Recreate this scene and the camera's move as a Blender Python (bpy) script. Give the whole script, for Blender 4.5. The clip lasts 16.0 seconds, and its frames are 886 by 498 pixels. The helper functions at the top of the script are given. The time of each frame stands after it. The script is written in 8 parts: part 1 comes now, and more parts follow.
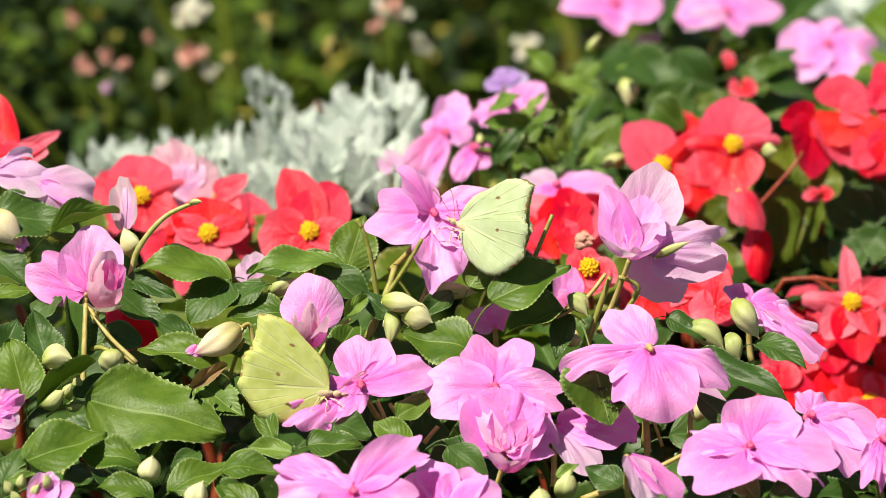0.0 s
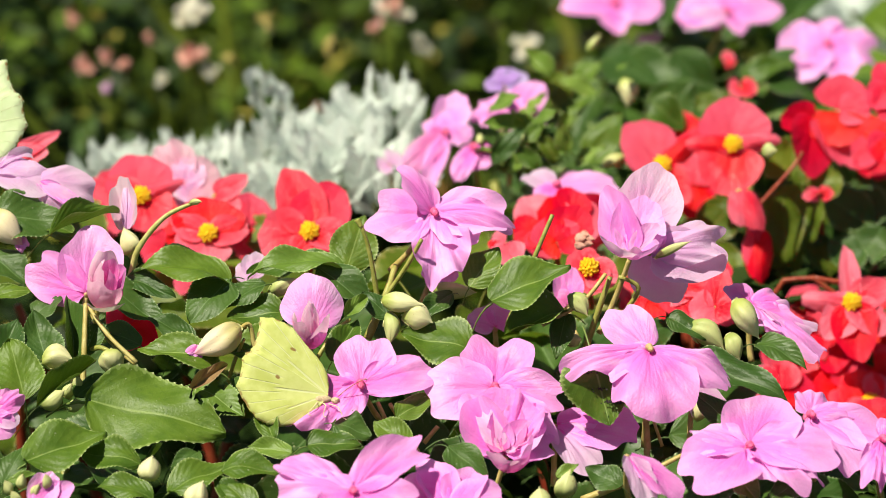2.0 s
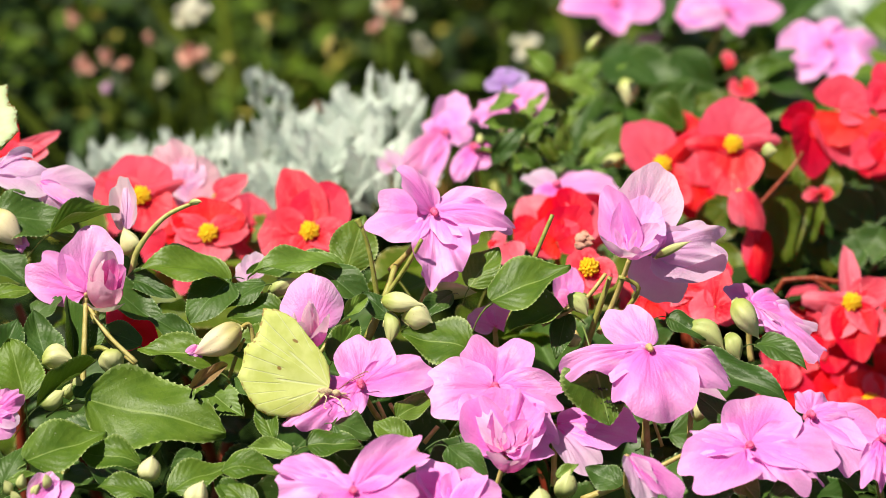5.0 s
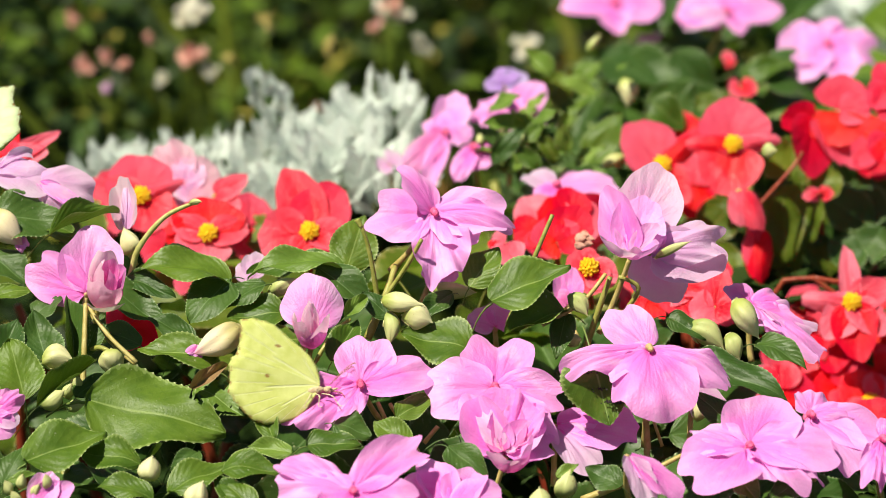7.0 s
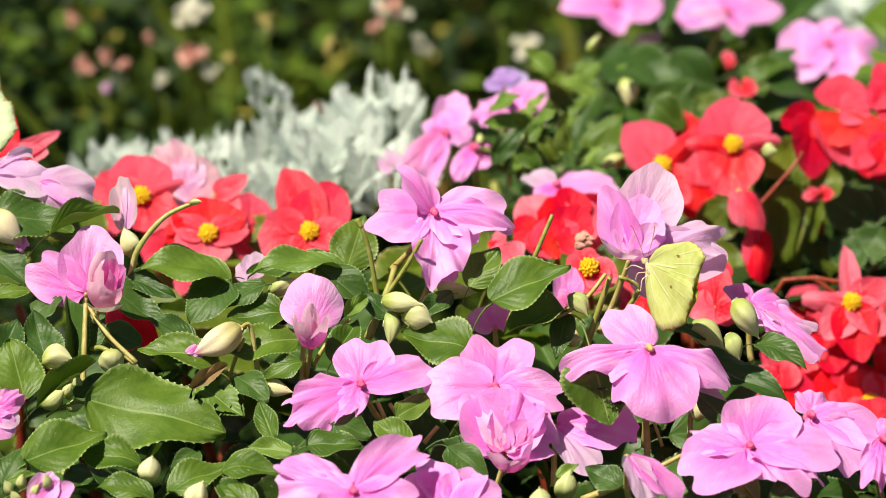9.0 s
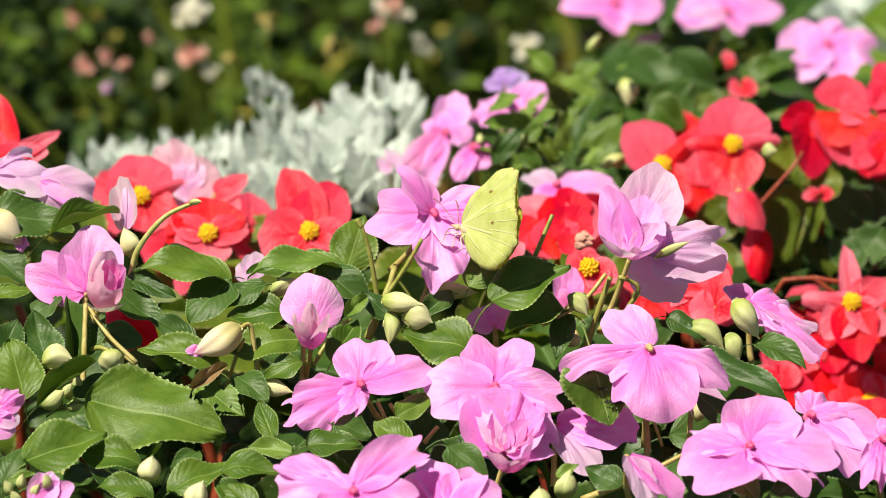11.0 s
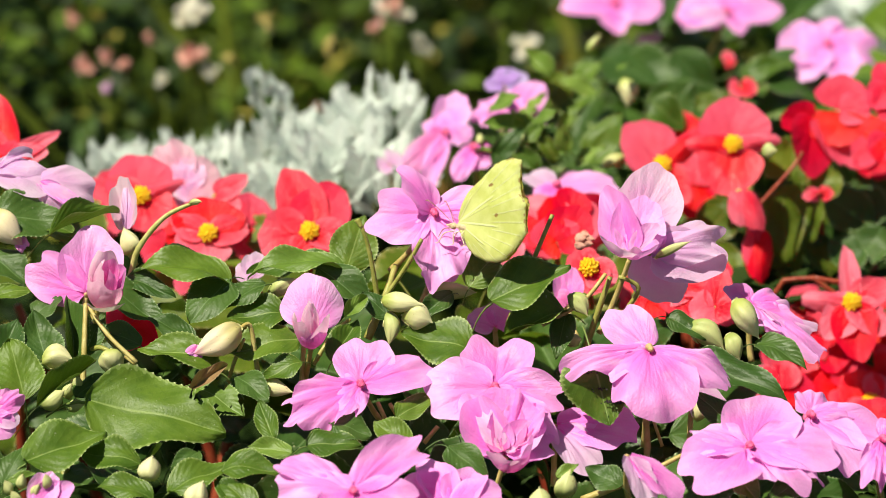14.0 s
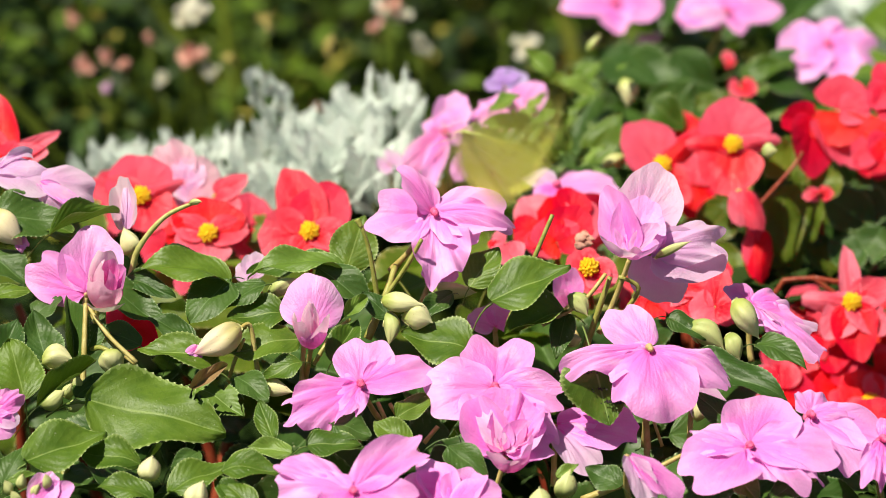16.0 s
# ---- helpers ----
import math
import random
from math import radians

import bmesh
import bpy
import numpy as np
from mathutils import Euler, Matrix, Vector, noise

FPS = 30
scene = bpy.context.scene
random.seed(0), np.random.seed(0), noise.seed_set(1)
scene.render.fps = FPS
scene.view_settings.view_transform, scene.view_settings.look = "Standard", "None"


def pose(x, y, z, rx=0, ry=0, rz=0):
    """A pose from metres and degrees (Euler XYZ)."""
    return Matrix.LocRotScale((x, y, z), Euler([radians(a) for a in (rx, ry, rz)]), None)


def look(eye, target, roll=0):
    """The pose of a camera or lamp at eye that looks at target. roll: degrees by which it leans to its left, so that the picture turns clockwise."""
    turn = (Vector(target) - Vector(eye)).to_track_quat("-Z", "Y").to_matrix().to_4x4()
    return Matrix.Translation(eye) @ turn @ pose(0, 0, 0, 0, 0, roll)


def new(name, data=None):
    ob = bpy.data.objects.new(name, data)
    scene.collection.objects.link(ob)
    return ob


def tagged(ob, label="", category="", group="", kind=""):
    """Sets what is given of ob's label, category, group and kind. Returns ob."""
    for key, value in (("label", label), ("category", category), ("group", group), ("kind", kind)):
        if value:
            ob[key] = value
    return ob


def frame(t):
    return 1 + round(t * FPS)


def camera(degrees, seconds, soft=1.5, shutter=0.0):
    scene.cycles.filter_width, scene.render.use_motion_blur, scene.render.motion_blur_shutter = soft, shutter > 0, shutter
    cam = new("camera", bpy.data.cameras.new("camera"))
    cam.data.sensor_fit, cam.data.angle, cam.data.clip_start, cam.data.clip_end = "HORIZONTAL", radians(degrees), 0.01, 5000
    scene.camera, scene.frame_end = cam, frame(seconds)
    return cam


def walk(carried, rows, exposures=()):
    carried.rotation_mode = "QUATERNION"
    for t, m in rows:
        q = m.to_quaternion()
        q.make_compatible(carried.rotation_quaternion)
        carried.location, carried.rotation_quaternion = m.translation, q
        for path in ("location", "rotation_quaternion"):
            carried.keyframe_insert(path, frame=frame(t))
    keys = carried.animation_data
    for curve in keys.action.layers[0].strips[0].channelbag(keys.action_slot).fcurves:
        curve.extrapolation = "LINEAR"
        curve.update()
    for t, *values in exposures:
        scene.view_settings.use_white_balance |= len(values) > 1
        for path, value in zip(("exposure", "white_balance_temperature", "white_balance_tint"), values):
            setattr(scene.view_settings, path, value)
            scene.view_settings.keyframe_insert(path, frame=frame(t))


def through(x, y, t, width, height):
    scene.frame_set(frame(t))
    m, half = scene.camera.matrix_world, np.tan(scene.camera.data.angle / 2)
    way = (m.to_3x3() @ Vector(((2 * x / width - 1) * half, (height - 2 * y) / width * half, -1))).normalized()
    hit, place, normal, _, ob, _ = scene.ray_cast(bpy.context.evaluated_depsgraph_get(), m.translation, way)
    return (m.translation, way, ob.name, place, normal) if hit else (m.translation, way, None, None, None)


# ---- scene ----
# A long lens on a tripod looks down on a summer flower bed; lengths in metres.
cam = camera(9.0, 16.0, soft=0.40, shutter=0.9)
EYE = (0.0, -1.5035, 0.8972)
AIM = (0.0, 0.0, 0.35)
walk(cam, [(0.0, look(EYE, AIM)), (16.0, look(EYE, AIM))], exposures=[(0.0, 0.42, 6800, 2), (16.0, 0.42, 6800, 2)])
cam.data.dof.use_dof = True
cam.data.dof.focus_distance = 1.60
cam.data.dof.aperture_fstop = 12.5
cam.data.dof.aperture_blades = 8

# ---- daylight ----
SUN_TO = Vector((-0.40, -0.27, 0.875)).normalized()
world = bpy.data.worlds.new("sky")
scene.world = world
world.use_nodes = True
wn = world.node_tree
sky = wn.nodes.new("ShaderNodeTexSky")
sky.sky_type = "NISHITA"
sky.sun_disc = False
sky.sun_elevation = math.asin(SUN_TO.z)
sky.sun_rotation = math.atan2(SUN_TO.x, SUN_TO.y)
wn.links.new(sky.outputs[0], wn.nodes["Background"].inputs[0])
wn.nodes["Background"].inputs[1].default_value = 0.044
sun_data = bpy.data.lights.new("sun", "SUN")
sun_data.energy = 5.6
sun_data.angle = radians(0.53)
sun_data.color = (1.0, 0.93, 0.80)
sun = new("sun", sun_data)
sun.matrix_basis = look(SUN_TO * 20, (0, 0, 0))


# ---- materials ----
class Nodes:
    """Short hand for building a node material."""

    def __init__(self, name):
        self.mat = bpy.data.materials.new(name)
        self.mat.use_nodes = True
        self.tree = self.mat.node_tree
        self.bsdf = self.tree.nodes["Principled BSDF"]
        self.out = self.tree.nodes["Material Output"]

    def node(self, kind, inputs=(), **props):
        n = self.tree.nodes.new(kind)
        for k, v in props.items():
            setattr(n, k, v)
        for k, v in dict(inputs).items():
            self.feed(n.inputs[k], v)
        return n

    def feed(self, socket, v):
        if isinstance(v, bpy.types.NodeSocket):
            self.tree.links.new(v, socket)
        else:
            socket.default_value = v

    def math(self, op, a, b=0.0, c=0.0, clamp=False):
        return self.node("ShaderNodeMath", {0: a, 1: b, 2: c}, operation=op, use_clamp=clamp).outputs[0]

    def mix(self, f, a, b, blend="MIX"):
        n = self.node("ShaderNodeMix", data_type="RGBA", blend_type=blend)
        self.feed(n.inputs[0], f)
        self.feed(n.inputs[6], a if isinstance(a, bpy.types.NodeSocket) else (*a, 1))
        self.feed(n.inputs[7], b if isinstance(b, bpy.types.NodeSocket) else (*b, 1))
        return n.outputs[2]

    def ramp(self, f, lo, hi):
        return self.node("ShaderNodeMapRange", {0: f, 1: lo, 2: hi}, interpolation_type="SMOOTHSTEP").outputs[0]

    def noise(self, scale, detail=3.0, vec=None, rough=0.55):
        n = self.node("ShaderNodeTexNoise", {"Scale": scale, "Detail": detail, "Roughness": rough})
        if vec is not None:
            self.feed(n.inputs["Vector"], vec)
        return n.outputs["Fac"]

    def place(self):
        return self.node("ShaderNodeNewGeometry").outputs["Position"]

    def uv(self):
        s = self.node("ShaderNodeSeparateXYZ", {0: self.node("ShaderNodeUVMap").outputs[0]})
        return s.outputs[0], s.outputs[1]

    def chance(self):
        return self.node("ShaderNodeObjectInfo").outputs["Random"]

    def vec(self, x, y, z=0.0):
        return self.node("ShaderNodeCombineXYZ", {0: x, 1: y, 2: z}).outputs[0]

    def finish(self, colour, rough=0.5, bump=None, depth=0.0005, through=0.0, through_colour=None, spec=0.5):
        b = self.bsdf
        self.feed(b.inputs["Base Color"], colour)
        self.feed(b.inputs["Roughness"], rough)
        self.feed(b.inputs["Specular IOR Level"], spec)
        if bump is not None:
            n = self.node("ShaderNodeBump", {"Height": bump, "Strength": 0.6, "Distance": depth})
            self.feed(b.inputs["Normal"], n.outputs[0])
        if through:
            t = self.node("ShaderNodeBsdfTranslucent", {"Color": through_colour or colour})
            m = self.node("ShaderNodeMixShader", {0: through, 1: b.outputs[0], 2: t.outputs[0]})
            self.feed(self.out.inputs[0], m.outputs[0])
        return self.mat


def petal_material(name, edge, body, throat, through=0.35, streak=0.25, eye=0.2, pale=(0.95, 0.82, 0.93), glint=0.5):
    """A thin petal: u runs out from the throat, v across."""
    k = Nodes(name)
    u, v = k.uv()
    r = k.chance()
    pos = k.place()
    fine = k.noise(1.0, 3.0, k.vec(k.math("MULTIPLY", u, 3.0), k.math("MULTIPLY", v, 34.0), k.math("MULTIPLY", r, 40.0)))
    vein = k.noise(1.0, 2.0, k.vec(k.math("MULTIPLY", u, 2.0), k.math("MULTIPLY", v, 16.0), k.math("MULTIPLY", r, 23.0)))
    blot = k.noise(1.0, 3.0, k.vec(k.math("MULTIPLY", u, 2.6), k.math("MULTIPLY", v, 3.4), k.math("MULTIPLY", r, 91.0)))
    c = k.mix(k.ramp(k.math("ADD", u, k.math("MULTIPLY", k.math("SUBTRACT", blot, 0.5), 0.9)), 0.35, 1.0), body, edge)
    c = k.mix(k.math("MULTIPLY", k.ramp(fine, 0.5, 0.8), streak * 0.5), c, throat)
    c = k.mix(k.math("MULTIPLY", k.ramp(k.math("ABSOLUTE", k.math("SUBTRACT", vein, 0.5)), 0.05, 0.0), streak * 0.55), c, body)
    c = k.mix(k.math("MULTIPLY", k.ramp(blot, 0.55, 0.8), 0.28), c, pale)
    c = k.mix(k.ramp(k.math("ADD", u, k.math("MULTIPLY", fine, 0.16)), eye + 0.12, 0.03), c, throat)
    worn = k.math("MULTIPLY", k.ramp(k.noise(700.0, 2.0, pos), 0.70, 0.76), k.ramp(k.noise(120.0, 2.0, pos), 0.5, 0.65))
    c = k.mix(k.math("MULTIPLY", worn, 0.35), c, throat)
    hs = k.node("ShaderNodeHueSaturation", {"Color": c, "Hue": k.math("MULTIPLY_ADD", r, 0.02, 0.49),
                                            "Saturation": k.math("MULTIPLY_ADD", r, 0.24, 0.92), "Value": 1.0})
    cells = k.noise(1500.0, 2.0, pos)
    h = k.math("ADD", k.math("MULTIPLY", fine, 0.9), k.math("ADD", k.math("MULTIPLY", cells, 0.8), k.math("MULTIPLY", k.math("ADD", blot, vein), 1.3)))
    rough = k.math("SUBTRACT", 0.50, k.math("MULTIPLY", k.ramp(k.noise(420.0, 3.0, pos), 0.55, 0.75), 0.22))
    return k.finish(hs.outputs[0], rough, h, 0.00042, through, spec=glint)


def leaf_material(name, dark, light, rib, rough=0.36, through=0.14, pairs=8.0, glow=(0.25, 0.42, 0.03), dust=0.34):
    """A leaf blade: u from stalk to tip, v across with the rib at one half."""
    k = Nodes(name)
    u, v = k.uv()
    r = k.chance()
    pos = k.place()
    a = k.math("ABSOLUTE", k.math("SUBTRACT", v, 0.5))
    bend = k.math("SUBTRACT", k.math("MULTIPLY", u, pairs), k.math("MULTIPLY", k.math("POWER", a, 0.8), pairs * 0.72))
    side = k.math("ABSOLUTE", k.math("SUBTRACT", k.math("FRACT", bend), 0.5))
    vein = k.math("MAXIMUM", k.math("MULTIPLY", k.ramp(side, 0.06, 0.0), 0.16), k.ramp(a, 0.022, 0.004))
    pillow = k.math("MULTIPLY", k.ramp(side, 0.0, 0.5), k.ramp(a, 0.0, 0.25))
    n1 = k.noise(140.0, 4.0, pos)
    n2 = k.noise(1400.0, 3.0, pos)
    c = k.mix(k.ramp(k.math("ADD", n1, k.math("MULTIPLY", k.math("SUBTRACT", r, 0.5), 0.5)), 0.25, 0.8), dark, light)
    c = k.mix(k.math("MULTIPLY", n2, 0.35), c, dark)
    c = k.mix(k.math("MULTIPLY", vein, 0.55), c, rib)
    c = k.mix(k.math("MULTIPLY", k.ramp(a, 0.465, 0.49), 0.55), c, rib)
    c = k.mix(k.math("MULTIPLY", k.ramp(a, 0.52, 0.56), 0.6), c, (0.66, 0.68, 0.42))
    cells = k.noise(420.0, 5.0, pos, 0.7)
    c = k.mix(k.math("MULTIPLY", k.ramp(cells, 0.52, 0.75), 0.6), c, dark)
    speck = k.ramp(k.noise(900.0, 2.0, pos), 0.70, 0.75)
    c = k.mix(k.math("MULTIPLY", speck, dust), c, (0.55, 0.55, 0.42))
    h = k.math("ADD", k.math("MULTIPLY", pillow, 0.17), k.math("MULTIPLY", n2, 0.3))
    return k.finish(c, k.math("MULTIPLY_ADD", n1, 0.3, rough - 0.08), k.math("ADD", h, k.math("MULTIPLY", cells, 0.45)), 0.0006, through, k.mix(0.5, c, glow), spec=0.28)


def plain_material(name, a, b, scale, rough=0.5, depth=0.0003, through=0.0, spec=0.5):
    k = Nodes(name)
    n = k.noise(scale, 4.0, k.place())
    fine = k.noise(scale * 9.0, 3.0, k.place())
    c = k.mix(k.ramp(n, 0.3, 0.7), a, b)
    c = k.mix(k.math("MULTIPLY", fine, 0.3), c, a)
    return k.finish(c, rough, k.math("ADD", n, fine), depth, through, spec=spec)


def meadow_material(name, dark, light, rare):
    """Small leaves that differ one from another, now and then a yellowed one."""
    k = Nodes(name)
    r = k.node("ShaderNodeNewGeometry").outputs["Random Per Island"]
    patch = k.noise(9.0, 3.0, k.place())
    c = k.mix(k.ramp(k.math("ADD", k.math("MULTIPLY", r, 0.7), k.math("MULTIPLY", k.math("SUBTRACT", patch, 0.5), 0.9)), 0.1, 0.9), dark, light)
    c = k.mix(k.ramp(r, 0.93, 0.97), c, rare)
    fine = k.noise(600.0, 3.0, k.place())
    return k.finish(c, 0.55, fine, 0.0004, 0.22, spec=0.3)


def bud_material(name, low, high, tip):
    """A bud: u from stalk to point, v round it."""
    k = Nodes(name)
    u, v = k.uv()
    streak = k.noise(1.0, 3.0, k.vec(k.math("MULTIPLY", u, 1.6), k.math("MULTIPLY", v, 5.0), k.math("MULTIPLY", k.chance(), 50.0)))
    c = k.mix(k.ramp(k.math("ADD", u, k.math("MULTIPLY", streak, 0.4)), 0.2, 0.9), low, high)
    c = k.mix(k.ramp(k.math("ADD", u, k.math("MULTIPLY", streak, 0.25)), 0.86, 1.12), c, tip)
    c = k.mix(k.math("MULTIPLY", k.ramp(streak, 0.5, 0.75), 0.3), c, low)
    spot = k.ramp(k.noise(1100.0, 2.0, k.place()), 0.68, 0.74)
    c = k.mix(k.math("MULTIPLY", spot, 0.5), c, (0.30, 0.14, 0.05))
    return k.finish(c, 0.5, streak, 0.0004, 0.18, spec=0.35)


def wing_material(name, ground, pale):
    """Sulphur-yellow wing: u out from the hinge, v round the fan."""
    k = Nodes(name)
    u, v = k.uv()
    def ribs(count, shift, wide):
        cell = k.math("ABSOLUTE", k.math("SUBTRACT", k.math("FRACT", k.math("MULTIPLY_ADD", v, count, shift)), 0.5))
        width = k.math("DIVIDE", wide, k.math("MAXIMUM", u, 0.12))
        return k.ramp(k.math("SUBTRACT", k.math("SUBTRACT", 0.5, cell), width), 0.015, -0.015)

    inner = k.math("MULTIPLY", ribs(2.6, 0.25, 0.022), k.ramp(u, 0.62, 0.52))
    outer = k.math("MULTIPLY", ribs(7.8, 0.25, 0.030), k.math("MULTIPLY", k.ramp(u, 0.5, 0.58), k.ramp(u, 1.0, 0.93)))
    vein = k.math("MAXIMUM", inner, outer)
    n = k.noise(260.0, 3.0, k.place())
    fine = k.noise(5000.0, 2.0, k.place())
    c = k.mix(k.ramp(n, 0.3, 0.75), ground, pale)
    c = k.mix(k.ramp(u, 0.55, 0.05), c, pale)
    c = k.mix(k.math("MULTIPLY", vein, 0.6), c, (0.88, 0.90, 0.60))
    dx = k.math("SUBTRACT", u, 0.58)
    dv = k.math("MULTIPLY", k.math("SUBTRACT", v, 0.5), 0.9)
    spot = k.ramp(k.math("SQRT", k.math("ADD", k.math("MULTIPLY", dx, dx), k.math("MULTIPLY", dv, dv))), 0.032, 0.018)
    c = k.mix(k.math("MULTIPLY", spot, 0.8), c, (0.30, 0.12, 0.03))
    c = k.mix(k.math("MULTIPLY", k.ramp(u, 0.965, 0.99), k.ramp(k.noise(700.0, 2.0, k.place()), 0.45, 0.6)), c, (0.42, 0.27, 0.10))
    h = k.math("ADD", k.math("MULTIPLY", vein, 1.0), k.math("MULTIPLY", fine, 0.2))
    return k.finish(c, 0.6, h, 0.0005, 0.38, spec=0.25)


PINK = petal_material("pink_petal", (0.94, 0.43, 0.86), (0.93, 0.275, 0.77), (0.76, 0.05, 0.36), 0.38, eye=0.14)
PALE = petal_material("pale_pink_petal", (0.86, 0.60, 0.84), (0.82, 0.46, 0.79), (0.78, 0.16, 0.52), 0.48, streak=0.12, eye=0.06)
ROSE = petal_material("rose_petal", (0.88, 0.28, 0.64), (0.85, 0.17, 0.52), (0.72, 0.04, 0.26), 0.46, streak=0.3, eye=0.1)
VIOLET = petal_material("violet_petal", (0.52, 0.36, 0.72), (0.45, 0.28, 0.66), (0.4, 0.2, 0.5), streak=0.1, eye=0.05)
BLUSH = petal_material("blush_petal", (0.95, 0.70, 0.84), (0.94, 0.55, 0.75), (0.82, 0.20, 0.44), 0.62, streak=0.1, eye=0.06)
RED = petal_material("red_petal", (0.87, 0.038, 0.096), (0.83, 0.017, 0.053), (0.7, 0.006, 0.012), 0.44, 0.2, 0.05, (0.9, 0.10, 0.17), glint=0.3)
CORAL = petal_material("coral_petal", (0.92, 0.150, 0.228), (0.90, 0.058, 0.110), (0.8, 0.015, 0.028), 0.40, 0.15, 0.05, (0.94, 0.36, 0.44), glint=0.5)
SALMON = petal_material("salmon_petal", (0.74, 0.44, 0.38), (0.68, 0.32, 0.28), (0.6, 0.14, 0.1), 0.3, 0.1, 0.05)
IVORY = petal_material("ivory_petal", (0.80, 0.78, 0.68), (0.76, 0.70, 0.55), (0.65, 0.5, 0.3), 0.3, 0.1, 0.05)
LEAF = leaf_material("busy_lizzie_leaf", (0.046, 0.094, 0.009), (0.112, 0.178, 0.019), (0.27, 0.35, 0.11), 0.36)
LEAF_LIGHT = leaf_material("young_leaf", (0.10, 0.17, 0.024), (0.20, 0.29, 0.050), (0.30, 0.40, 0.14), 0.36)
# darker leaf green, for older blades and for shade put into the colour
LEAF_DARK = leaf_material("old_shaded_leaf", (0.030, 0.070, 0.012), (0.060, 0.112, 0.020), (0.15, 0.23, 0.09), 0.36)
BEGONIA_LEAF = leaf_material("begonia_leaf", (0.07, 0.11, 0.010), (0.15, 0.20, 0.020), (0.30, 0.26, 0.08), 0.34, 0.32, 5.0, dust=0.05)
DRY_LEAF = leaf_material("withered_leaf", (0.16, 0.085, 0.035), (0.30, 0.19, 0.09), (0.4, 0.3, 0.18), 0.6, 0.1)
STEM = plain_material("green_stem", (0.26, 0.27, 0.05), (0.42, 0.40, 0.11), 300.0, 0.35, through=0.1)
STEM_TAN = plain_material("tan_stem", (0.42, 0.33, 0.09), (0.58, 0.49, 0.20), 300.0, 0.4, through=0.1)
STEM_PALE = plain_material("pale_stem", (0.42, 0.42, 0.12), (0.60, 0.56, 0.24), 300.0, 0.35, through=0.12)
DRIED = plain_material("dried_bloom", (0.46, 0.19, 0.14), (0.66, 0.38, 0.30), 700.0, 0.7)
STEM_RED = plain_material("red_stem", (0.26, 0.035, 0.018), (0.38, 0.085, 0.04), 200.0, 0.35, through=0.1)
GRIT = plain_material("black_grit", (0.008, 0.006, 0.005), (0.03, 0.02, 0.015), 2000.0, 0.8)
BUD = bud_material("green_bud", (0.40, 0.46, 0.10), (0.76, 0.72, 0.42), (0.72, 0.70, 0.40))
BUD_PINK = bud_material("pink_tipped_bud", (0.52, 0.46, 0.16), (0.84, 0.70, 0.52), (0.80, 0.30, 0.52))
BUD_GREEN = bud_material("young_bud", (0.30, 0.37, 0.09), (0.58, 0.60, 0.27), (0.60, 0.56, 0.28))
STAMEN = plain_material("yellow_stamen", (1.0, 0.56, 0.01), (1.0, 0.72, 0.03), 900.0, 0.6, 0.0001, 0.2)
COLUMN = plain_material("magenta_column", (0.62, 0.04, 0.16), (0.78, 0.16, 0.34), 800.0, 0.4)
COLUMN_GREEN = plain_material("ripe_column", (0.40, 0.36, 0.10), (0.62, 0.32, 0.22), 800.0, 0.4)
FELT = plain_material("silver_felt", (0.74, 0.80, 0.76), (0.88, 0.91, 0.88), 120.0, 0.9, 0.0006, 0.36, 0.1)
BACK_GREEN = meadow_material("meadow_green", (0.012, 0.030, 0.004), (0.15, 0.235, 0.018), (0.42, 0.36, 0.07))
BACK_OLIVE = meadow_material("meadow_olive", (0.07, 0.11, 0.012), (0.22, 0.27, 0.035), (0.5, 0.28, 0.09))
# leaf green near black: shade inside the planting put into the colour
SHADE_GREEN = plain_material("shaded_inner_leaf", (0.014, 0.030, 0.006), (0.035, 0.065, 0.011), 30.0, 0.75, 0.0005, 0.1, 0.12)
SOIL = plain_material("soil", (0.018, 0.012, 0.008), (0.055, 0.04, 0.028), 45.0, 0.95, 0.004, spec=0.2)
WING = wing_material("sulphur_wing", (0.62, 0.67, 0.20), (0.75, 0.79, 0.33))
WING_TOP = wing_material("lemon_wing", (0.86, 0.82, 0.14), (0.90, 0.87, 0.28))
WING_PALE = wing_material("pale_sulphur_wing", (0.66, 0.76, 0.46), (0.76, 0.84, 0.58))
FUR = plain_material("butterfly_fur", (0.60, 0.42, 0.25), (0.78, 0.64, 0.42), 2500.0, 0.8, 0.0006)
LEGS = plain_material("butterfly_antenna", (0.24, 0.09, 0.06), (0.42, 0.22, 0.15), 900.0, 0.5)
LEGS_PALE = plain_material("butterfly_leg", (0.66, 0.54, 0.34), (0.80, 0.70, 0.50), 900.0, 0.5)


# ---- mesh tools ----
def mesh_of(name, verts, faces, uvs, material, smooth=True):
    me = bpy.data.meshes.new(name)
    me.from_pydata([tuple(v) for v in verts], [], faces)
    if uvs is not None:
        layer = me.uv_layers.new(name="UVMap")
        loops = np.empty(len(me.loops), dtype=np.int32)
        me.loops.foreach_get("vertex_index", loops)
        layer.data.foreach_set("uv", np.asarray(uvs, dtype=np.float32)[loops].ravel())
    if smooth:
        me.polygons.foreach_set("use_smooth", [True] * len(me.polygons))
    me.materials.append(material)
    me.update()
    return me


def grid_faces(rows, cols, start=0, closed=False):
    out = []
    span = cols if closed else cols - 1
    for i in range(rows - 1):
        for j in range(span):
            k = (j + 1) % cols
            out.append((start + i * cols + j, start + i * cols + k, start + (i + 1) * cols + k, start + (i + 1) * cols + j))
    return out


def in_world(ob):
    m = ob.matrix_basis.copy()
    p = ob.parent
    while p is not None:
        m = p.matrix_basis @ m
        p = p.parent
    return m


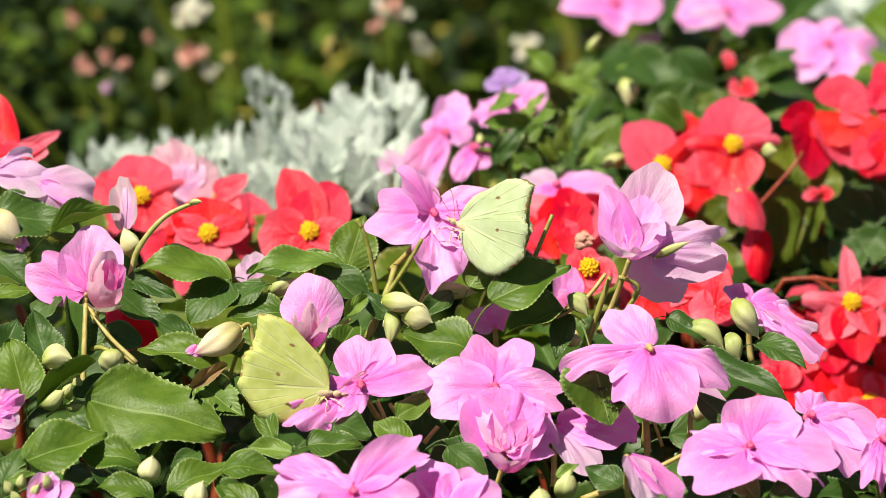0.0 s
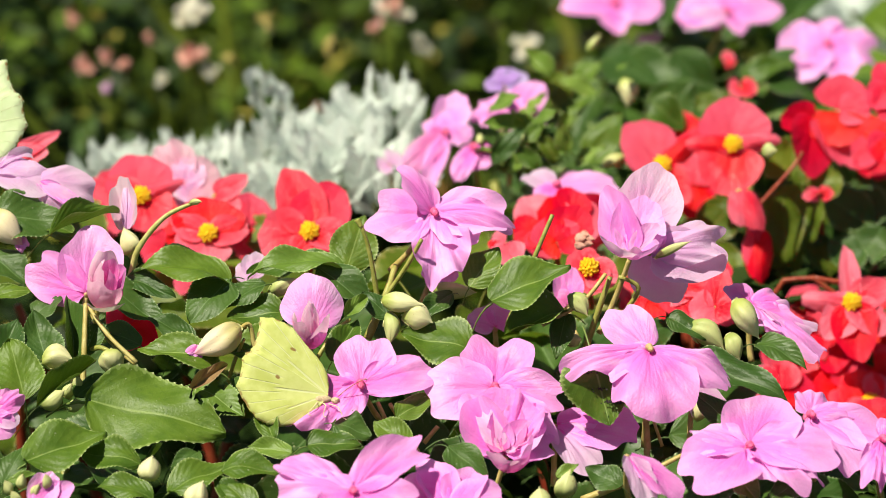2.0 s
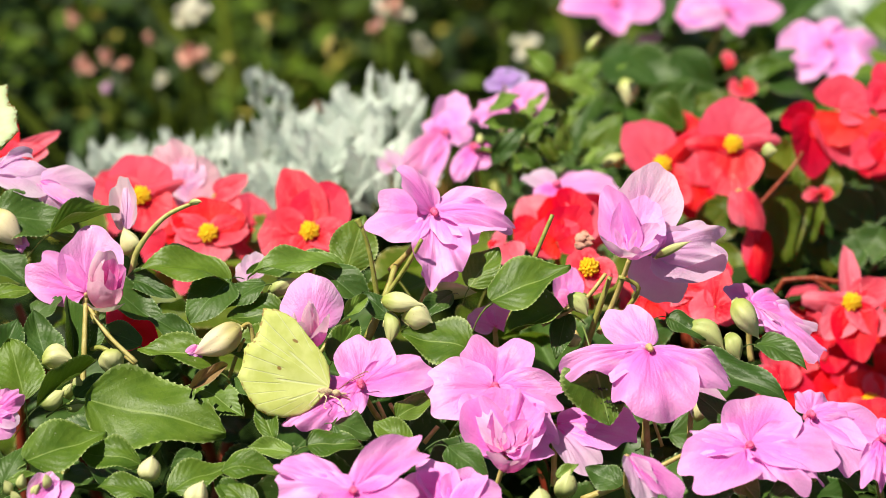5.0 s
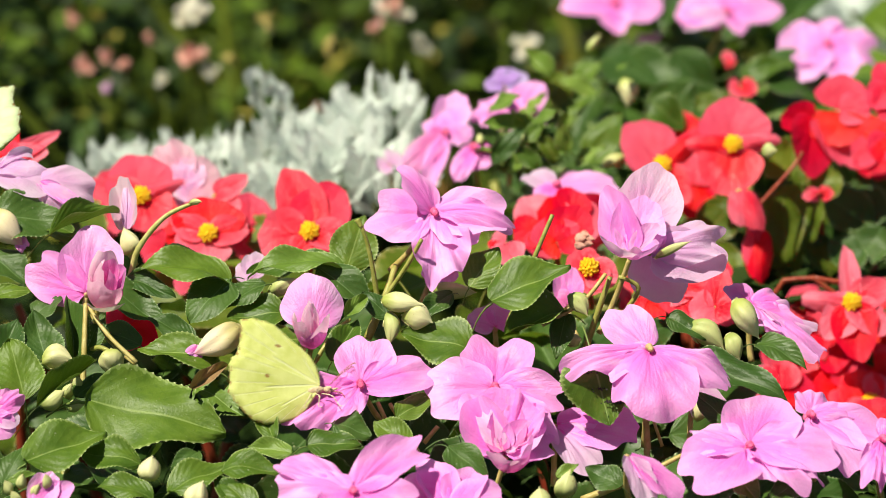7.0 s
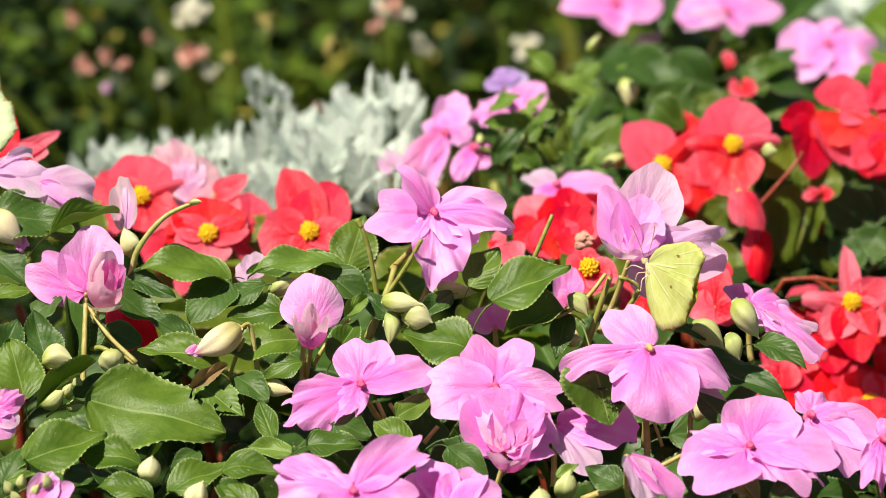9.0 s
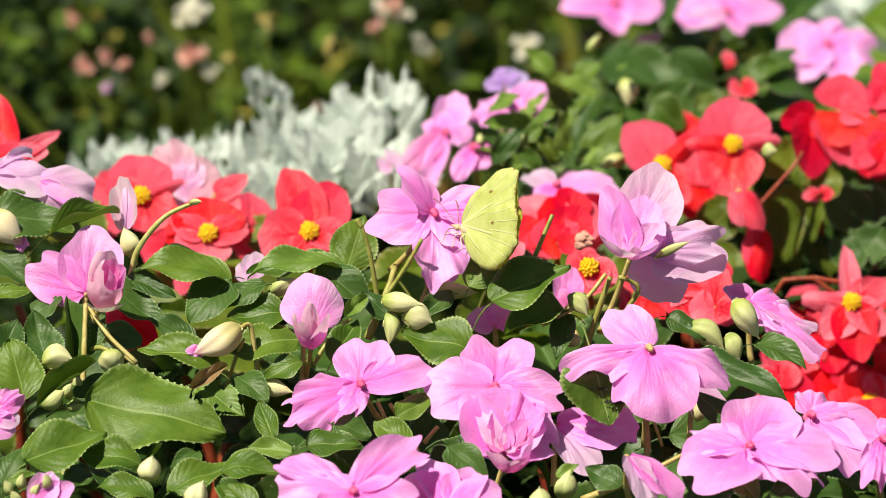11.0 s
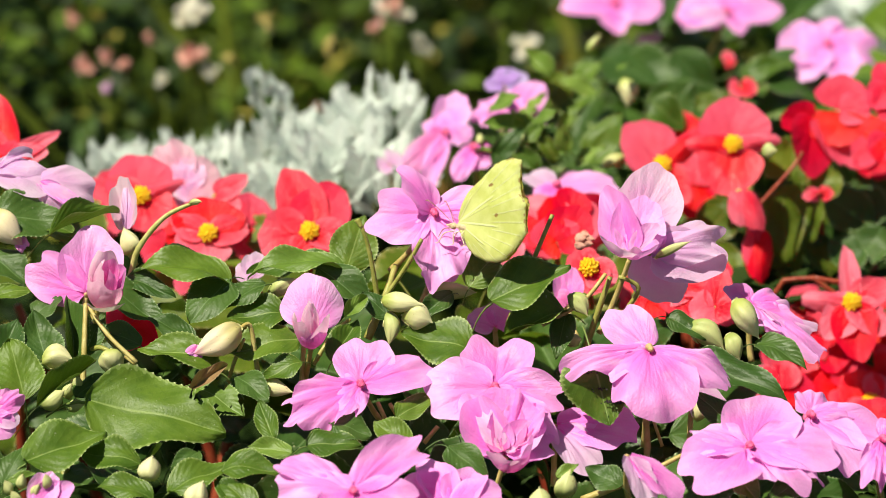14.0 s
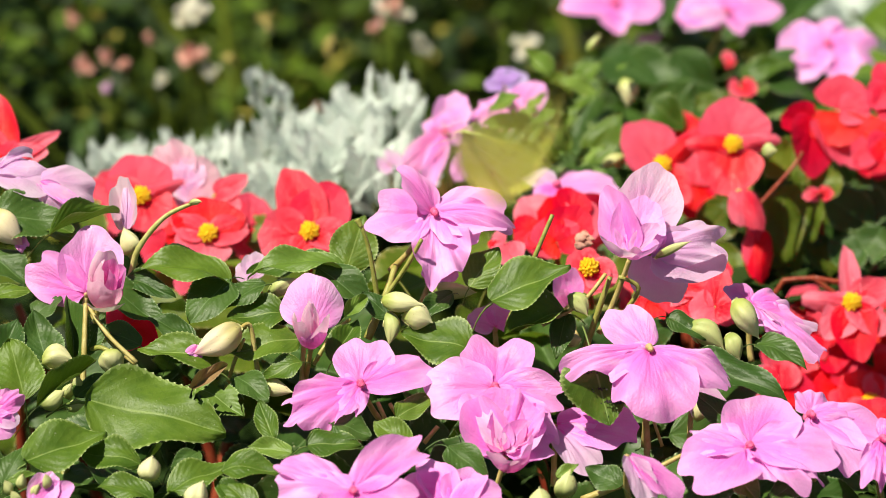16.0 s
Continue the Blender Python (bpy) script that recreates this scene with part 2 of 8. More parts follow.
def part(name, mesh, parent, m=None, label=""):
    """Links a mesh as one part under its parent; m is its pose in the world."""
    ob = new(name, mesh)
    if parent is not None:
        ob.parent = parent
        m = in_world(parent).inverted() @ (m if m is not None else Matrix())
    if m is not None:
        ob.matrix_basis = m
    return tagged(ob, label) if label else ob


def thing(name, at, label, category, group="", kind=""):
    ob = new(name)
    ob.empty_display_size = 0.02
    ob.matrix_basis = Matrix.Translation(at)
    return tagged(ob, label, category, group, kind)


def blade_pose(base, tip, width, normal, flip=False):
    """A frame whose x runs from base to tip, z along the normal; unit meshes fill it."""
    base, x = Vector(base), Vector(tip) - Vector(base)
    length = max(x.length, 1e-5)
    x = x / length
    y = Vector(normal).cross(x)
    if y.length < 1e-4:
        y = Vector((0.3, 0.9, 0.2)).cross(x)
    y.normalize()
    z = x.cross(y)
    m = Matrix((x * length, y * (-width if flip else width), z * length)).transposed().to_4x4()
    m.translation = base
    return m


PETALS = {}
PETAL_KINDS = {
    # fullness, notch, bend, cup, ruffle, lobes, skew, roll of the tip, crinkle
    "flat": (0.55, 0.10, -0.10, 0.03, 0.040, 5, 0.10, 0.3, 1.0),
    "wavy": (0.50, 0.16, -0.16, -0.05, 0.090, 6, -0.14, 0.5, 1.2),
    "heart": (0.55, 0.26, -0.08, 0.04, 0.060, 4, 0.08, 0.3, 1.0),
    "round": (0.42, 0.03, 0.10, 0.16, 0.030, 4, 0.0, 0.0, 0.9),
    "narrow": (1.0, 0.06, -0.22, 0.10, 0.07, 4, 0.1, 0.3, 0.8),
    "cup": (0.45, 0.06, 0.42, 0.34, 0.06, 4, 0.0, 0.0, 1.2),
    "curl": (0.60, 0.05, -0.42, -0.10, 0.07, 5, 0.15, 1.2, 1.0),
    "ruffle": (0.40, 0.10, -0.12, -0.04, 0.08, 9, -0.08, 0.4, 1.3),
    "shell": (0.36, 0.02, 0.06, 0.10, 0.02, 3, 0.0, 0.0, 0.5),
    "lobe": (0.48, 0.20, -0.06, 0.06, 0.045, 3, 0.22, 0.2, 1.0),
    "droop": (0.42, 0.08, -0.26, -0.16, 0.09, 5, 0.08, 0.9, 1.6),
    "globe": (0.34, 0.04, -0.32, -0.26, 0.025, 3, 0.05, 0.0, 0.6),
    "scoop": (0.36, 0.05, 0.26, 0.20, 0.035, 4, 0.05, -0.2, 0.8),
    "crumple": (0.42, 0.14, 0.10, 0.10, 0.12, 7, 0.1, 0.2, 2.4),
}


def petal_mesh(kind, seed, material, lean=None):
    """A unit petal: length 1 along x, width 1 along y, fanned out from its claw."""
    key = (kind, seed, material.name, lean)
    if key in PETALS:
        return PETALS[key]
    full, notch, bend, cup, ruffle, lobes, skew, roll, crinkle = PETAL_KINDS[kind]
    skew = skew if lean is None else lean
    rng = random.Random(sum(map(ord, kind)) * 31 + seed)
    ph = [rng.uniform(0, 6.28) for _ in range(6)]
    rows, cols = 17, 45
    verts, uvs = [], []
    for i in range(rows):
        r = i / (rows - 1)
        for j in range(cols):
            v = j / (cols - 1) * 2 - 1
            th = v * 1.50
            out = max(math.cos(th), 0.02) ** full
            out *= 1 + skew * math.sin(th)
            out *= 1 - notch * math.exp(-((th - 0.12 * math.sin(ph[0])) / 0.22) ** 2)
            out *= 1 + 0.035 * math.sin(lobes * th * 1.7 + ph[1]) + 0.012 * math.sin(13 * th + ph[2])
            out *= 1 + 0.05 * crinkle * noise.noise(Vector((th * 3.1, seed * 2.3, ph[3])))
            rr = r * out
            verts.append([rr * math.cos(th), rr * math.sin(th), 0])
            uvs.append((r, j / (cols - 1)))
    a = np.array(verts)
    a[:, 0] /= a[:, 0].max()
    wide = a[:, 1].max() - a[:, 1].min()
    a[:, 1] = (a[:, 1] - (a[:, 1].max() + a[:, 1].min()) / 2 * a[:, 0]) / wide
    for n, p in enumerate(a):
        x, y = p[0], p[1]
        edge = uvs[n][0] ** 4
        th = (uvs[n][1] * 2 - 1) * 1.5
        p[2] = bend * 1.5 * (x * x - x) + cup * 4 * y * y * min(1, x * 2.5) + ruffle * edge * (
            math.sin(lobes * th + ph[3]) + 0.5 * math.sin(2.3 * lobes * th + ph[4]))
        p[2] -= roll * max(0.0, x - 0.62) ** 2
        p[2] += crinkle * x * (0.055 * noise.noise(Vector((x * 2.2, y * 2.2, seed * 3.7 + ph[5]))) + 0.022 * noise.noise(Vector((x * 4.0, th * 4.5, seed * 1.9 + ph[4]))))
        p[2] += crinkle * 0.006 * uvs[n][0] * math.sin(17 * th + 2.0 * math.sin(3 * x + ph[2])) - 0.03 * math.exp(-(y / 0.05) ** 2) * (1 - x)
        p[0] += 0.03 * edge * math.sin(3 * th + ph[5])
    PETALS[key] = mesh_of("petal", a, grid_faces(rows, cols), uvs, material)
    return PETALS[key]


CUPS = {}


def cup_mesh(seed, span, close, material):
    """A unit petal of a cupped flower: a piece of a bowl, radius 1 and height 1, its middle towards -y."""
    key = (seed, span, close, material.name)
    if key in CUPS:
        return CUPS[key]
    rng = random.Random(seed * 7 + int(span))
    ph = [rng.uniform(0, 6.28) for _ in range(4)]
    rows, cols = 15, 25
    verts, uvs = [], []
    for i in range(rows):
        t = i / (rows - 1)
        for j in range(cols):
            v = j / (cols - 1) * 2 - 1
            tall = 1 - 0.42 * abs(v) ** 3.2 + 0.05 * math.sin(4 * v + ph[0]) + 0.03 * math.sin(9 * v + ph[1])
            h = t * tall
            a = radians(span / 2) * v * (0.55 + 0.45 * min(1, t * 2.2)) + 0.08 * math.sin(3 * h + ph[2])
            r = (0.10 + 0.90 * math.sin(min(h, 1) * 1.45) ** 0.62) * (1 - close * max(h, 0) ** 2.5)
            r += 0.07 * t ** 3 * math.sin(5 * v + ph[3]) + 0.05 * noise.noise(Vector((v * 2.2, h * 2.2, seed * 3.1)))
            verts.append((r * math.sin(a), -r * math.cos(a), h))
            uvs.append((t, 0.5 + v / 2))
    CUPS[key] = mesh_of("petal", verts, grid_faces(rows, cols), uvs, material)
    return CUPS[key]


def cupped(flower, base, axis, petals):
    """Petals of a cupped heart round an axis: bearing (0 faces the front, + turns to the right), span, radius, height, closing, material."""
    z = Vector(axis).normalized()
    x = Vector((1, 0, 0))
    x = (x - z * x.dot(z)).normalized()
    m = Matrix((x, z.cross(x), z)).transposed().to_4x4()
    m.translation = Vector(base)
    for n, (bearing, span, radius, height, close, material) in enumerate(petals):
        part("petal", cup_mesh(n % 5, span, close, material), flower, m @ pose(0, 0, 0, 0, 0, bearing) @ Matrix.Diagonal((radius, radius, height, 1)))


LEAVES = {}
LEAF_KINDS = {
    # widest at, fullness, bend, fold, teeth, tooth size
    "flat": (0.37, 0.80, -0.12, 0.10, 18, 0.017),
    "arch": (0.38, 0.82, -0.40, 0.16, 18, 0.017),
    "fold": (0.38, 0.82, -0.18, 0.55, 16, 0.017),
    "wave": (0.40, 0.80, -0.15, 0.06, 17, 0.019),
    "dish": (0.46, 0.65, 0.10, 0.22, 14, 0.028),
    "torn": (0.40, 0.80, -0.15, 0.06, 17, 0.030),
    "bitten": (0.37, 0.80, -0.12, 0.10, 18, 0.017),
    "begonia": (0.46, 0.50, 0.05, 0.12, 11, 0.012),
}


def leaf_mesh(kind, seed, material):
    """A unit leaf blade with small teeth, its stalk running back from the base."""
    key = (kind, seed, material.name)
    if key in LEAVES:
        return LEAVES[key]
    mid, full, bend, fold, teeth, size = LEAF_KINDS[kind]
    rng = random.Random(sum(map(ord, kind)) * 17 + seed)
    ph = [rng.uniform(0, 6.28) for _ in range(6)]
    rows, cols = teeth * 3 + 1, 13
    power = math.log(0.5) / math.log(mid)
    verts, uvs = [], []
    for i in range(rows):
        u = i / (rows - 1)
        h = 0.5 * max(math.sin(math.pi * u ** power), 0.0) ** full
        spike = i % 3 == 2
        out = 1 + size * (1.5 if spike else -0.25 * (i % 3))
        out *= 1 + 0.05 * math.sin(5 * u + ph[5])
        for j in range(cols):
            v = j / (cols - 1) * 2 - 1
            rim = abs(v) > 0.99
            k = out if rim else 1 - 0.15 * (abs(v) > 0.7) * (1 - abs(v))
            x = u + (0.006 if rim and spike else 0)
            y = h * v * k + (0.0035 * v * (size > 0.015) if rim and spike and 0 < i < rows - 1 else 0)
            z = bend * 1.3 * (x * x - x) + fold * abs(y) - 0.02 * math.exp(-(v / 0.12) ** 2)
            z += 0.055 * abs(v) ** 2 * math.sin(9 * u + ph[0] + (1.3 if v > 0 else 0)) + 0.09 * noise.noise(Vector((x * 2.2, y * 2.6, seed * 5.1)))
            z += 0.0014 * math.sin(2 * math.pi * (u * 8 - abs(v) * 2.6)) * min(1, abs(v) * 3)
            verts.append((x, y, z))
            uvs.append((u, 0.5 + 0.5 * v * (1.14 if rim and spike else 1)))
    faces = grid_faces(rows, cols)
    if kind == "torn":
        faces = [f for f in faces if noise.noise(Vector((uvs[f[0]][0] * 5.5, uvs[f[0]][1] * 4.5, 1.7))) < 0.22]
    if kind == "bitten":
        faces = [f for f in faces if math.hypot((uvs[f[0]][0] - 0.74) * 9, (uvs[f[0]][1] - 0.0) * 5) > 0.6 + 0.2 * math.sin(f[0] * 1.7)]
    start = len(verts)
    for i in range(5):
        s = i / 4
        for j in range(5):
            w = j / 5 * 2 * math.pi
            verts.append((0.03 - 0.32 * s, 0.015 * math.cos(w), -0.03 - 0.30 * s * s + 0.015 * math.sin(w)))
            uvs.append((0.02, 0.5))
    faces += grid_faces(5, 5, start, True)
    LEAVES[key] = mesh_of("leaf", verts, faces, uvs, material)
    return LEAVES[key]


def tube(name, points, radii, material, sides=7):
    """A tapering round stem along a smooth line through the points."""
    pts = [Vector(p) for p in points]
    line = []
    for i in range(len(pts) - 1):
        p0, p1, p2, p3 = pts[max(i - 1, 0)], pts[i], pts[i + 1], pts[min(i + 2, len(pts) - 1)]
        for s in range(5):
            t = s / 5
            line.append(0.5 * (2 * p1 + (p2 - p0) * t + (2 * p0 - 5 * p1 + 4 * p2 - p3) * t * t + (3 * p1 - p0 - 3 * p2 + p3) * t ** 3))
    line.append(pts[-1])
    verts, uvs = [], []
    for i, p in enumerate(line):
        d = (line[min(i + 1, len(line) - 1)] - line[max(i - 1, 0)]).normalized()
        a = d.cross(Vector((0.13, 0.95, 0.27))).normalized()
        b = d.cross(a)
        s = i / (len(line) - 1)
        r = radii[0] + (radii[1] - radii[0]) * s
        r *= 1 + 0.04 * math.sin(i * 1.7)
        for j in range(sides):
            w = j / sides * 2 * math.pi
            verts.append(p + a * (r * math.cos(w)) + b * (r * math.sin(w)))
            uvs.append((s, j / sides))
    faces = grid_faces(len(line), sides, 0, True)
    faces.append(tuple(range(sides - 1, -1, -1)))
    faces.append(tuple(range(len(verts) - sides, len(verts))))
    return mesh_of(name, verts, faces, uvs, material)


BUDS = {}


def bud_mesh(seed, material, blunt=0.0):
    """A unit bud, length 1 along x, width 1 across, with the seams of its folded petals."""
    key = (seed, material.name, blunt)
    if key in BUDS:
        return BUDS[key]
    rng = random.Random(seed + 5)
    ph = rng.uniform(0, 6.28)
    rows, cols = 18, 32
    verts, uvs = [], []
    for i in range(rows):
        u = i / (rows - 1)
        r = 0.5 * max(math.sin(math.pi * min(u * 1.03, 1) ** (0.74 + blunt)), 0) ** (0.66 + 0.25 * u)
        r = max(r, 0.045 * (1 - 0.6 * u))
        for j in range(cols):
            w = j / cols * 2 * math.pi
            q = w + ph + 0.9 * u
            k = 1 + 0.09 * math.cos(2 * q) + 0.20 * max(0, math.cos(q)) ** 22 * math.sin(3.14 * u) - 0.10 * max(0, math.cos(q - 0.6)) ** 16 - 0.14 * max(0, math.cos(q + 2.6)) ** 26 + 0.10 * max(0, math.cos(q + 2.1)) ** 14 + 0.03 * noise.noise(Vector((u * 5, math.cos(w) * 2, math.sin(w) * 2 + seed)))
            verts.append((u, r * k * math.cos(w) + 0.16 * math.sin(3.14 * u) * math.sin(ph), r * k * math.sin(w) + 0.12 * math.sin(3.14 * u)))
            uvs.append((u, abs(j / cols - 0.5) * 2))
    BUDS[key] = mesh_of("bud", verts, grid_faces(rows, cols, 0, True), uvs, material)
    return BUDS[key]


def blob(verts, faces, uvs, centre, axis, length, width, rows=7, cols=9):
    """Adds an egg along an axis to the lists."""
    centre, x = Vector(centre), Vector(axis).normalized()
    y = x.cross(Vector((0.21, 0.11, 0.97))).normalized()
    z = x.cross(y)
    start = len(verts)
    for i in range(rows):
        u = i / (rows - 1)
        r = width / 2 * max(math.sin(math.pi * u), 0.03) ** 0.7
        for j in range(cols):
            w = j / cols * 2 * math.pi
            verts.append(tuple(centre + x * (length * (u - 0.5)) + y * (r * math.cos(w)) + z * (r * math.sin(w))))
            uvs.append((u, j / cols))
    faces += grid_faces(rows, cols, start, True)


# ---- flower kinds ----
HEARTS = {}


def flower_heart(kind):
    """The middle of a flower, facing +z: the column of an impatiens with its throat, or the stamens of a begonia."""
    if kind in HEARTS:
        return HEARTS[kind]
    v, f, t = [], [], []
    if kind == "begonia":
        rng = random.Random(4)
        blob(v, f, t, (0, 0, 0.0010), (0, 0, 1), 0.0040, 0.0046, 9, 12)
        for i in range(30):
            a, s = i * 2.4, 0.0028 * math.sqrt((i + 0.5) / 30)
            base = Vector((s * math.cos(a), s * math.sin(a), 0.0027 - 0.0018 * (i / 30)))
            way = Vector((base.x * 220, base.y * 220, 0.7 + rng.uniform(-0.1, 0.2)))
            blob(v, f, t, base, way, 0.0017, 0.0013, 5, 7)
        HEARTS[kind] = mesh_of("flower", v, f, t, STAMEN)
    else:
        if kind == "bare":
            blob(v, f, t, (0, 0, -0.0010), (0, 0, 1), 0.0022, 0.0020)
        else:
            blob(v, f, t, (0, -0.0002, 0.0014), (0.1, -0.55, 0.8), 0.0044, 0.0024)
            blob(v, f, t, (0.0004, -0.0018, 0.0026), (0.1, -0.8, 0.55), 0.0024, 0.0020)
        if kind != "bare":
            blob(v, f, t, (0, 0, -0.0006), (0, 0, 1), 0.0030, 0.0036)
        HEARTS[kind] = mesh_of("flower", v, f, t, COLUMN_GREEN if kind in ("ripe", "bare") else COLUMN)
    return HEARTS[kind]


def bloom(plant, kind, centre, axis, petals, stalk=None, label=""):
    """One flower: heart, petals (tip, width, shape, material, normal, lean of the outline) and its stalk down into the plant."""
    z = Vector(axis).normalized()
    x = Vector((1, 0, 0))
    x = (x - z * x.dot(z)).normalized()
    m = Matrix((x, z.cross(x), z)).transposed().to_4x4()
    m.translation = Vector(centre)
    flower = part("flower", flower_heart(kind), plant, m, label)
    for n, (tip, width, shape, material, normal, *skew) in enumerate(petals):
        lift = Vector(normal).normalized()
        base = Vector(centre) + (Vector(tip) - Vector(centre)) * 0.015 + z * (0.00025 * n)
        part("petal", petal_mesh(shape, n % 4, material, *skew), flower, blade_pose(base, tip, width, lift, not skew and n % 2 == 1))
    if stalk:
        c = Vector(centre)
        e = Vector(stalk)
        mid = c * 0.5 + e * 0.5 - z * (c - e).length * 0.12
        part("flower_stalk", tube("flower_stalk", [c - z * 0.001, mid, e], (0.0007, 0.0010), STEM_RED if plant.name.startswith("begonia") else STEM_TAN), plant)
    return flower


def leaf(plant, base, tip, width, shape, material, normal, seed=0, label=""):
    return part("leaf", leaf_mesh(shape, seed, material), plant, blade_pose(base, tip, width, normal, seed % 2 == 1), label)


def bud(plant, base, tip, width, material, seed=0, blunt=0.0):
    d = Vector(tip) - Vector(base)
    ob = part("bud", bud_mesh(seed, material, blunt), plant, blade_pose(base, tip, width, (0.1, -0.5, 0.85)) @ Matrix.Diagonal((1, 1, width / max(d.length, 1e-5), 1)))
    side = d.cross(Vector((0.2, -0.9, 0.3))).normalized()
    for s in (-1, 1):
        tip_at = Vector(base) + d * 0.26 + side * (s * width * 0.36) + Vector((0, -0.3 * width, 0.1 * width))
        part("sepal", petal_mesh("narrow", 0, BUD_GREEN), ob, blade_pose(Vector(base), tip_at, width * 0.3, side * s + Vector((0, -0.6, 0.4))))
    if material == BUD_PINK:
        for s in (-0.6, 0.1, 0.7):
            root = Vector(base) + d * 0.86 + side * (s * width * 0.12)
            part("petal", petal_mesh("curl", 1, PINK), ob, blade_pose(root, root + d * (0.19 - 0.05 * abs(s)) + side * (s * width * 0.25), width * 0.30, Vector((0, -0.8, 0.6))))
    return ob


def stalk(plant, points, r0, r1, material, name="stem"):
    return part(name, tube(name, points, (r0, r1), material), plant)


def grit_on(at, spread, count, seed):
    """A sprinkling of soil grit lying on a leaf."""
    rng = random.Random(seed)
    v, f, t = [], [], []
    for _ in range(count):
        a, r = rng.uniform(0, 6.28), spread * abs(rng.gauss(0, 0.6))
        p = Vector((r * math.cos(a) * 0.8, r * math.sin(a) * 0.9, -r * math.sin(a) * 0.2 + rng.uniform(0, 0.0004)))
        s = rng.uniform(0.0002, 0.0006)
        blob(v, f, t, Vector(at) + p, (rng.uniform(-1, 1), rng.uniform(-1, 1), 0.3), s * 1.5, s, 4, 5)
    ob = new("soil_grit", mesh_of("soil_grit", v, f, t, GRIT))
    return tagged(ob, "black crumbs of soil scattered on a leaf", "soil", kind="stuff")


def canopy(x, y):
    """Height of the planting's top over the soil."""
    return 0.343 + 0.36 * (min(y, 0.04) - 0.04) + 0.006 * noise.noise(Vector((x * 14, y * 14, 2.0)))


def undergrowth(plant, x0, x1, y0, y1, count, seed, materials, deep=(0.022, 0.08), size=(0.022, 0.04), shapes=("flat", "arch", "wave", "fold")):
    """Leaves that fill the plant below its top."""
    rng = random.Random(seed)
    for _ in range(count):
        x, y = rng.uniform(x0, x1), rng.uniform(y0, y1)
        z = canopy(x, y) - rng.uniform(*deep)
        a = rng.uniform(0, 2 * math.pi)
        length = rng.uniform(*size)
        d = Vector((math.cos(a), math.sin(a), rng.uniform(-0.5, 0.3))).normalized()
        n = Vector((rng.uniform(-0.5, 0.5), rng.uniform(-0.8, 0.2), 1))
        b = Vector((x, y, z)) - d * length / 2
        leaf(plant, b, b + d * length, length * rng.uniform(0.5, 0.68), rng.choice(shapes), rng.choice(materials), n, rng.randrange(5))


def main_stems(plant, x0, x1, y0, y1, count, seed, material):
    rng = random.Random(seed)
    root = plant.matrix_basis.translation
    for _ in range(count):
        x, y = rng.uniform(x0, x1), rng.uniform(y0, y1)
        top = Vector((x, y, canopy(x, y) - 0.05))
        mid = root * 0.45 + top * 0.55 + Vector((rng.uniform(-0.02, 0.02), rng.uniform(-0.02, 0.02), 0.02))
        stalk(plant, [root + Vector((rng.uniform(-0.01, 0.01), rng.uniform(-0.01, 0.01), -0.01)), mid, top], 0.0032, 0.0013, material)


def shoots(plant, at, spread, count, seed):
    """Young tips: small pale leaves and buds crowding round a point."""
    rng = random.Random(seed)
    for n in range(count):
        b = Vector(at) + Vector((rng.gauss(0, spread), rng.gauss(0, spread * 0.5), rng.gauss(0, spread * 0.7)))
        d = Vector((rng.uniform(-1, 1), rng.uniform(-0.8, 0.3), rng.uniform(-0.2, 0.9))).normalized() * rng.uniform(0.006, 0.015)
        if n % 5 == 4:
            bud(plant, b, b + d * 0.6, 0.0032, BUD_GREEN, n % 4)
        else:
            leaf(plant, b, b + d, d.length * rng.uniform(0.4, 0.6), rng.choice(("flat", "fold", "wave")), LEAF_LIGHT, (rng.uniform(-0.7, 0.1), -0.5, 0.9), n % 5)


# ---- the ground ----
def build_ground():
    n = 60
    xs = np.concatenate([-np.geomspace(900, 0.8, 16), np.linspace(-0.7, 0.7, n), np.geomspace(0.8, 900, 16)])
    ys = np.concatenate([-np.geomspace(900, 0.9, 16), np.linspace(-0.8, 2.6, n), np.geomspace(2.8, 900, 16)])
    verts = []
    for y in ys:
        for x in xs:
            near = max(0.0, 1 - math.hypot(x, y - 0.8) / 6)
            verts.append((x, y, near * (0.012 * noise.noise(Vector((x * 9, y * 9, 0))) + 0.006 * noise.noise(Vector((x * 40, y * 40, 3))))))
    ground = new("ground", mesh_of("ground", verts, grid_faces(len(ys), len(xs)), None, SOIL))
    tagged(ground, "dark crumbly garden soil under the planting", "ground", kind="structure")


build_ground()


# ---- silver-leaved plants and the meadow behind ----
FELT_LEAVES = {}


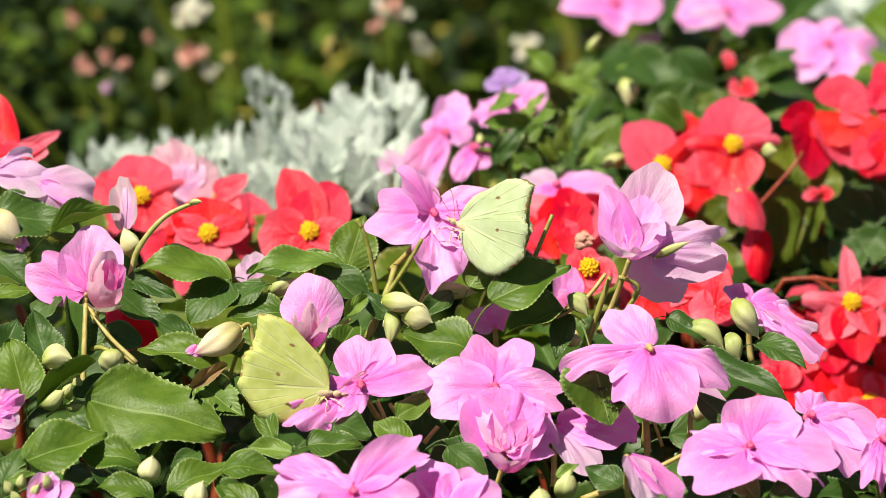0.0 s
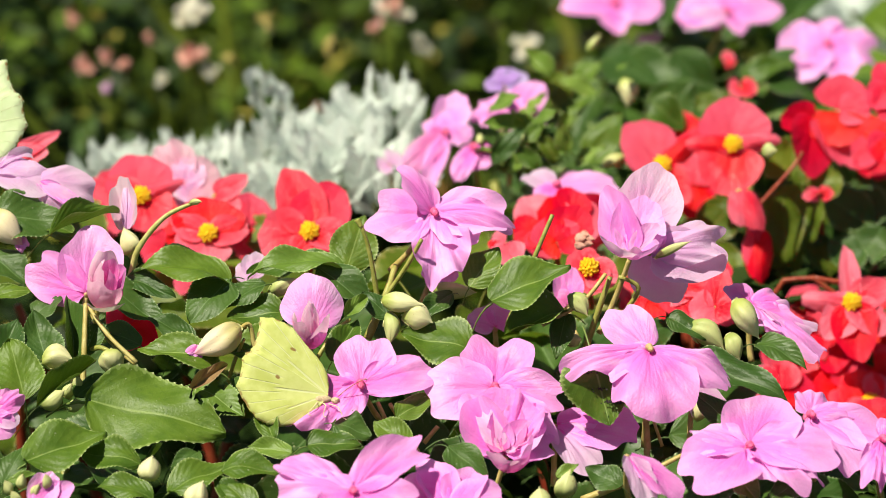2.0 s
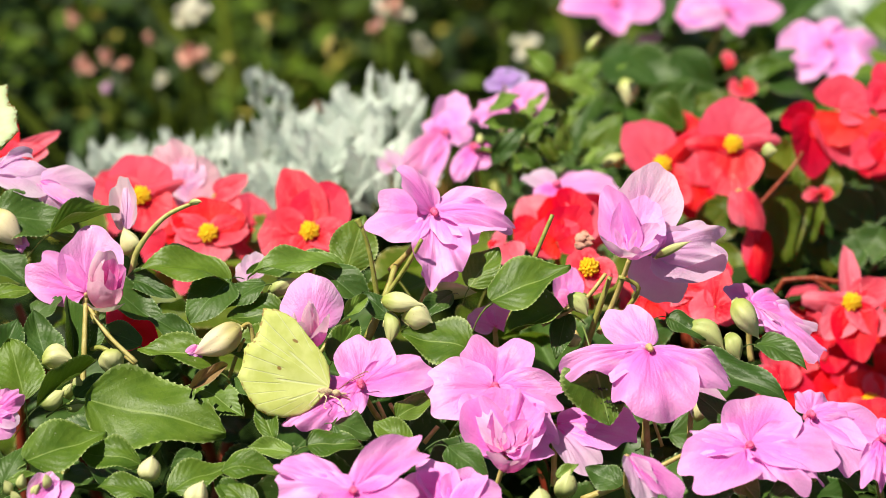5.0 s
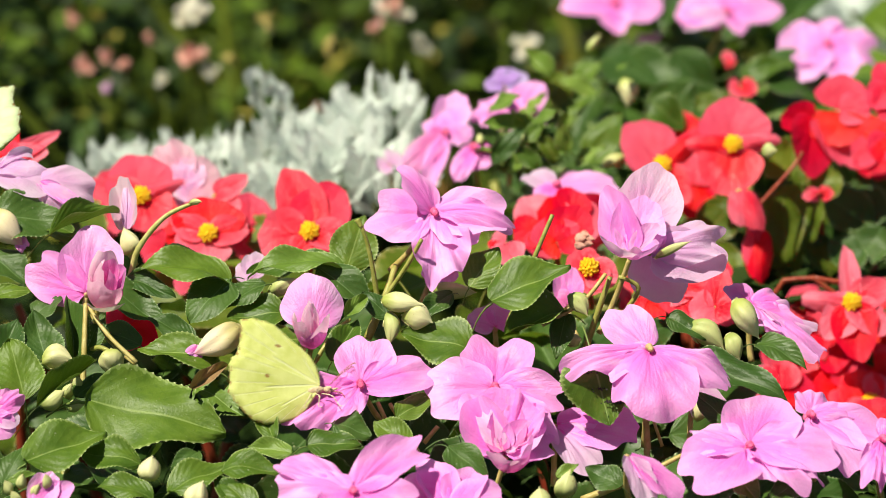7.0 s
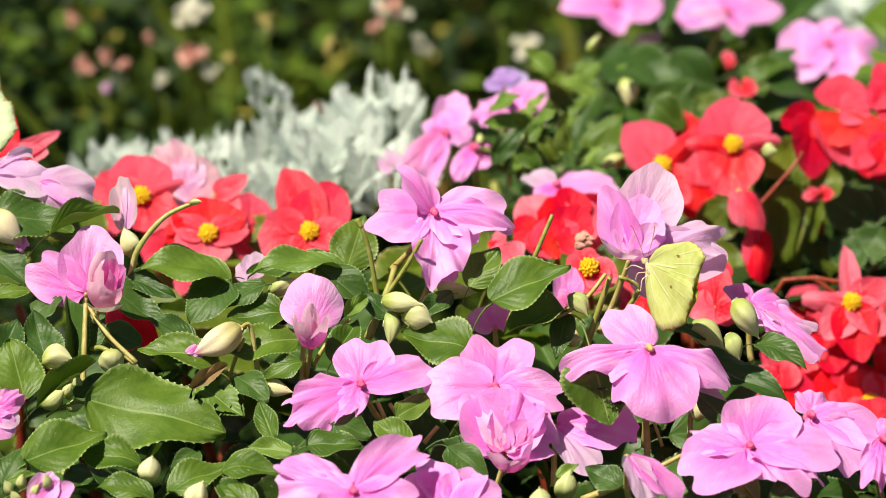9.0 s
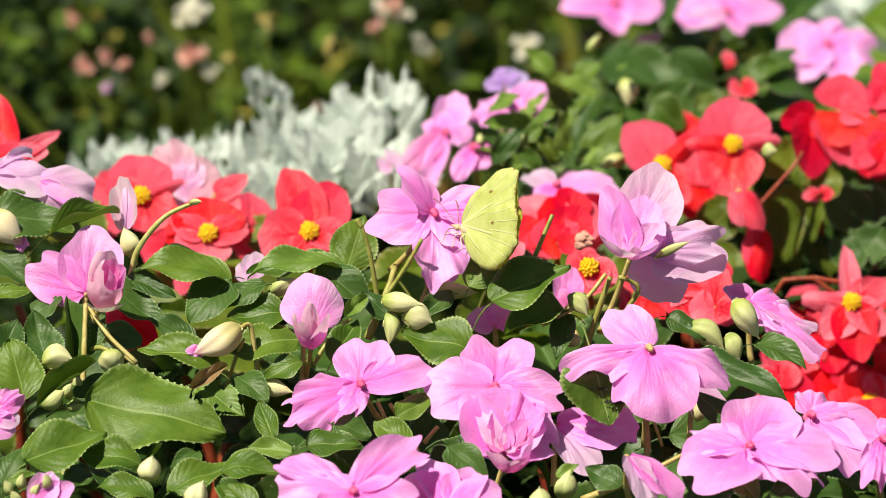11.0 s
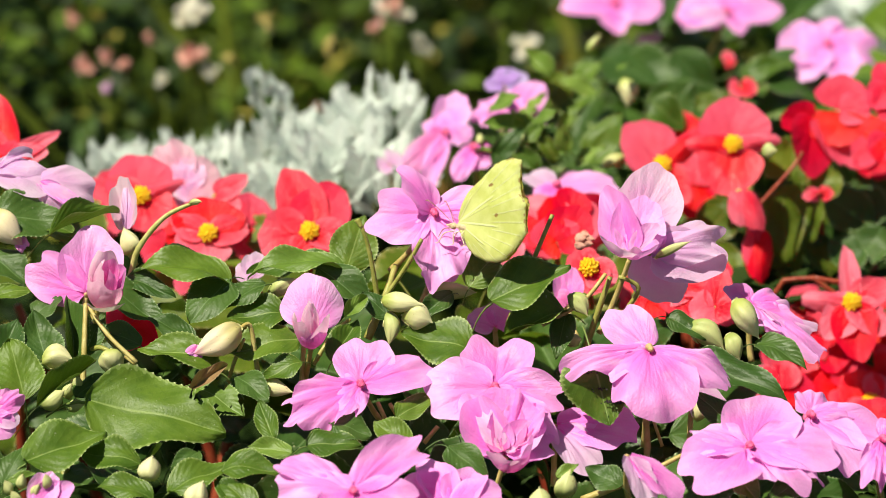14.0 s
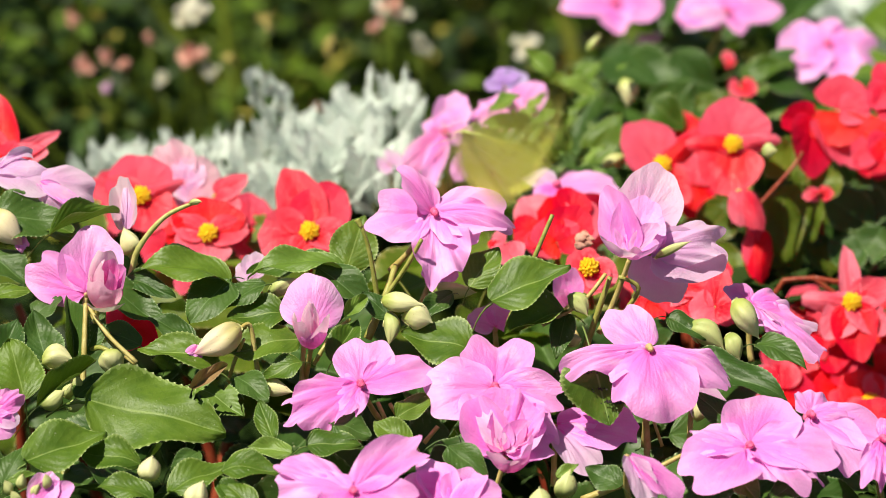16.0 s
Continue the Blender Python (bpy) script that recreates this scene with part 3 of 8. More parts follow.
def felt_leaf(seed):
    """A unit leaf cut into narrow rounded lobes, each lobe cut again."""
    if seed in FELT_LEAVES:
        return FELT_LEAVES[seed]
    rng = random.Random(seed + 70)
    v, f = [], []

    def strip(p, d, length, w0, w1, up):
        side = d.cross(up).normalized()
        start = len(v)
        rows = 5
        for i in range(rows):
            s = i / (rows - 1)
            w = (w0 + (w1 - w0) * s) * (1 if i < rows - 1 else 0.55)
            c = p + d * (length * s) + up * (0.12 * length * s * s)
            for k, z in ((-1, 0), (0, 0.25), (1, 0)):
                v.append(tuple(c + side * (w * k) + up * (w * z)))
        f.extend(grid_faces(rows, 3, start))
        return p + d * length

    up = Vector((0, 0, 1))
    strip(Vector((0, 0, 0)), Vector((1, 0, 0)), 1.0, 0.028, 0.050, up)
    for i in range(5):
        x = 0.30 + 0.14 * i
        for s in (-1, 1):
            a = radians(rng.uniform(38, 55)) * s
            d = Vector((math.cos(a), math.sin(a), rng.uniform(0.0, 0.25))).normalized()
            length = (0.34 - 0.04 * abs(i - 2)) * rng.uniform(0.8, 1.15)
            p = Vector((x, 0, 0.12 * x * x))
            strip(p, d, length, 0.022, 0.036, up)
            for q, b in ((0.30, 0.8), (0.45, -0.75), (0.68, 0.65), (0.75, -0.6)):
                e = Matrix.Rotation(b, 3, "Z") @ d
                strip(p + d * (length * q), e, length * 0.5, 0.020, 0.032, up)
    FELT_LEAVES[seed] = mesh_of("leaf", v, f, None, FELT)
    return FELT_LEAVES[seed]


def dusty_miller(at, heads, seed):
    """heads: rosettes (centre, reach) on branching stems, whose dark green has the shade put in."""
    plant = thing("dusty_miller", at, "silvery white dusty miller with felted, deeply cut leaves", "foliage plant", "dusty miller edging")
    rng = random.Random(seed)
    root = Vector(at)
    for centre, reach in heads:
        c = Vector(centre)
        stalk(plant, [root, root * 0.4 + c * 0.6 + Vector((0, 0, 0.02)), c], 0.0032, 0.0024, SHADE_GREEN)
        for i in range(13):
            a = i * 2.4 + rng.uniform(-0.3, 0.3)
            tilt = radians(64 - 78 * math.sqrt((i + 0.3) / 13) + rng.uniform(-16, 16))
            d = Vector((math.cos(a) * math.cos(tilt), math.sin(a) * math.cos(tilt), math.sin(tilt)))
            length = reach * rng.uniform(0.9, 1.5)
            n = Vector((rng.uniform(-0.9, 0.4), rng.uniform(-1.2, -0.2), 1.0)) - Vector((math.cos(a), math.sin(a), 0)) * 0.5
            part("leaf", felt_leaf(i % 5), plant, blade_pose(c - Vector((0, 0, 0.01)), c + d * length, length * rng.uniform(0.6, 0.85), n))
    return plant


def meadow(name, label, x0, x1, y0, y1, height, count, seed, material, blade):
    """A thick stand of small leaves and stems that nobody could count."""
    rng = np.random.default_rng(seed)
    n = count
    x, y = rng.uniform(x0, x1, n), rng.uniform(y0, y1, n)
    top = height * (0.80 + 0.25 * np.sin(x * 9 + 1.0) * np.sin(y * 8 + 0.6)) 
    z = top * np.sqrt(rng.uniform(0.02, 1, n))
    a = rng.uniform(0, 2 * np.pi, n)
    pitch = rng.uniform(-0.3, 0.7, n) if blade < 3 else rng.uniform(0.9, 1.5, n)
    size = rng.uniform(0.007, 0.020, n) * (1, 1, 4, 4)[blade]
    wide = size / rng.uniform(1.6, 2.8, n) if blade < 3 else size * 0.045
    d = np.stack([np.cos(a) * np.cos(pitch), np.sin(a) * np.cos(pitch), np.sin(pitch)], 1)
    s = np.stack([-np.sin(a), np.cos(a), rng.uniform(-0.4, 0.4, n)], 1)
    up = np.cross(d, s)
    p = np.stack([x, y, z], 1)
    k = size[:, None]
    w = wide[:, None]
    pts = [p, p + d * k * 0.35 + s * w * 0.5 + up * k * 0.06, p + d * k * 0.4 - up * k * 0.02, p + d * k * 0.35 - s * w * 0.5 + up * k * 0.06,
           p + d * k * 0.75 + s * w * 0.36 - up * k * 0.01, p + d * k * 0.75 - s * w * 0.36 - up * k * 0.01, p + d * k - up * k * 0.12]
    verts = np.stack(pts, 1).reshape(-1, 3)
    base = (np.arange(n) * 7)[:, None]
    tris = np.concatenate([base + np.array([q]) for q in ((0, 1, 2), (0, 2, 3), (1, 4, 2), (2, 5, 3), (2, 4, 6), (2, 6, 5))])
    me = bpy.data.meshes.new(name)
    me.from_pydata(verts.tolist(), [], tris.tolist())
    me.materials.append(material)
    ob = new(name, me)
    return tagged(ob, label, "foliage", kind="stuff")


def far_flower(name, at, size, material, label, category, petals=8, seed=0):
    """A full round flower on an upright stem in the bed behind."""
    rng = random.Random(seed)
    c = Vector(at)
    plant = thing(name, (c.x, c.y, 0.0), label, category, "flowers of the far bed")
    stalk(plant, [(c.x, c.y, -0.01), (c.x + 0.006, c.y + 0.004, c.z * 0.5), c - Vector((0, 0, 0.002))], 0.0008, 0.0005, BACK_OLIVE)
    for i in range(4):
        a = i * 1.6 + seed
        b = Vector((c.x, c.y, c.z * (0.45 + 0.12 * i)))
        d = Vector((math.cos(a), math.sin(a), 0.5))
        leaf(plant, b, b + d * 0.02, 0.007, "arch", LEAF_DARK, (-d.x * 0.4, -d.y * 0.4, 1), i)
    for i in range(petals):
        d = Vector((rng.uniform(-1, 1), rng.uniform(-1, 0.4), rng.uniform(-0.9, 1))).normalized()
        part("petal", petal_mesh("cup" if i % 2 else "wavy", i % 4, material), plant,
             blade_pose(c, c + d * size * rng.uniform(0.4, 0.7), size * rng.uniform(0.35, 0.55), Vector((-0.2, -0.6, 0.8)) - d * 0.3))
    return plant


# ---- butterflies ----
# wing outlines in millimetres (backwards, upwards) from the hinge, with the dark spot's place
FORE = ((0.0, 2.9), (-0.8, 5.7), (-2.4, 8.3), (-4.4, 10.5), (-7.4, 13.2), (-10.0, 15.9), (-11.9, 17.8), (-14.6, 19.1), (-18.1, 20.1), (-21.6, 19.8), (-21.5, 17.4), (-21.8, 14.2), (-22.5, 11.6), (-23.2, 9.9), (-22.8, 5.1), (-21.7, 1.3))
HIND = ((-20.5, 10.2), (-22.4, 10.2), (-24.5, 9.0), (-25.3, 7.3), (-25.2, 3.4), (-26.1, -0.6), (-24.0, -3.8), (-21.5, -7.0), (-19.2, -9.2), (-15.8, -10.4), (-11.8, -10.5), (-7.2, -9.2), (-4.5, -7.2), (-2.4, -4.6))
SPOT = {"forewing": 133.8, "hindwing": 167.5}


def wing_mesh(name, outline, under, upper, side):
    """A wing in its own upright plane, hinged on the body's line: an outer (under) skin and an inner (upper) skin, closed at the margin."""
    rim = []
    for a, b in zip(outline, outline[1:]):
        for q in range(4):
            rim.append((a[0] + (b[0] - a[0]) * q / 4, a[1] + (b[1] - a[1]) * q / 4))
    rim.append(outline[-1])
    rows, cols = 9, len(rim)
    verts, uvs, faces = [], [], []
    for skin in (0, 1):
        for i in range(rows):
            r = i / (rows - 1)
            for j, (x, z) in enumerate(rim):
                a = math.degrees(math.atan2(z, x)) % 360
                k = 0.001 * r * (1 - (0.010 * abs(math.sin(j * 0.8)) if r > 0.95 else 0))
                bow = 0.0005 * math.sin(r * 3.1) + 0.0003 * r * math.sin(a * 0.13) - 0.00012 * skin
                verts.append((x * k, side * bow, z * k))
                uvs.append((r, 0.5 + (a - SPOT[name]) / 70))
        faces += grid_faces(rows, cols, skin * rows * cols)
    top = (rows - 1) * cols
    for j in range(cols - 1):
        faces.append((top + j, top + j + 1, rows * cols + top + j + 1, rows * cols + top + j))
    me = mesh_of(name, verts, faces, uvs, under)
    me.materials.append(upper)
    half = (rows - 1) * (cols - 1)
    for k in range(half, 2 * half):
        me.polygons[k].material_index = 1
    return me


def butterfly(under, upper, label):
    """Head along +x, back along +z, hinge line at the origin."""
    root = thing("butterfly", (0, 0, 0), label, "butterfly", "butterflies on the flowers")
    v, f, t = [], [], []
    blob(v, f, t, (-0.0016, 0, -0.0014), (1, 0, 0.1), 0.0064, 0.0025, 9, 12)
    blob(v, f, t, (-0.0088, 0, -0.0036), (1, 0, 0.34), 0.0110, 0.0012, 11, 12)
    body = part("body", mesh_of("body", v, f, t, FUR), root, None, "furry greyish yellow body")
    v, f, t = [], [], []
    blob(v, f, t, (0.0022, 0, -0.0014), (1, 0, -0.2), 0.0027, 0.0021)
    blob(v, f, t, (0.0028, 0.0007, -0.0011), (0, 1, 0), 0.0009, 0.0011, 6, 8)
    blob(v, f, t, (0.0028, -0.0007, -0.0011), (0, 1, 0), 0.0009, 0.0011, 6, 8)
    blob(v, f, t, (0.0040, 0, -0.0014), (1, 0, 0.2), 0.0026, 0.0008, 6, 8)
    part("head", mesh_of("head", v, f, t, FUR), root)
    for s in (-1, 1):
        part("antenna", tube("antenna", [(0.0028, s * 0.0005, -0.0002), (0.0060, s * 0.0022, 0.0028), (0.0092, s * 0.0036, 0.0050), (0.0102, s * 0.0040, 0.0051)], (0.00007, 0.00019), LEGS, 6), root, None, "thin reddish brown antenna")
    part("proboscis", tube("proboscis", [(0.0034, 0, -0.0020), (0.0060, 0, -0.0026), (0.0074, 0.0003, -0.0050)], (0.00018, 0.0001), LEGS, 6), root)
    for i, (x, fx) in enumerate(((0.0004, 0.0048), (-0.0012, -0.0008), (-0.0028, -0.0050))):
        for s in (-1, 1):
            part("leg", tube("leg", [(x, s * 0.0010, -0.0026), ((x + fx) / 2 + 0.0006, s * 0.0026, -0.0036), (fx, s * 0.0028, -0.0062), (fx + 0.001, s * 0.0031, -0.0067)], (0.00017, 0.00010), LEGS_PALE, 6), root)
    wings = []
    for s in (-1, 1):
        for name, outline in (("forewing", FORE), ("hindwing", HIND)):
            w = part(name, wing_mesh(name, outline, under, upper, s), root)
            wings.append((w, s, name))
    return root, wings


def wing_pose(side, spread, name):
    """spread: degrees from the closed, upright plane."""
    gap = 0.0006 if name == "hindwing" else 0.0004
    forward = spread / 80 * (44 if name == "forewing" else 14)
    return Matrix.Translation((0, side * gap, 0)) @ pose(0, 0, 0, -side * spread) @ pose(0, 0, 0, 0, forward)


def fly(made, rows, flaps):
    root, wings = made
    walk(root, rows)
    for w, s, name in wings:
        walk(w, [(t, wing_pose(s, spread + (0.6 if name == "hindwing" else 0), name)) for t, spread in flaps])



# ---- busy lizzies of the front bed ----
lizzie_a = thing("impatiens_plant", (-0.1, 0.02, 0.0), "bushy green busy lizzie with pale pink double flowers and buds", "flowering plant", "busy lizzies")
lizzie_b = thing("impatiens_plant", (-0.02, 0.03, 0.0), "busy lizzie with pink flowers above toothed green leaves", "flowering plant", "busy lizzies")
lizzie_c = thing("impatiens_plant", (0.0, -0.06, 0.0), "busy lizzie with large pink flowers at the front of the bed", "flowering plant", "busy lizzies")
lizzie_d = thing("impatiens_plant", (0.08, -0.01, 0.0), "busy lizzie crowded with pink and pale lilac flowers", "flowering plant", "busy lizzies")
begonia_a = thing("begonia_plant", (-0.07, 0.12, 0.0), "wax begonia with coral red flowers and yellow stamens", "flowering plant", "begonias")
begonia_b = thing("begonia_plant", (0.13, 0.14, 0.0), "wax begonia with clustered scarlet flowers and red stems", "flowering plant", "begonias")
begonia_c = thing("begonia_plant", (0.05, 0.09, 0.0), "wax begonia flowering red between the busy lizzies", "flowering plant", "begonias")
main_stems(lizzie_a, -0.2, -0.06, -0.15, 0.05, 6, 1, STEM)
# undergrowth in the darker leaf only: shade of the gaps put into its colour
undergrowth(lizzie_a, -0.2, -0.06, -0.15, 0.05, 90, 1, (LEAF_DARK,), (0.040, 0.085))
main_stems(lizzie_b, -0.08, 0.06, -0.05, 0.06, 6, 2, STEM)
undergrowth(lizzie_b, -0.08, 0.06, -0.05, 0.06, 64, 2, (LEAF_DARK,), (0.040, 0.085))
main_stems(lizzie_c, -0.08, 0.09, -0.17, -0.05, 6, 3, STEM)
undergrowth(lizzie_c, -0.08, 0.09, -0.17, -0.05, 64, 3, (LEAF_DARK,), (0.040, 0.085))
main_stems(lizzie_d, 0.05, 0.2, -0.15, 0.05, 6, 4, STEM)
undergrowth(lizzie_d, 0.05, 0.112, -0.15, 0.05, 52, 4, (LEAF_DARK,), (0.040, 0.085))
flower_a = bloom(lizzie_b, "impatiens", (-0.0026, 0.0223, 0.3528), (0.00, -0.59, 0.80), [
    ((-0.0133, 0.0244, 0.3651), 0.0107, "narrow", PINK, (0.60, -0.52, 0.61), 0.00),
    ((-0.0237, 0.0210, 0.3519), 0.0188, "lobe", PINK, (0.00, -0.59, 0.80), 0.16),
    ((0.0211, 0.0195, 0.3507), 0.0086, "curl", PINK, (0.00, -0.59, 0.80), 0.00),
    ((0.0187, 0.0220, 0.3526), 0.0173, "flat", PINK, (0.00, -0.59, 0.80), -0.05),
    ((0.0087, 0.0132, 0.3461), 0.0119, "flat", PINK, (0.00, -0.59, 0.80), 0.00),
    ((0.0013, 0.0035, 0.3389), 0.0176, "crumple", PINK, (0.00, -0.59, 0.80), 0.05),
], (-0.0154, 0.0307, 0.3320), label="pink five-petalled flower, worn and speckled")
flower_b = bloom(lizzie_c, "impatiens", (-0.0233, -0.0246, 0.3182), (0.00, -0.55, 0.84), [
    ((-0.0221, -0.0109, 0.3272), 0.0179, "lobe", PINK, (0.00, -0.55, 0.84), -0.12),
    ((-0.0021, -0.0192, 0.3218), 0.0139, "flat", PINK, (0.00, -0.55, 0.84), -0.18),
    ((-0.0460, -0.0355, 0.3111), 0.0165, "ruffle", PINK, (0.00, -0.55, 0.84), 0.12),
    ((-0.0282, -0.0342, 0.3120), 0.0100, "wavy", PINK, (0.00, -0.55, 0.84), -0.05),
], (-0.0152, -0.0082, 0.2981), label="pink flower with a magenta eye, bent outwards")
bloom(lizzie_c, "impatiens", (0.0147, -0.0249, 0.3175), (0.00, -0.66, 0.75), [
    ((0.0163, -0.0125, 0.3285), 0.0211, "heart", PINK, (0.00, -0.66, 0.75), 0.05),
    ((-0.0054, -0.0265, 0.3161), 0.0200, "flat", PINK, (0.00, -0.66, 0.75), 0.05),
    ((0.0353, -0.0276, 0.3151), 0.0139, "lobe", PINK, (0.00, -0.66, 0.75), -0.10),
    ((0.0314, -0.0375, 0.3064), 0.0109, "wavy", PINK, (0.00, -0.66, 0.75), 0.00),
], (0.0081, -0.0334, 0.2876), label="double pink flower with a crumpled rose-like heart")
heart_c = bloom(lizzie_c, "bare", (0.0173, -0.0410, 0.3031), (0.00, -0.50, 0.86), [
    ((0.0159, -0.0302, 0.3199), 0.0238, "round", PINK, (0.00, -0.84, 0.54), 0.05),
    ((0.0060, -0.0299, 0.3171), 0.0129, "round", PINK, (-0.30, -0.85, 0.43), -0.15),
    ((0.0245, -0.0307, 0.3181), 0.0145, "crumple", PINK, (-0.10, -0.80, 0.60), 0.10),
    ((0.0105, -0.0330, 0.3146), 0.0064, "flat", PALE, (-0.15, -0.85, 0.50), 0.10),
    ((0.0203, -0.0322, 0.3153), 0.0099, "round", ROSE, (-0.10, -0.80, 0.60), 0.00),
    ((0.0285, -0.0373, 0.3115), 0.0101, "round", PINK, (-0.20, -0.76, 0.61), 0.20),
    ((0.0321, -0.0355, 0.3053), 0.0115, "lobe", PINK, (0.10, -0.60, 0.80), 0.10),
    ((0.0244, -0.0356, 0.3105), 0.0069, "crumple", ROSE, (-0.20, -0.69, 0.69), 0.10),
    ((0.0219, -0.0376, 0.3078), 0.0045, "crumple", PALE, (-0.20, -0.69, 0.69), 0.10),
    ((0.0175, -0.0356, 0.3084), 0.0048, "crumple", BLUSH, (0.00, -0.71, 0.71), 0.10),
    ((0.0130, -0.0340, 0.3088), 0.0063, "round", ROSE, (-0.20, -0.69, 0.69), 0.10),
], (0.0081, -0.0434, 0.2750), label="crumpled rose-pink inner petals of a double flower")
cupped(heart_c, (0.0183, -0.0450, 0.3009), (0.02, -0.30, 0.95), [
    (-28, 130, 0.0070, 0.0092, 0.12, BLUSH),
    (34, 120, 0.0074, 0.0086, 0.12, ROSE),
    (70, 90, 0.0070, 0.0120, 0.10, PINK),
])
bloom(lizzie_c, "impatiens", (-0.0246, -0.0790, 0.3077), (0.00, -0.42, 0.91), [
    ((-0.0460, -0.0677, 0.3129), 0.0114, "flat", PINK, (0.00, -0.42, 0.91), -0.10),
    ((-0.0466, -0.0769, 0.3086), 0.0138, "wavy", PINK, (0.00, -0.42, 0.91), 0.00),
    ((-0.0042, -0.0603, 0.3163), 0.0138, "lobe", PINK, (0.00, -0.42, 0.91), 0.10),
    ((-0.0071, -0.0811, 0.3067), 0.0125, "flat", PINK, (0.00, -0.42, 0.91), 0.00),
    ((-0.0297, -0.0970, 0.2994), 0.0191, "wavy", PINK, (0.00, -0.42, 0.91), 0.00),
], (-0.0227, -0.0556, 0.2849))
bloom(lizzie_c, "impatiens", (0.0025, -0.0717, 0.3008), (0.00, -0.42, 0.91), [
    ((-0.0131, -0.0628, 0.3049), 0.0170, "flat", PINK, (0.00, -0.42, 0.91), 0.00),
    ((-0.0056, -0.0559, 0.3081), 0.0117, "round", PINK, (0.00, -0.42, 0.91), 0.00),
    ((0.0091, -0.0586, 0.3068), 0.0117, "round", PINK, (0.00, -0.42, 0.91), 0.00),
    ((0.0168, -0.0682, 0.3024), 0.0150, "flat", PINK, (0.00, -0.42, 0.91), 0.00),
    ((0.0009, -0.0896, 0.2925), 0.0217, "wavy", PINK, (0.00, -0.42, 0.91), 0.00),
], (-0.0069, -0.0578, 0.2790))
bloom(lizzie_a, "bare", (-0.1024, 0.0089, 0.3330), (0.00, -0.82, 0.57), [
    ((-0.1196, 0.0143, 0.3408), 0.0155, "lobe", PINK, (0.00, -0.82, 0.57), 0.10),
    ((-0.0995, 0.0203, 0.3494), 0.0189, "round", PINK, (0.00, -0.82, 0.57), -0.04),
], (-0.1036, 0.0031, 0.3146), label="half-open double pink flower")
heart_a = bloom(lizzie_a, "bare", (-0.0983, -0.0030, 0.3340), (0.00, -0.50, 0.86), [

], (-0.1028, 0.0031, 0.3146), label="rolled heart of a half-open pink flower")
cupped(heart_a, (-0.0971, -0.0045, 0.3338), (0.16, -0.26, 0.95), [
    (-150, 150, 0.0064, 0.0172, 0.25, BLUSH),
    (120, 140, 0.0064, 0.0140, 0.25, PINK),
    (150, 150, 0.0046, 0.0150, 0.35, ROSE),
    (-80, 160, 0.0052, 0.0160, 0.66, BLUSH),
    (40, 120, 0.0044, 0.0136, 0.60, ROSE),
    (-46, 150, 0.0068, 0.0118, 0.34, BLUSH),
    (46, 150, 0.0070, 0.0100, 0.34, BLUSH),
    (10, 150, 0.0066, 0.0050, 0.00, IVORY),
])
stalk(lizzie_a, [(-0.1017, -0.0030, 0.3345), (-0.1019, -0.0100, 0.3248), (-0.1023, -0.0160, 0.3116)], 0.0007, 0.0009, STEM_TAN, "flower_stalk")
stalk(lizzie_a, [(-0.1010, -0.0030, 0.3338), (-0.0953, -0.0100, 0.3279), (-0.0868, -0.0160, 0.3216)], 0.0006, 0.0007, STEM_TAN, "flower_stalk")
heart_b = bloom(lizzie_b, "bare", (-0.0376, -0.0090, 0.3240), (0.00, -0.50, 0.86), [], (-0.0405, 0.0003, 0.3069), label="half-open pink flower, still cupped")
cupped(heart_b, (-0.0376, -0.0090, 0.3237), (0.00, -0.28, 0.96), [
    (180, 150, 0.0036, 0.0150, 0.60, BLUSH),
    (-50, 140, 0.0036, 0.0148, 0.85, BLUSH),
    (60, 110, 0.0032, 0.0138, 0.60, BLUSH),
    (30, 50, 0.0024, 0.0110, 0.30, ROSE),
    (-58, 140, 0.0060, 0.0122, 0.15, BLUSH),
    (62, 130, 0.0060, 0.0116, 0.15, BLUSH),
    (18, 130, 0.0060, 0.0086, 0.20, PINK),
])
bloom(lizzie_b, "bare", (-0.0375, -0.0045, 0.3271), (0.00, -0.80, 0.60), [
    ((-0.0376, 0.0060, 0.3411), 0.0184, "globe", PINK, (0.00, -0.80, 0.60), 0.00),
], None)
flower_c = bloom(lizzie_d, "bare", (0.0536, 0.0078, 0.3453), (0.00, -0.60, 0.80), [
    ((0.0590, 0.0186, 0.3593), 0.0162, "round", PINK, (0.05, -0.80, 0.60), 0.05),
    ((0.0470, 0.0198, 0.3618), 0.0125, "round", PINK, (-0.45, -0.80, 0.40), -0.10),
    ((0.0508, 0.0162, 0.3560), 0.0061, "round", PALE, (-0.10, -0.80, 0.60), 0.10),
    ((0.0613, 0.0098, 0.3542), 0.0059, "round", PALE, (-0.35, -0.80, 0.48), 0.10),
    ((0.0643, 0.0130, 0.3489), 0.0058, "scoop", PINK, (0.10, -0.70, 0.70), 0.10),
    ((0.0557, 0.0134, 0.3508), 0.0065, "crumple", PINK, (0.00, -0.71, 0.71), 0.00),
], (0.0449, 0.0105, 0.3204), label="pale lilac double flower with a pink heart")
cupped(flower_c, (0.0529, 0.0048, 0.3467), (0.02, -0.28, 0.96), [
    (-45, 120, 0.0086, 0.0080, 0.05, BLUSH),
    (55, 110, 0.0090, 0.0066, 0.05, PINK),
    (-5, 90, 0.0074, 0.0062, 0.25, BLUSH),
])
bloom(lizzie_d, "bare", (0.0552, 0.0175, 0.3497), (0.10, -0.75, 0.65), [
    ((0.0639, 0.0309, 0.3638), 0.0198, "shell", PALE, (0.10, -0.75, 0.65), -0.10),
], None)
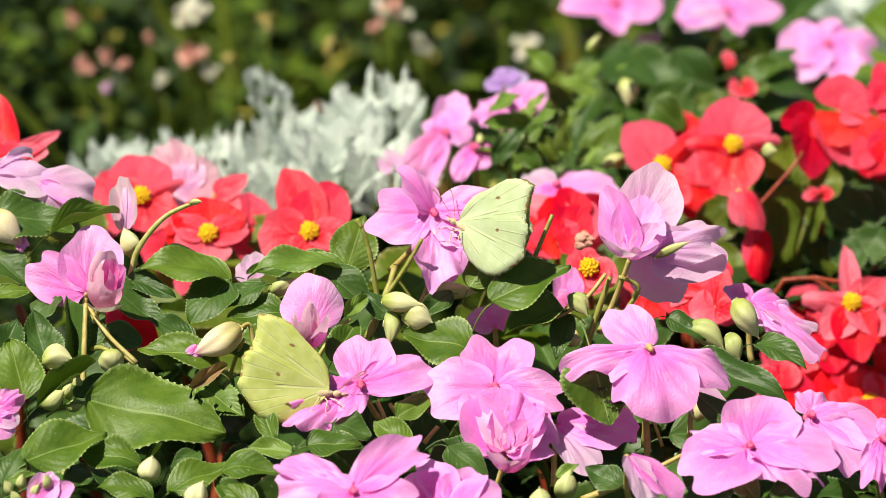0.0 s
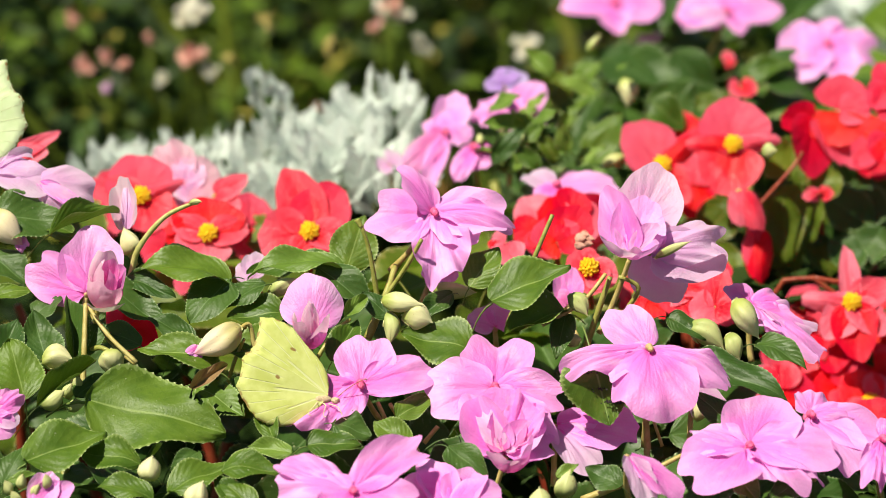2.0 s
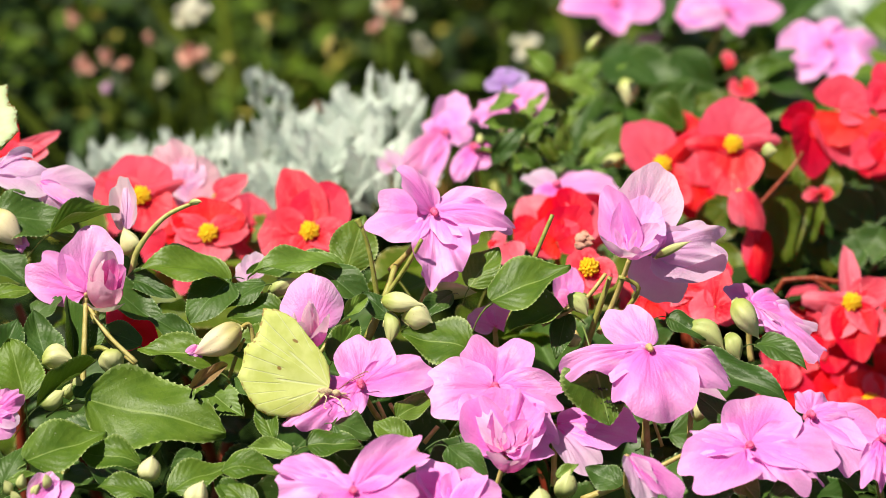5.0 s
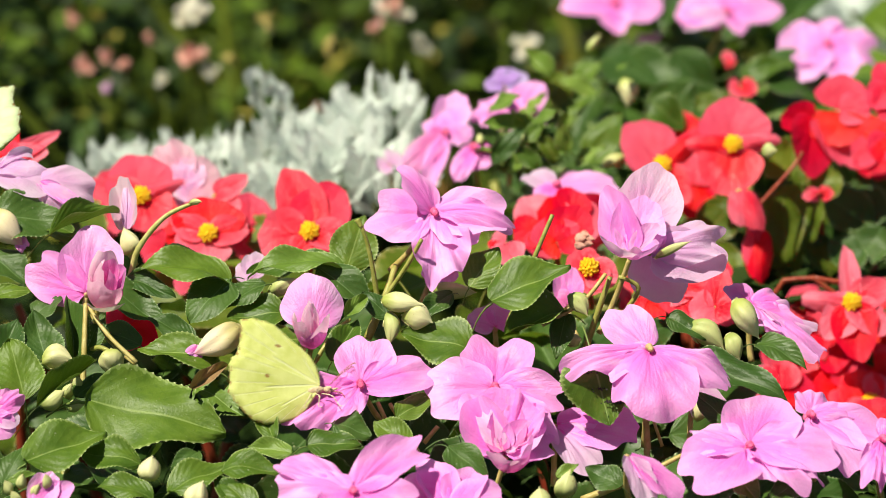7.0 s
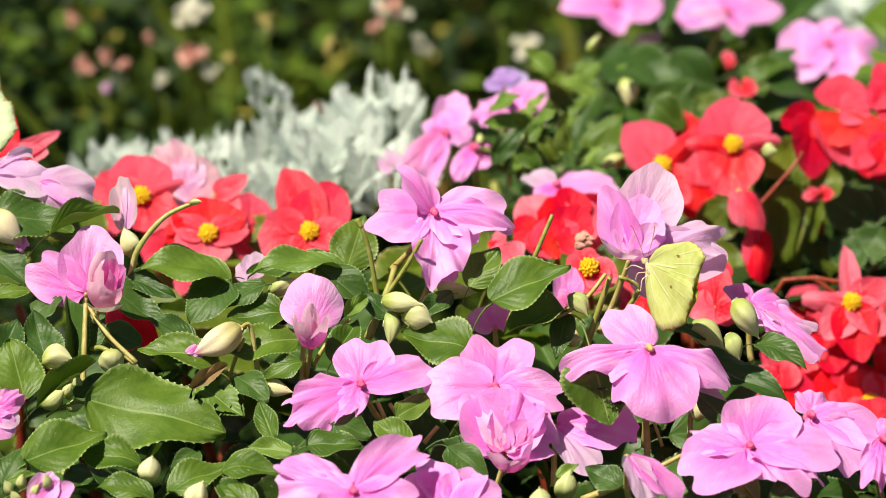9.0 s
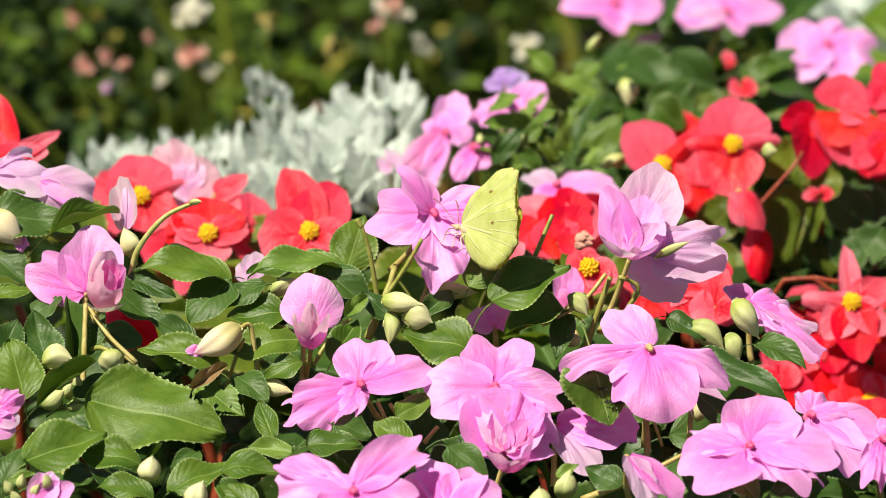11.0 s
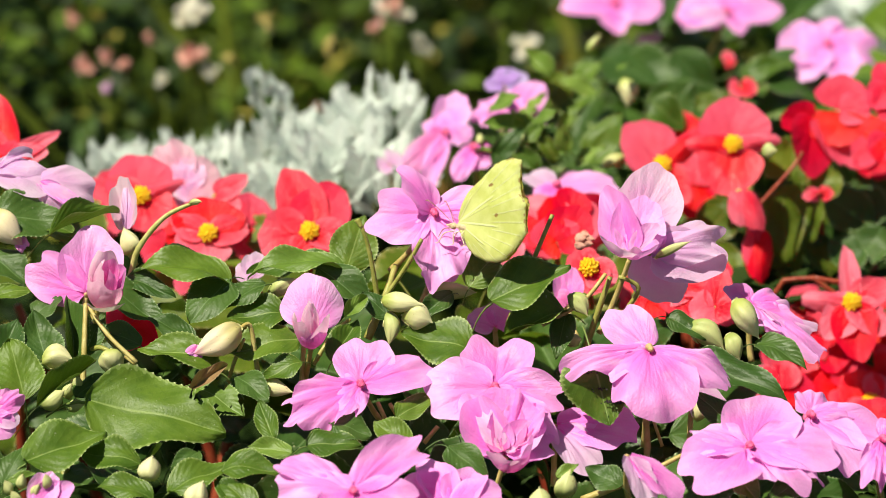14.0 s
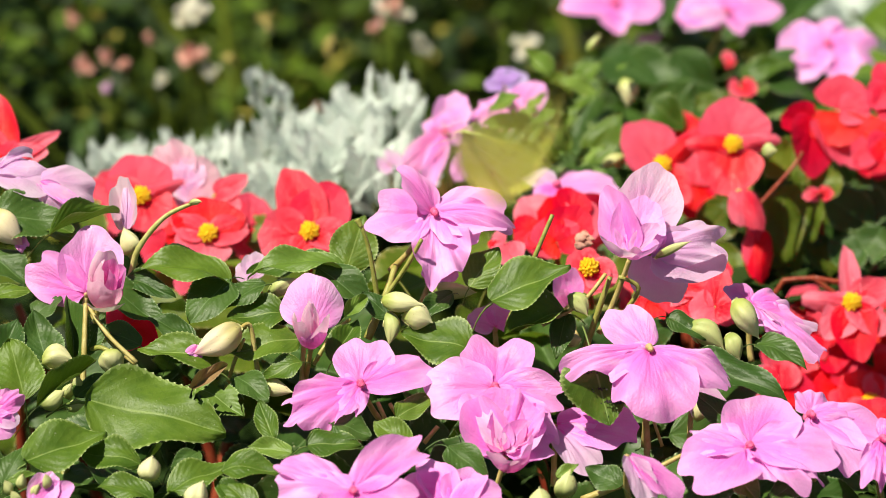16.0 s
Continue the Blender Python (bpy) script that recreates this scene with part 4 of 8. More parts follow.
bloom(lizzie_d, "bare", (0.0593, 0.0125, 0.3446), (0.10, -0.80, 0.60), [
    ((0.0661, 0.0220, 0.3251), 0.0173, "shell", PALE, (0.05, -0.91, -0.42), 0.00),
    ((0.0815, 0.0158, 0.3403), 0.0166, "shell", PALE, (0.22, -0.84, 0.49), 0.00),
    ((0.0825, 0.0187, 0.3468), 0.0134, "wavy", PALE, (0.15, -0.78, 0.60), 0.10),
], None, label="pale lilac petals hanging from a spent flower")
bloom(lizzie_d, "ripe", (0.0580, -0.0248, 0.3289), (0.00, -0.52, 0.85), [
    ((0.0473, -0.0119, 0.3368), 0.0152, "lobe", PINK, (0.00, -0.52, 0.85), 0.10),
    ((0.0324, -0.0297, 0.3259), 0.0103, "droop", PINK, (0.00, -0.52, 0.85), 0.35),
    ((0.0819, -0.0325, 0.3242), 0.0102, "droop", PINK, (0.00, -0.52, 0.85), -0.35),
    ((0.0459, -0.0325, 0.3242), 0.0092, "flat", PINK, (0.00, -0.52, 0.85), 0.00),
    ((0.0605, -0.0455, 0.3163), 0.0249, "droop", PINK, (0.00, -0.52, 0.85), 0.05),
], (0.0575, -0.0099, 0.2936), label="flat pink flower with a greenish centre")
bloom(lizzie_d, "impatiens", (0.0852, -0.0509, 0.3098), (0.00, -0.41, 0.91), [
    ((0.0668, -0.0473, 0.3114), 0.0139, "wavy", PINK, (0.00, -0.41, 0.91), 0.00),
    ((0.0942, -0.0333, 0.3177), 0.0226, "round", PINK, (0.00, -0.41, 0.91), 0.03),
    ((0.0669, -0.0635, 0.3041), 0.0239, "lobe", PINK, (0.00, -0.41, 0.91), 0.10),
    ((0.0956, -0.0627, 0.3045), 0.0116, "wavy", PINK, (0.00, -0.41, 0.91), 0.00),
    ((0.1049, -0.0639, 0.3040), 0.0126, "wavy", PINK, (0.00, -0.41, 0.91), 0.00),
    ((0.1106, -0.0529, 0.3089), 0.0192, "flat", PINK, (0.00, -0.41, 0.91), -0.05),
], (0.0840, -0.0345, 0.2846), label="broad pink flower with a magenta eye")
bloom(lizzie_d, "impatiens", (0.1029, -0.0330, 0.3120), (0.20, -0.45, 0.87), [
    ((0.1053, -0.0232, 0.3165), 0.0115, "wavy", PINK, (0.20, -0.45, 0.87), 0.00),
    ((0.1169, -0.0293, 0.3107), 0.0070, "curl", PINK, (0.20, -0.45, 0.87), 0.10),
    ((0.1267, -0.0362, 0.3049), 0.0153, "flat", PINK, (0.20, -0.45, 0.87), 0.00),
    ((0.1168, -0.0475, 0.3013), 0.0170, "flat", PINK, (0.20, -0.45, 0.87), 0.00),
], (0.1054, -0.0225, 0.2883))
bloom(lizzie_d, "impatiens", (0.1227, -0.0418, 0.3082), (0.20, -0.45, 0.87), [
    ((0.1194, -0.0574, 0.3010), 0.0095, "wavy", PINK, (0.20, -0.45, 0.87)),
    ((0.1294, -0.0364, 0.3094), 0.0126, "flat", PINK, (0.20, -0.45, 0.87)),
    ((0.1283, -0.0533, 0.3010), 0.0126, "flat", PINK, (0.20, -0.45, 0.87)),
], (0.1246, -0.0241, 0.2837))
bloom(lizzie_d, "bare", (0.0320, -0.0247, 0.3061), (0.10, -0.50, 0.86), [
    ((0.0560, -0.0243, 0.3035), 0.0159, "flat", PINK, (0.10, -0.50, 0.86), -0.10),
    ((0.0426, -0.0381, 0.2971), 0.0127, "flat", PALE, (0.10, -0.50, 0.86), 0.00),
    ((0.0435, -0.0221, 0.3063), 0.0088, "flat", PINK, (0.10, -0.50, 0.86), 0.00),
], (0.0315, -0.0230, 0.2868))
bloom(lizzie_d, "bare", (0.0890, 0.0177, 0.3264), (0.31, -0.40, 0.86), [
    ((0.0824, 0.0227, 0.3311), 0.0095, "flat", PINK, (0.31, -0.40, 0.86), 0.00),
    ((0.0959, 0.0173, 0.3237), 0.0122, "wavy", PINK, (0.31, -0.40, 0.86), 0.00),
    ((0.1007, 0.0217, 0.3240), 0.0099, "curl", PINK, (0.31, -0.40, 0.86), 0.10),
    ((0.1102, 0.0074, 0.3139), 0.0112, "ruffle", PINK, (0.31, -0.40, 0.86), 0.00),
    ((0.1083, 0.0143, 0.3179), 0.0099, "ruffle", PALE, (0.31, -0.40, 0.86), 0.00),
    ((0.0998, 0.0099, 0.3189), 0.0095, "ruffle", PINK, (0.31, -0.40, 0.86), 0.00),
], (0.0893, 0.0171, 0.3091), label="lilac pink flower turned to the side")
bloom(lizzie_d, "bare", (0.0512, -0.0624, 0.3121), (0.45, -0.45, 0.77), [
    ((0.0658, -0.0674, 0.3000), 0.0112, "flat", PINK, (0.50, -0.40, 0.77), 0.00),
    ((0.0569, -0.0733, 0.3024), 0.0103, "flat", PALE, (0.45, -0.45, 0.77), 0.00),
], (0.0530, -0.0529, 0.2923))
bloom(lizzie_a, "bare", (-0.1177, 0.0373, 0.3572), (0.10, -0.68, 0.72), [
    ((-0.1008, 0.0351, 0.3527), 0.0154, "droop", PALE, (0.10, -0.68, 0.72), 0.10),
    ((-0.1014, 0.0310, 0.3490), 0.0054, "flat", PINK, (0.10, -0.68, 0.72), 0.00),
], (-0.1199, 0.0482, 0.3362))
bloom(lizzie_a, "bare", (-0.1301, 0.0399, 0.3597), (0.10, -0.40, 0.91), [
    ((-0.1137, 0.0417, 0.3588), 0.0082, "curl", PALE, (0.10, -0.40, 0.91), 0.00),
    ((-0.1137, 0.0356, 0.3560), 0.0154, "flat", PALE, (0.10, -0.40, 0.91), 0.00),
    ((-0.1193, 0.0485, 0.3623), 0.0030, "narrow", PALE, (0.10, -0.40, 0.91), 0.00),
    ((-0.1231, 0.0466, 0.3619), 0.0041, "flat", PALE, (0.10, -0.40, 0.91), 0.00),
    ((-0.1412, 0.0322, 0.3576), 0.0131, "flat", PINK, (0.10, -0.40, 0.91), 0.00),
], (-0.1290, 0.0482, 0.3362), label="pale lilac flower seen edge on")
bloom(lizzie_a, "bare", (-0.0916, 0.0291, 0.3452), (0.20, -0.71, 0.68), [
    ((-0.0930, 0.0413, 0.3577), 0.0083, "round", BLUSH, (-0.30, -0.70, 0.65), 0.00),
    ((-0.0913, 0.0395, 0.3557), 0.0043, "flat", PALE, (0.20, -0.70, 0.68), 0.00),
], (-0.0893, 0.0313, 0.3336), label="small white petal, rolled lengthways")
bloom(lizzie_a, "bare", (-0.1274, -0.0360, 0.3135), (0.30, -0.65, 0.70), [
    ((-0.1181, -0.0272, 0.3177), 0.0081, "wavy", PINK, (0.30, -0.65, 0.70), 0.00),
    ((-0.1191, -0.0327, 0.3131), 0.0103, "flat", PALE, (0.30, -0.65, 0.70), 0.00),
    ((-0.1210, -0.0387, 0.3083), 0.0092, "flat", PINK, (0.30, -0.65, 0.70), 0.00),
], (-0.1291, -0.0219, 0.2898))
bloom(lizzie_a, "bare", (-0.1127, -0.0706, 0.3010), (0.10, -0.72, 0.69), [
    ((-0.1071, -0.0638, 0.3073), 0.0089, "round", PINK, (0.10, -0.72, 0.69), 0.00),
    ((-0.1020, -0.0658, 0.3044), 0.0082, "round", PINK, (0.10, -0.72, 0.69), 0.00),
], (-0.1110, -0.0551, 0.2864))
bloom(lizzie_d, "bare", (0.0151, 0.0263, 0.3161), (0.00, -0.78, 0.62), [
    ((0.0079, 0.0293, 0.3199), 0.0085, "flat", PINK, (0.00, -0.78, 0.62), 0.00),
    ((0.0199, 0.0306, 0.3215), 0.0110, "round", PINK, (0.00, -0.78, 0.62), 0.00),
], (0.0158, 0.0264, 0.3055))
bloom(lizzie_b, "bare", (-0.0023, 0.0290, 0.3361), (0.00, -0.62, 0.79), [
    ((-0.0031, 0.0211, 0.3300), 0.0074, "flat", PINK, (0.00, -0.62, 0.79)),
    ((0.0026, 0.0229, 0.3314), 0.0082, "flat", PINK, (0.00, -0.62, 0.79)),
], (-0.0064, 0.0283, 0.3224))
bloom(lizzie_d, "bare", (0.0363, 0.0343, 0.3201), (0.00, -0.85, 0.53), [
    ((0.0370, 0.0405, 0.3302), 0.0092, "round", PINK, (0.00, -0.85, 0.53), 0.00),
    ((0.0323, 0.0361, 0.3230), 0.0067, "flat", ROSE, (0.00, -0.85, 0.53), 0.00),
], (0.0389, 0.0286, 0.3117))
bloom(lizzie_d, "bare", (0.0722, -0.0025, 0.3080), (0.21, -0.77, 0.61), [
    ((0.0794, -0.0063, 0.3008), 0.0097, "flat", PALE, (0.21, -0.77, 0.61)),
    ((0.0737, -0.0074, 0.3013), 0.0065, "flat", PALE, (0.21, -0.77, 0.61)),
], (0.0709, -0.0012, 0.2883))
bloom(lizzie_b, "bare", (-0.0560, 0.0365, 0.3274), (-0.20, -0.80, 0.56), [
    ((-0.0538, 0.0407, 0.3343), 0.0079, "round", PALE, (-0.20, -0.80, 0.56), 0.00),
    ((-0.0597, 0.0398, 0.3308), 0.0063, "round", PALE, (-0.20, -0.80, 0.56), 0.00),
], (-0.0533, 0.0331, 0.3241))

# leaves of the front bed
leaf(lizzie_a, (-0.1315, 0.0267, 0.3495), (-0.1088, 0.0267, 0.3495), 0.0159, "wave", LEAF_DARK, (0.00, -0.64, 0.77), 0)
leaf(lizzie_a, (-0.1135, 0.0206, 0.3472), (-0.0936, 0.0320, 0.3500), 0.0057, "fold", LEAF_LIGHT, (0.10, -0.40, 0.91), 1)
leaf(lizzie_a, (-0.1063, 0.0242, 0.3462), (-0.1172, 0.0270, 0.3483), 0.0063, "flat", LEAF, (0.05, -0.48, 0.88), 2)
leaf(lizzie_a, (-0.1309, 0.0071, 0.3331), (-0.1168, 0.0112, 0.3333), 0.0061, "flat", LEAF, (0.11, -0.44, 0.89), 3)
leaf(lizzie_a, (-0.1310, 0.0213, 0.3407), (-0.1188, 0.0123, 0.3350), 0.0123, "flat", LEAF_DARK, (0.09, -0.44, 0.89), 4)
leaf(lizzie_a, (-0.0979, 0.0098, 0.3352), (-0.0795, 0.0020, 0.3262), 0.0114, "flat", LEAF_DARK, (0.20, -0.50, 0.84), 0)
leaf(lizzie_a, (-0.0607, 0.0131, 0.3347), (-0.0887, 0.0145, 0.3380), 0.0153, "arch", LEAF, (0.10, -0.25, 0.96), 1)
leaf(lizzie_a, (-0.0920, 0.0155, 0.3359), (-0.0764, 0.0061, 0.3331), 0.0070, "wave", LEAF_DARK, (-0.17, -0.52, 0.83), 2)
leaf(lizzie_a, (-0.0617, 0.0127, 0.3362), (-0.0724, 0.0011, 0.3267), 0.0158, "flat", LEAF_DARK, (-0.20, -0.50, 0.84), 3)
leaf(lizzie_a, (-0.1272, -0.0117, 0.3189), (-0.1214, 0.0007, 0.3288), 0.0108, "flat", LEAF_DARK, (0.10, -0.65, 0.75), 4)
leaf(lizzie_a, (-0.1124, -0.0119, 0.3178), (-0.1172, 0.0020, 0.3305), 0.0120, "flat", LEAF_DARK, (0.10, -0.65, 0.75), 0)
leaf(lizzie_a, (-0.1180, -0.0259, 0.3141), (-0.1231, -0.0117, 0.3271), 0.0152, "wave", LEAF, (0.10, -0.65, 0.75), 1)
leaf(lizzie_a, (-0.1049, -0.0090, 0.3184), (-0.1077, 0.0063, 0.3338), 0.0077, "fold", LEAF_DARK, (0.30, -0.65, 0.70), 2)
leaf(lizzie_a, (-0.1023, -0.0077, 0.3208), (-0.0969, 0.0017, 0.3296), 0.0079, "flat", LEAF_DARK, (-0.10, -0.65, 0.75), 3)
leaf(lizzie_a, (-0.0860, -0.0054, 0.3227), (-0.0980, -0.0017, 0.3271), 0.0090, "flat", LEAF_DARK, (0.16, -0.49, 0.85), 4)
leaf(lizzie_a, (-0.0634, -0.0159, 0.3192), (-0.0871, -0.0069, 0.3222), 0.0128, "arch", LEAF, (0.00, -0.32, 0.95), 0)
leaf(lizzie_a, (-0.0708, -0.0035, 0.3233), (-0.0843, 0.0013, 0.3291), 0.0083, "flat", LEAF_DARK, (0.14, -0.58, 0.80), 1)
leaf(lizzie_a, (-0.0777, -0.0114, 0.3201), (-0.0707, -0.0051, 0.3246), 0.0072, "flat", LEAF_DARK, (-0.01, -0.57, 0.82), 2)
leaf(lizzie_a, (-0.1006, -0.0278, 0.3149), (-0.0609, -0.0359, 0.3075), 0.0284, "bitten", LEAF, (0.04, -0.56, 0.83), 3, "broad green leaf with a bitten edge")
leaf(lizzie_a, (-0.1167, -0.0519, 0.3055), (-0.0941, -0.0402, 0.3106), 0.0174, "flat", LEAF, (0.00, -0.40, 0.92), 4)
leaf(lizzie_a, (-0.0841, -0.0496, 0.3042), (-0.1034, -0.0443, 0.3065), 0.0115, "wave", LEAF, (0.00, -0.40, 0.92), 0)
leaf(lizzie_a, (-0.0801, -0.0628, 0.2991), (-0.0964, -0.0582, 0.3009), 0.0096, "arch", LEAF, (0.00, -0.36, 0.93), 1)
leaf(lizzie_a, (-0.0761, -0.0599, 0.3003), (-0.0589, -0.0493, 0.3044), 0.0119, "flat", LEAF, (0.00, -0.36, 0.93), 2)
leaf(lizzie_a, (-0.1225, -0.0560, 0.3007), (-0.1171, -0.0451, 0.3071), 0.0090, "flat", LEAF_DARK, (0.02, -0.51, 0.86), 3)
leaf(lizzie_a, (-0.1205, -0.0609, 0.3037), (-0.1117, -0.0602, 0.3060), 0.0031, "flat", LEAF_LIGHT, (-0.17, -0.57, 0.81), 4)
leaf(lizzie_a, (-0.1143, -0.0328, 0.3148), (-0.0983, -0.0151, 0.3216), 0.0059, "fold", LEAF, (0.20, -0.50, 0.84), 0)
leaf(lizzie_a, (-0.1040, -0.0241, 0.3141), (-0.0948, -0.0170, 0.3186), 0.0069, "flat", LEAF_DARK, (-0.08, -0.45, 0.89), 1)
leaf(lizzie_a, (-0.0700, -0.0214, 0.3168), (-0.0560, -0.0302, 0.3110), 0.0119, "torn", LEAF_LIGHT, (0.00, -0.55, 0.84), 2, "young green leaf, torn and browned")
leaf(lizzie_a, (-0.0717, -0.0263, 0.3167), (-0.0612, -0.0161, 0.3206), 0.0046, "fold", DRY_LEAF, (0.30, -0.59, 0.75), 3, "withered brown leaf edge")
leaf(lizzie_a, (-0.0557, -0.0625, 0.2980), (-0.0634, -0.0570, 0.3028), 0.0076, "flat", LEAF, (0.09, -0.58, 0.81), 4)
leaf(lizzie_b, (-0.0405, 0.0250, 0.3366), (-0.0568, 0.0211, 0.3349), 0.0093, "flat", LEAF, (0.00, -0.40, 0.92), 0)
leaf(lizzie_b, (-0.0280, 0.0164, 0.3373), (-0.0562, 0.0140, 0.3368), 0.0111, "arch", LEAF_LIGHT, (0.00, -0.20, 0.98), 1)
leaf(lizzie_b, (-0.0288, 0.0250, 0.3351), (-0.0446, 0.0290, 0.3368), 0.0088, "flat", LEAF, (0.00, -0.40, 0.92), 2)
leaf(lizzie_b, (-0.0281, 0.0228, 0.3346), (-0.0230, 0.0360, 0.3472), 0.0134, "wave", LEAF, (0.15, -0.71, 0.68), 3, "green leaf flecked with dark specks")
leaf(lizzie_b, (-0.0361, 0.0151, 0.3388), (-0.0197, 0.0062, 0.3300), 0.0119, "flat", LEAF_DARK, (0.10, -0.60, 0.80), 4)
leaf(lizzie_a, (-0.0446, 0.0037, 0.3289), (-0.0617, 0.0026, 0.3283), 0.0127, "flat", LEAF, (0.00, -0.45, 0.89), 0)
leaf(lizzie_a, (-0.0509, 0.0112, 0.3354), (-0.0657, 0.0047, 0.3292), 0.0098, "flat", LEAF_DARK, (-0.20, -0.40, 0.90), 1)
leaf(lizzie_a, (-0.0409, -0.0040, 0.3246), (-0.0611, -0.0091, 0.3220), 0.0146, "flat", LEAF, (0.00, -0.45, 0.89), 2)
leaf(lizzie_b, (-0.0281, -0.0010, 0.3296), (-0.0217, 0.0058, 0.3333), 0.0050, "fold", LEAF_LIGHT, (0.20, -0.61, 0.77), 3)
leaf(lizzie_b, (-0.0318, -0.0114, 0.3198), (-0.0242, 0.0013, 0.3284), 0.0089, "flat", LEAF, (0.10, -0.60, 0.80), 4)
leaf(lizzie_b, (0.0087, -0.0087, 0.3222), (-0.0119, -0.0025, 0.3254), 0.0170, "flat", LEAF, (0.00, -0.45, 0.89), 0)
leaf(lizzie_b, (0.0075, 0.0094, 0.3350), (0.0162, 0.0174, 0.3442), 0.0110, "flat", LEAF, (-0.10, -0.70, 0.70), 2)
leaf(lizzie_b, (0.0160, 0.0192, 0.3331), (0.0288, 0.0252, 0.3375), 0.0075, "flat", LEAF, (0.00, -0.60, 0.80), 3)
leaf(lizzie_d, (0.0132, -0.0059, 0.3359), (0.0362, 0.0016, 0.3451), 0.0174, "flat", LEAF, (-0.20, -0.45, 0.87), 4)
leaf(lizzie_d, (0.0355, 0.0019, 0.3299), (0.0174, -0.0068, 0.3266), 0.0132, "fold", LEAF, (0.00, -0.35, 0.94), 0)
leaf(lizzie_d, (0.0352, 0.0026, 0.3293), (0.0321, -0.0097, 0.3205), 0.0077, "flat", LEAF_DARK, (0.04, -0.59, 0.81), 1)
leaf(lizzie_a, (-0.0586, -0.0163, 0.3176), (-0.0491, -0.0265, 0.3144), 0.0094, "flat", LEAF_DARK, (-0.19, -0.45, 0.87), 2)
leaf(lizzie_c, (-0.0475, -0.0393, 0.3075), (-0.0519, -0.0269, 0.3139), 0.0063, "dish", LEAF, (-0.20, -0.50, 0.84), 3)
leaf(lizzie_c, (-0.0420, -0.0457, 0.3060), (-0.0547, -0.0421, 0.3069), 0.0066, "flat", LEAF_LIGHT, (-0.10, -0.57, 0.81), 4)
leaf(lizzie_c, (-0.0617, -0.0523, 0.3032), (-0.0446, -0.0531, 0.3029), 0.0115, "arch", LEAF, (0.00, -0.35, 0.94), 0)
leaf(lizzie_c, (-0.0383, -0.0424, 0.3071), (-0.0228, -0.0420, 0.3072), 0.0111, "flat", LEAF, (0.00, -0.40, 0.92), 1)
leaf(lizzie_c, (-0.0311, -0.0354, 0.3111), (-0.0200, -0.0374, 0.3078), 0.0115, "flat", LEAF_DARK, (0.18, -0.45, 0.88), 2)
leaf(lizzie_c, (-0.0518, -0.0664, 0.2976), (-0.0628, -0.0552, 0.3021), 0.0084, "flat", LEAF, (-0.08, -0.44, 0.90), 3)
leaf(lizzie_c, (-0.0095, -0.0422, 0.3063), (-0.0194, -0.0340, 0.3112), 0.0099, "flat", LEAF, (0.01, -0.49, 0.87), 4)
leaf(lizzie_a, (-0.0401, -0.0129, 0.3207), (-0.0514, -0.0175, 0.3170), 0.0082, "flat", LEAF, (-0.11, -0.44, 0.89), 0)
leaf(lizzie_c, (-0.0133, -0.0324, 0.3112), (-0.0019, -0.0236, 0.3146), 0.0084, "flat", LEAF, (0.07, -0.44, 0.90), 1)
leaf(lizzie_d, (0.0412, -0.0235, 0.3296), (0.0470, -0.0342, 0.3096), 0.0205, "wave", LEAF, (0.00, -0.88, 0.47), 2, "green leaf spotted with black grit")
leaf(lizzie_c, (0.0013, -0.0455, 0.3080), (0.0123, -0.0535, 0.3007), 0.0113, "flat", LEAF_DARK, (0.14, -0.55, 0.82), 3)
leaf(lizzie_c, (0.0314, -0.0579, 0.3035), (0.0377, -0.0543, 0.3064), 0.0039, "flat", LEAF_LIGHT, (-0.05, -0.58, 0.81), 4)
leaf(lizzie_c, (0.0496, -0.0578, 0.3008), (0.0396, -0.0515, 0.3039), 0.0083, "flat", LEAF_DARK, (-0.12, -0.59, 0.80), 0)
leaf(lizzie_d, (0.0703, -0.0119, 0.3207), (0.0973, -0.0249, 0.3141), 0.0137, "flat", LEAF_DARK, (0.00, -0.45, 0.89), 1)
leaf(lizzie_d, (0.0889, -0.0056, 0.3234), (0.1032, -0.0148, 0.3192), 0.0092, "arch", LEAF_DARK, (0.00, -0.42, 0.91), 2)
leaf(lizzie_d, (0.0810, -0.0341, 0.3099), (0.0715, -0.0243, 0.3149), 0.0089, "flat", LEAF_DARK, (-0.07, -0.51, 0.86), 3)
leaf(lizzie_d, (0.0820, -0.0551, 0.3024), (0.0873, -0.0632, 0.2989), 0.0072, "flat", LEAF, (-0.18, -0.49, 0.85), 4)
leaf(lizzie_d, (0.0998, -0.0570, 0.3025), (0.0902, -0.0617, 0.2987), 0.0079, "flat", LEAF_DARK, (-0.06, -0.56, 0.83), 0)
leaf(lizzie_d, (0.0640, 0.0019, 0.3288), (0.0751, -0.0034, 0.3240), 0.0080, "flat", LEAF_DARK, (0.12, -0.53, 0.84), 1)
leaf(lizzie_c, (-0.0226, -0.0534, 0.3016), (-0.0132, -0.0465, 0.3067), 0.0073, "flat", LEAF_DARK, (-0.07, -0.53, 0.85), 2)
leaf(lizzie_b, (-0.0152, 0.0032, 0.3283), (-0.0233, 0.0088, 0.3332), 0.0080, "flat", LEAF_DARK, (0.07, -0.60, 0.80), 3)
leaf(lizzie_b, (0.0026, 0.0099, 0.3328), (-0.0071, 0.0021, 0.3288), 0.0069, "flat", LEAF_DARK, (0.16, -0.59, 0.79), 4)
leaf(lizzie_a, (-0.0685, -0.0453, 0.3062), (-0.0760, -0.0554, 0.3018), 0.0069, "flat", LEAF_DARK, (0.09, -0.46, 0.88), 0)
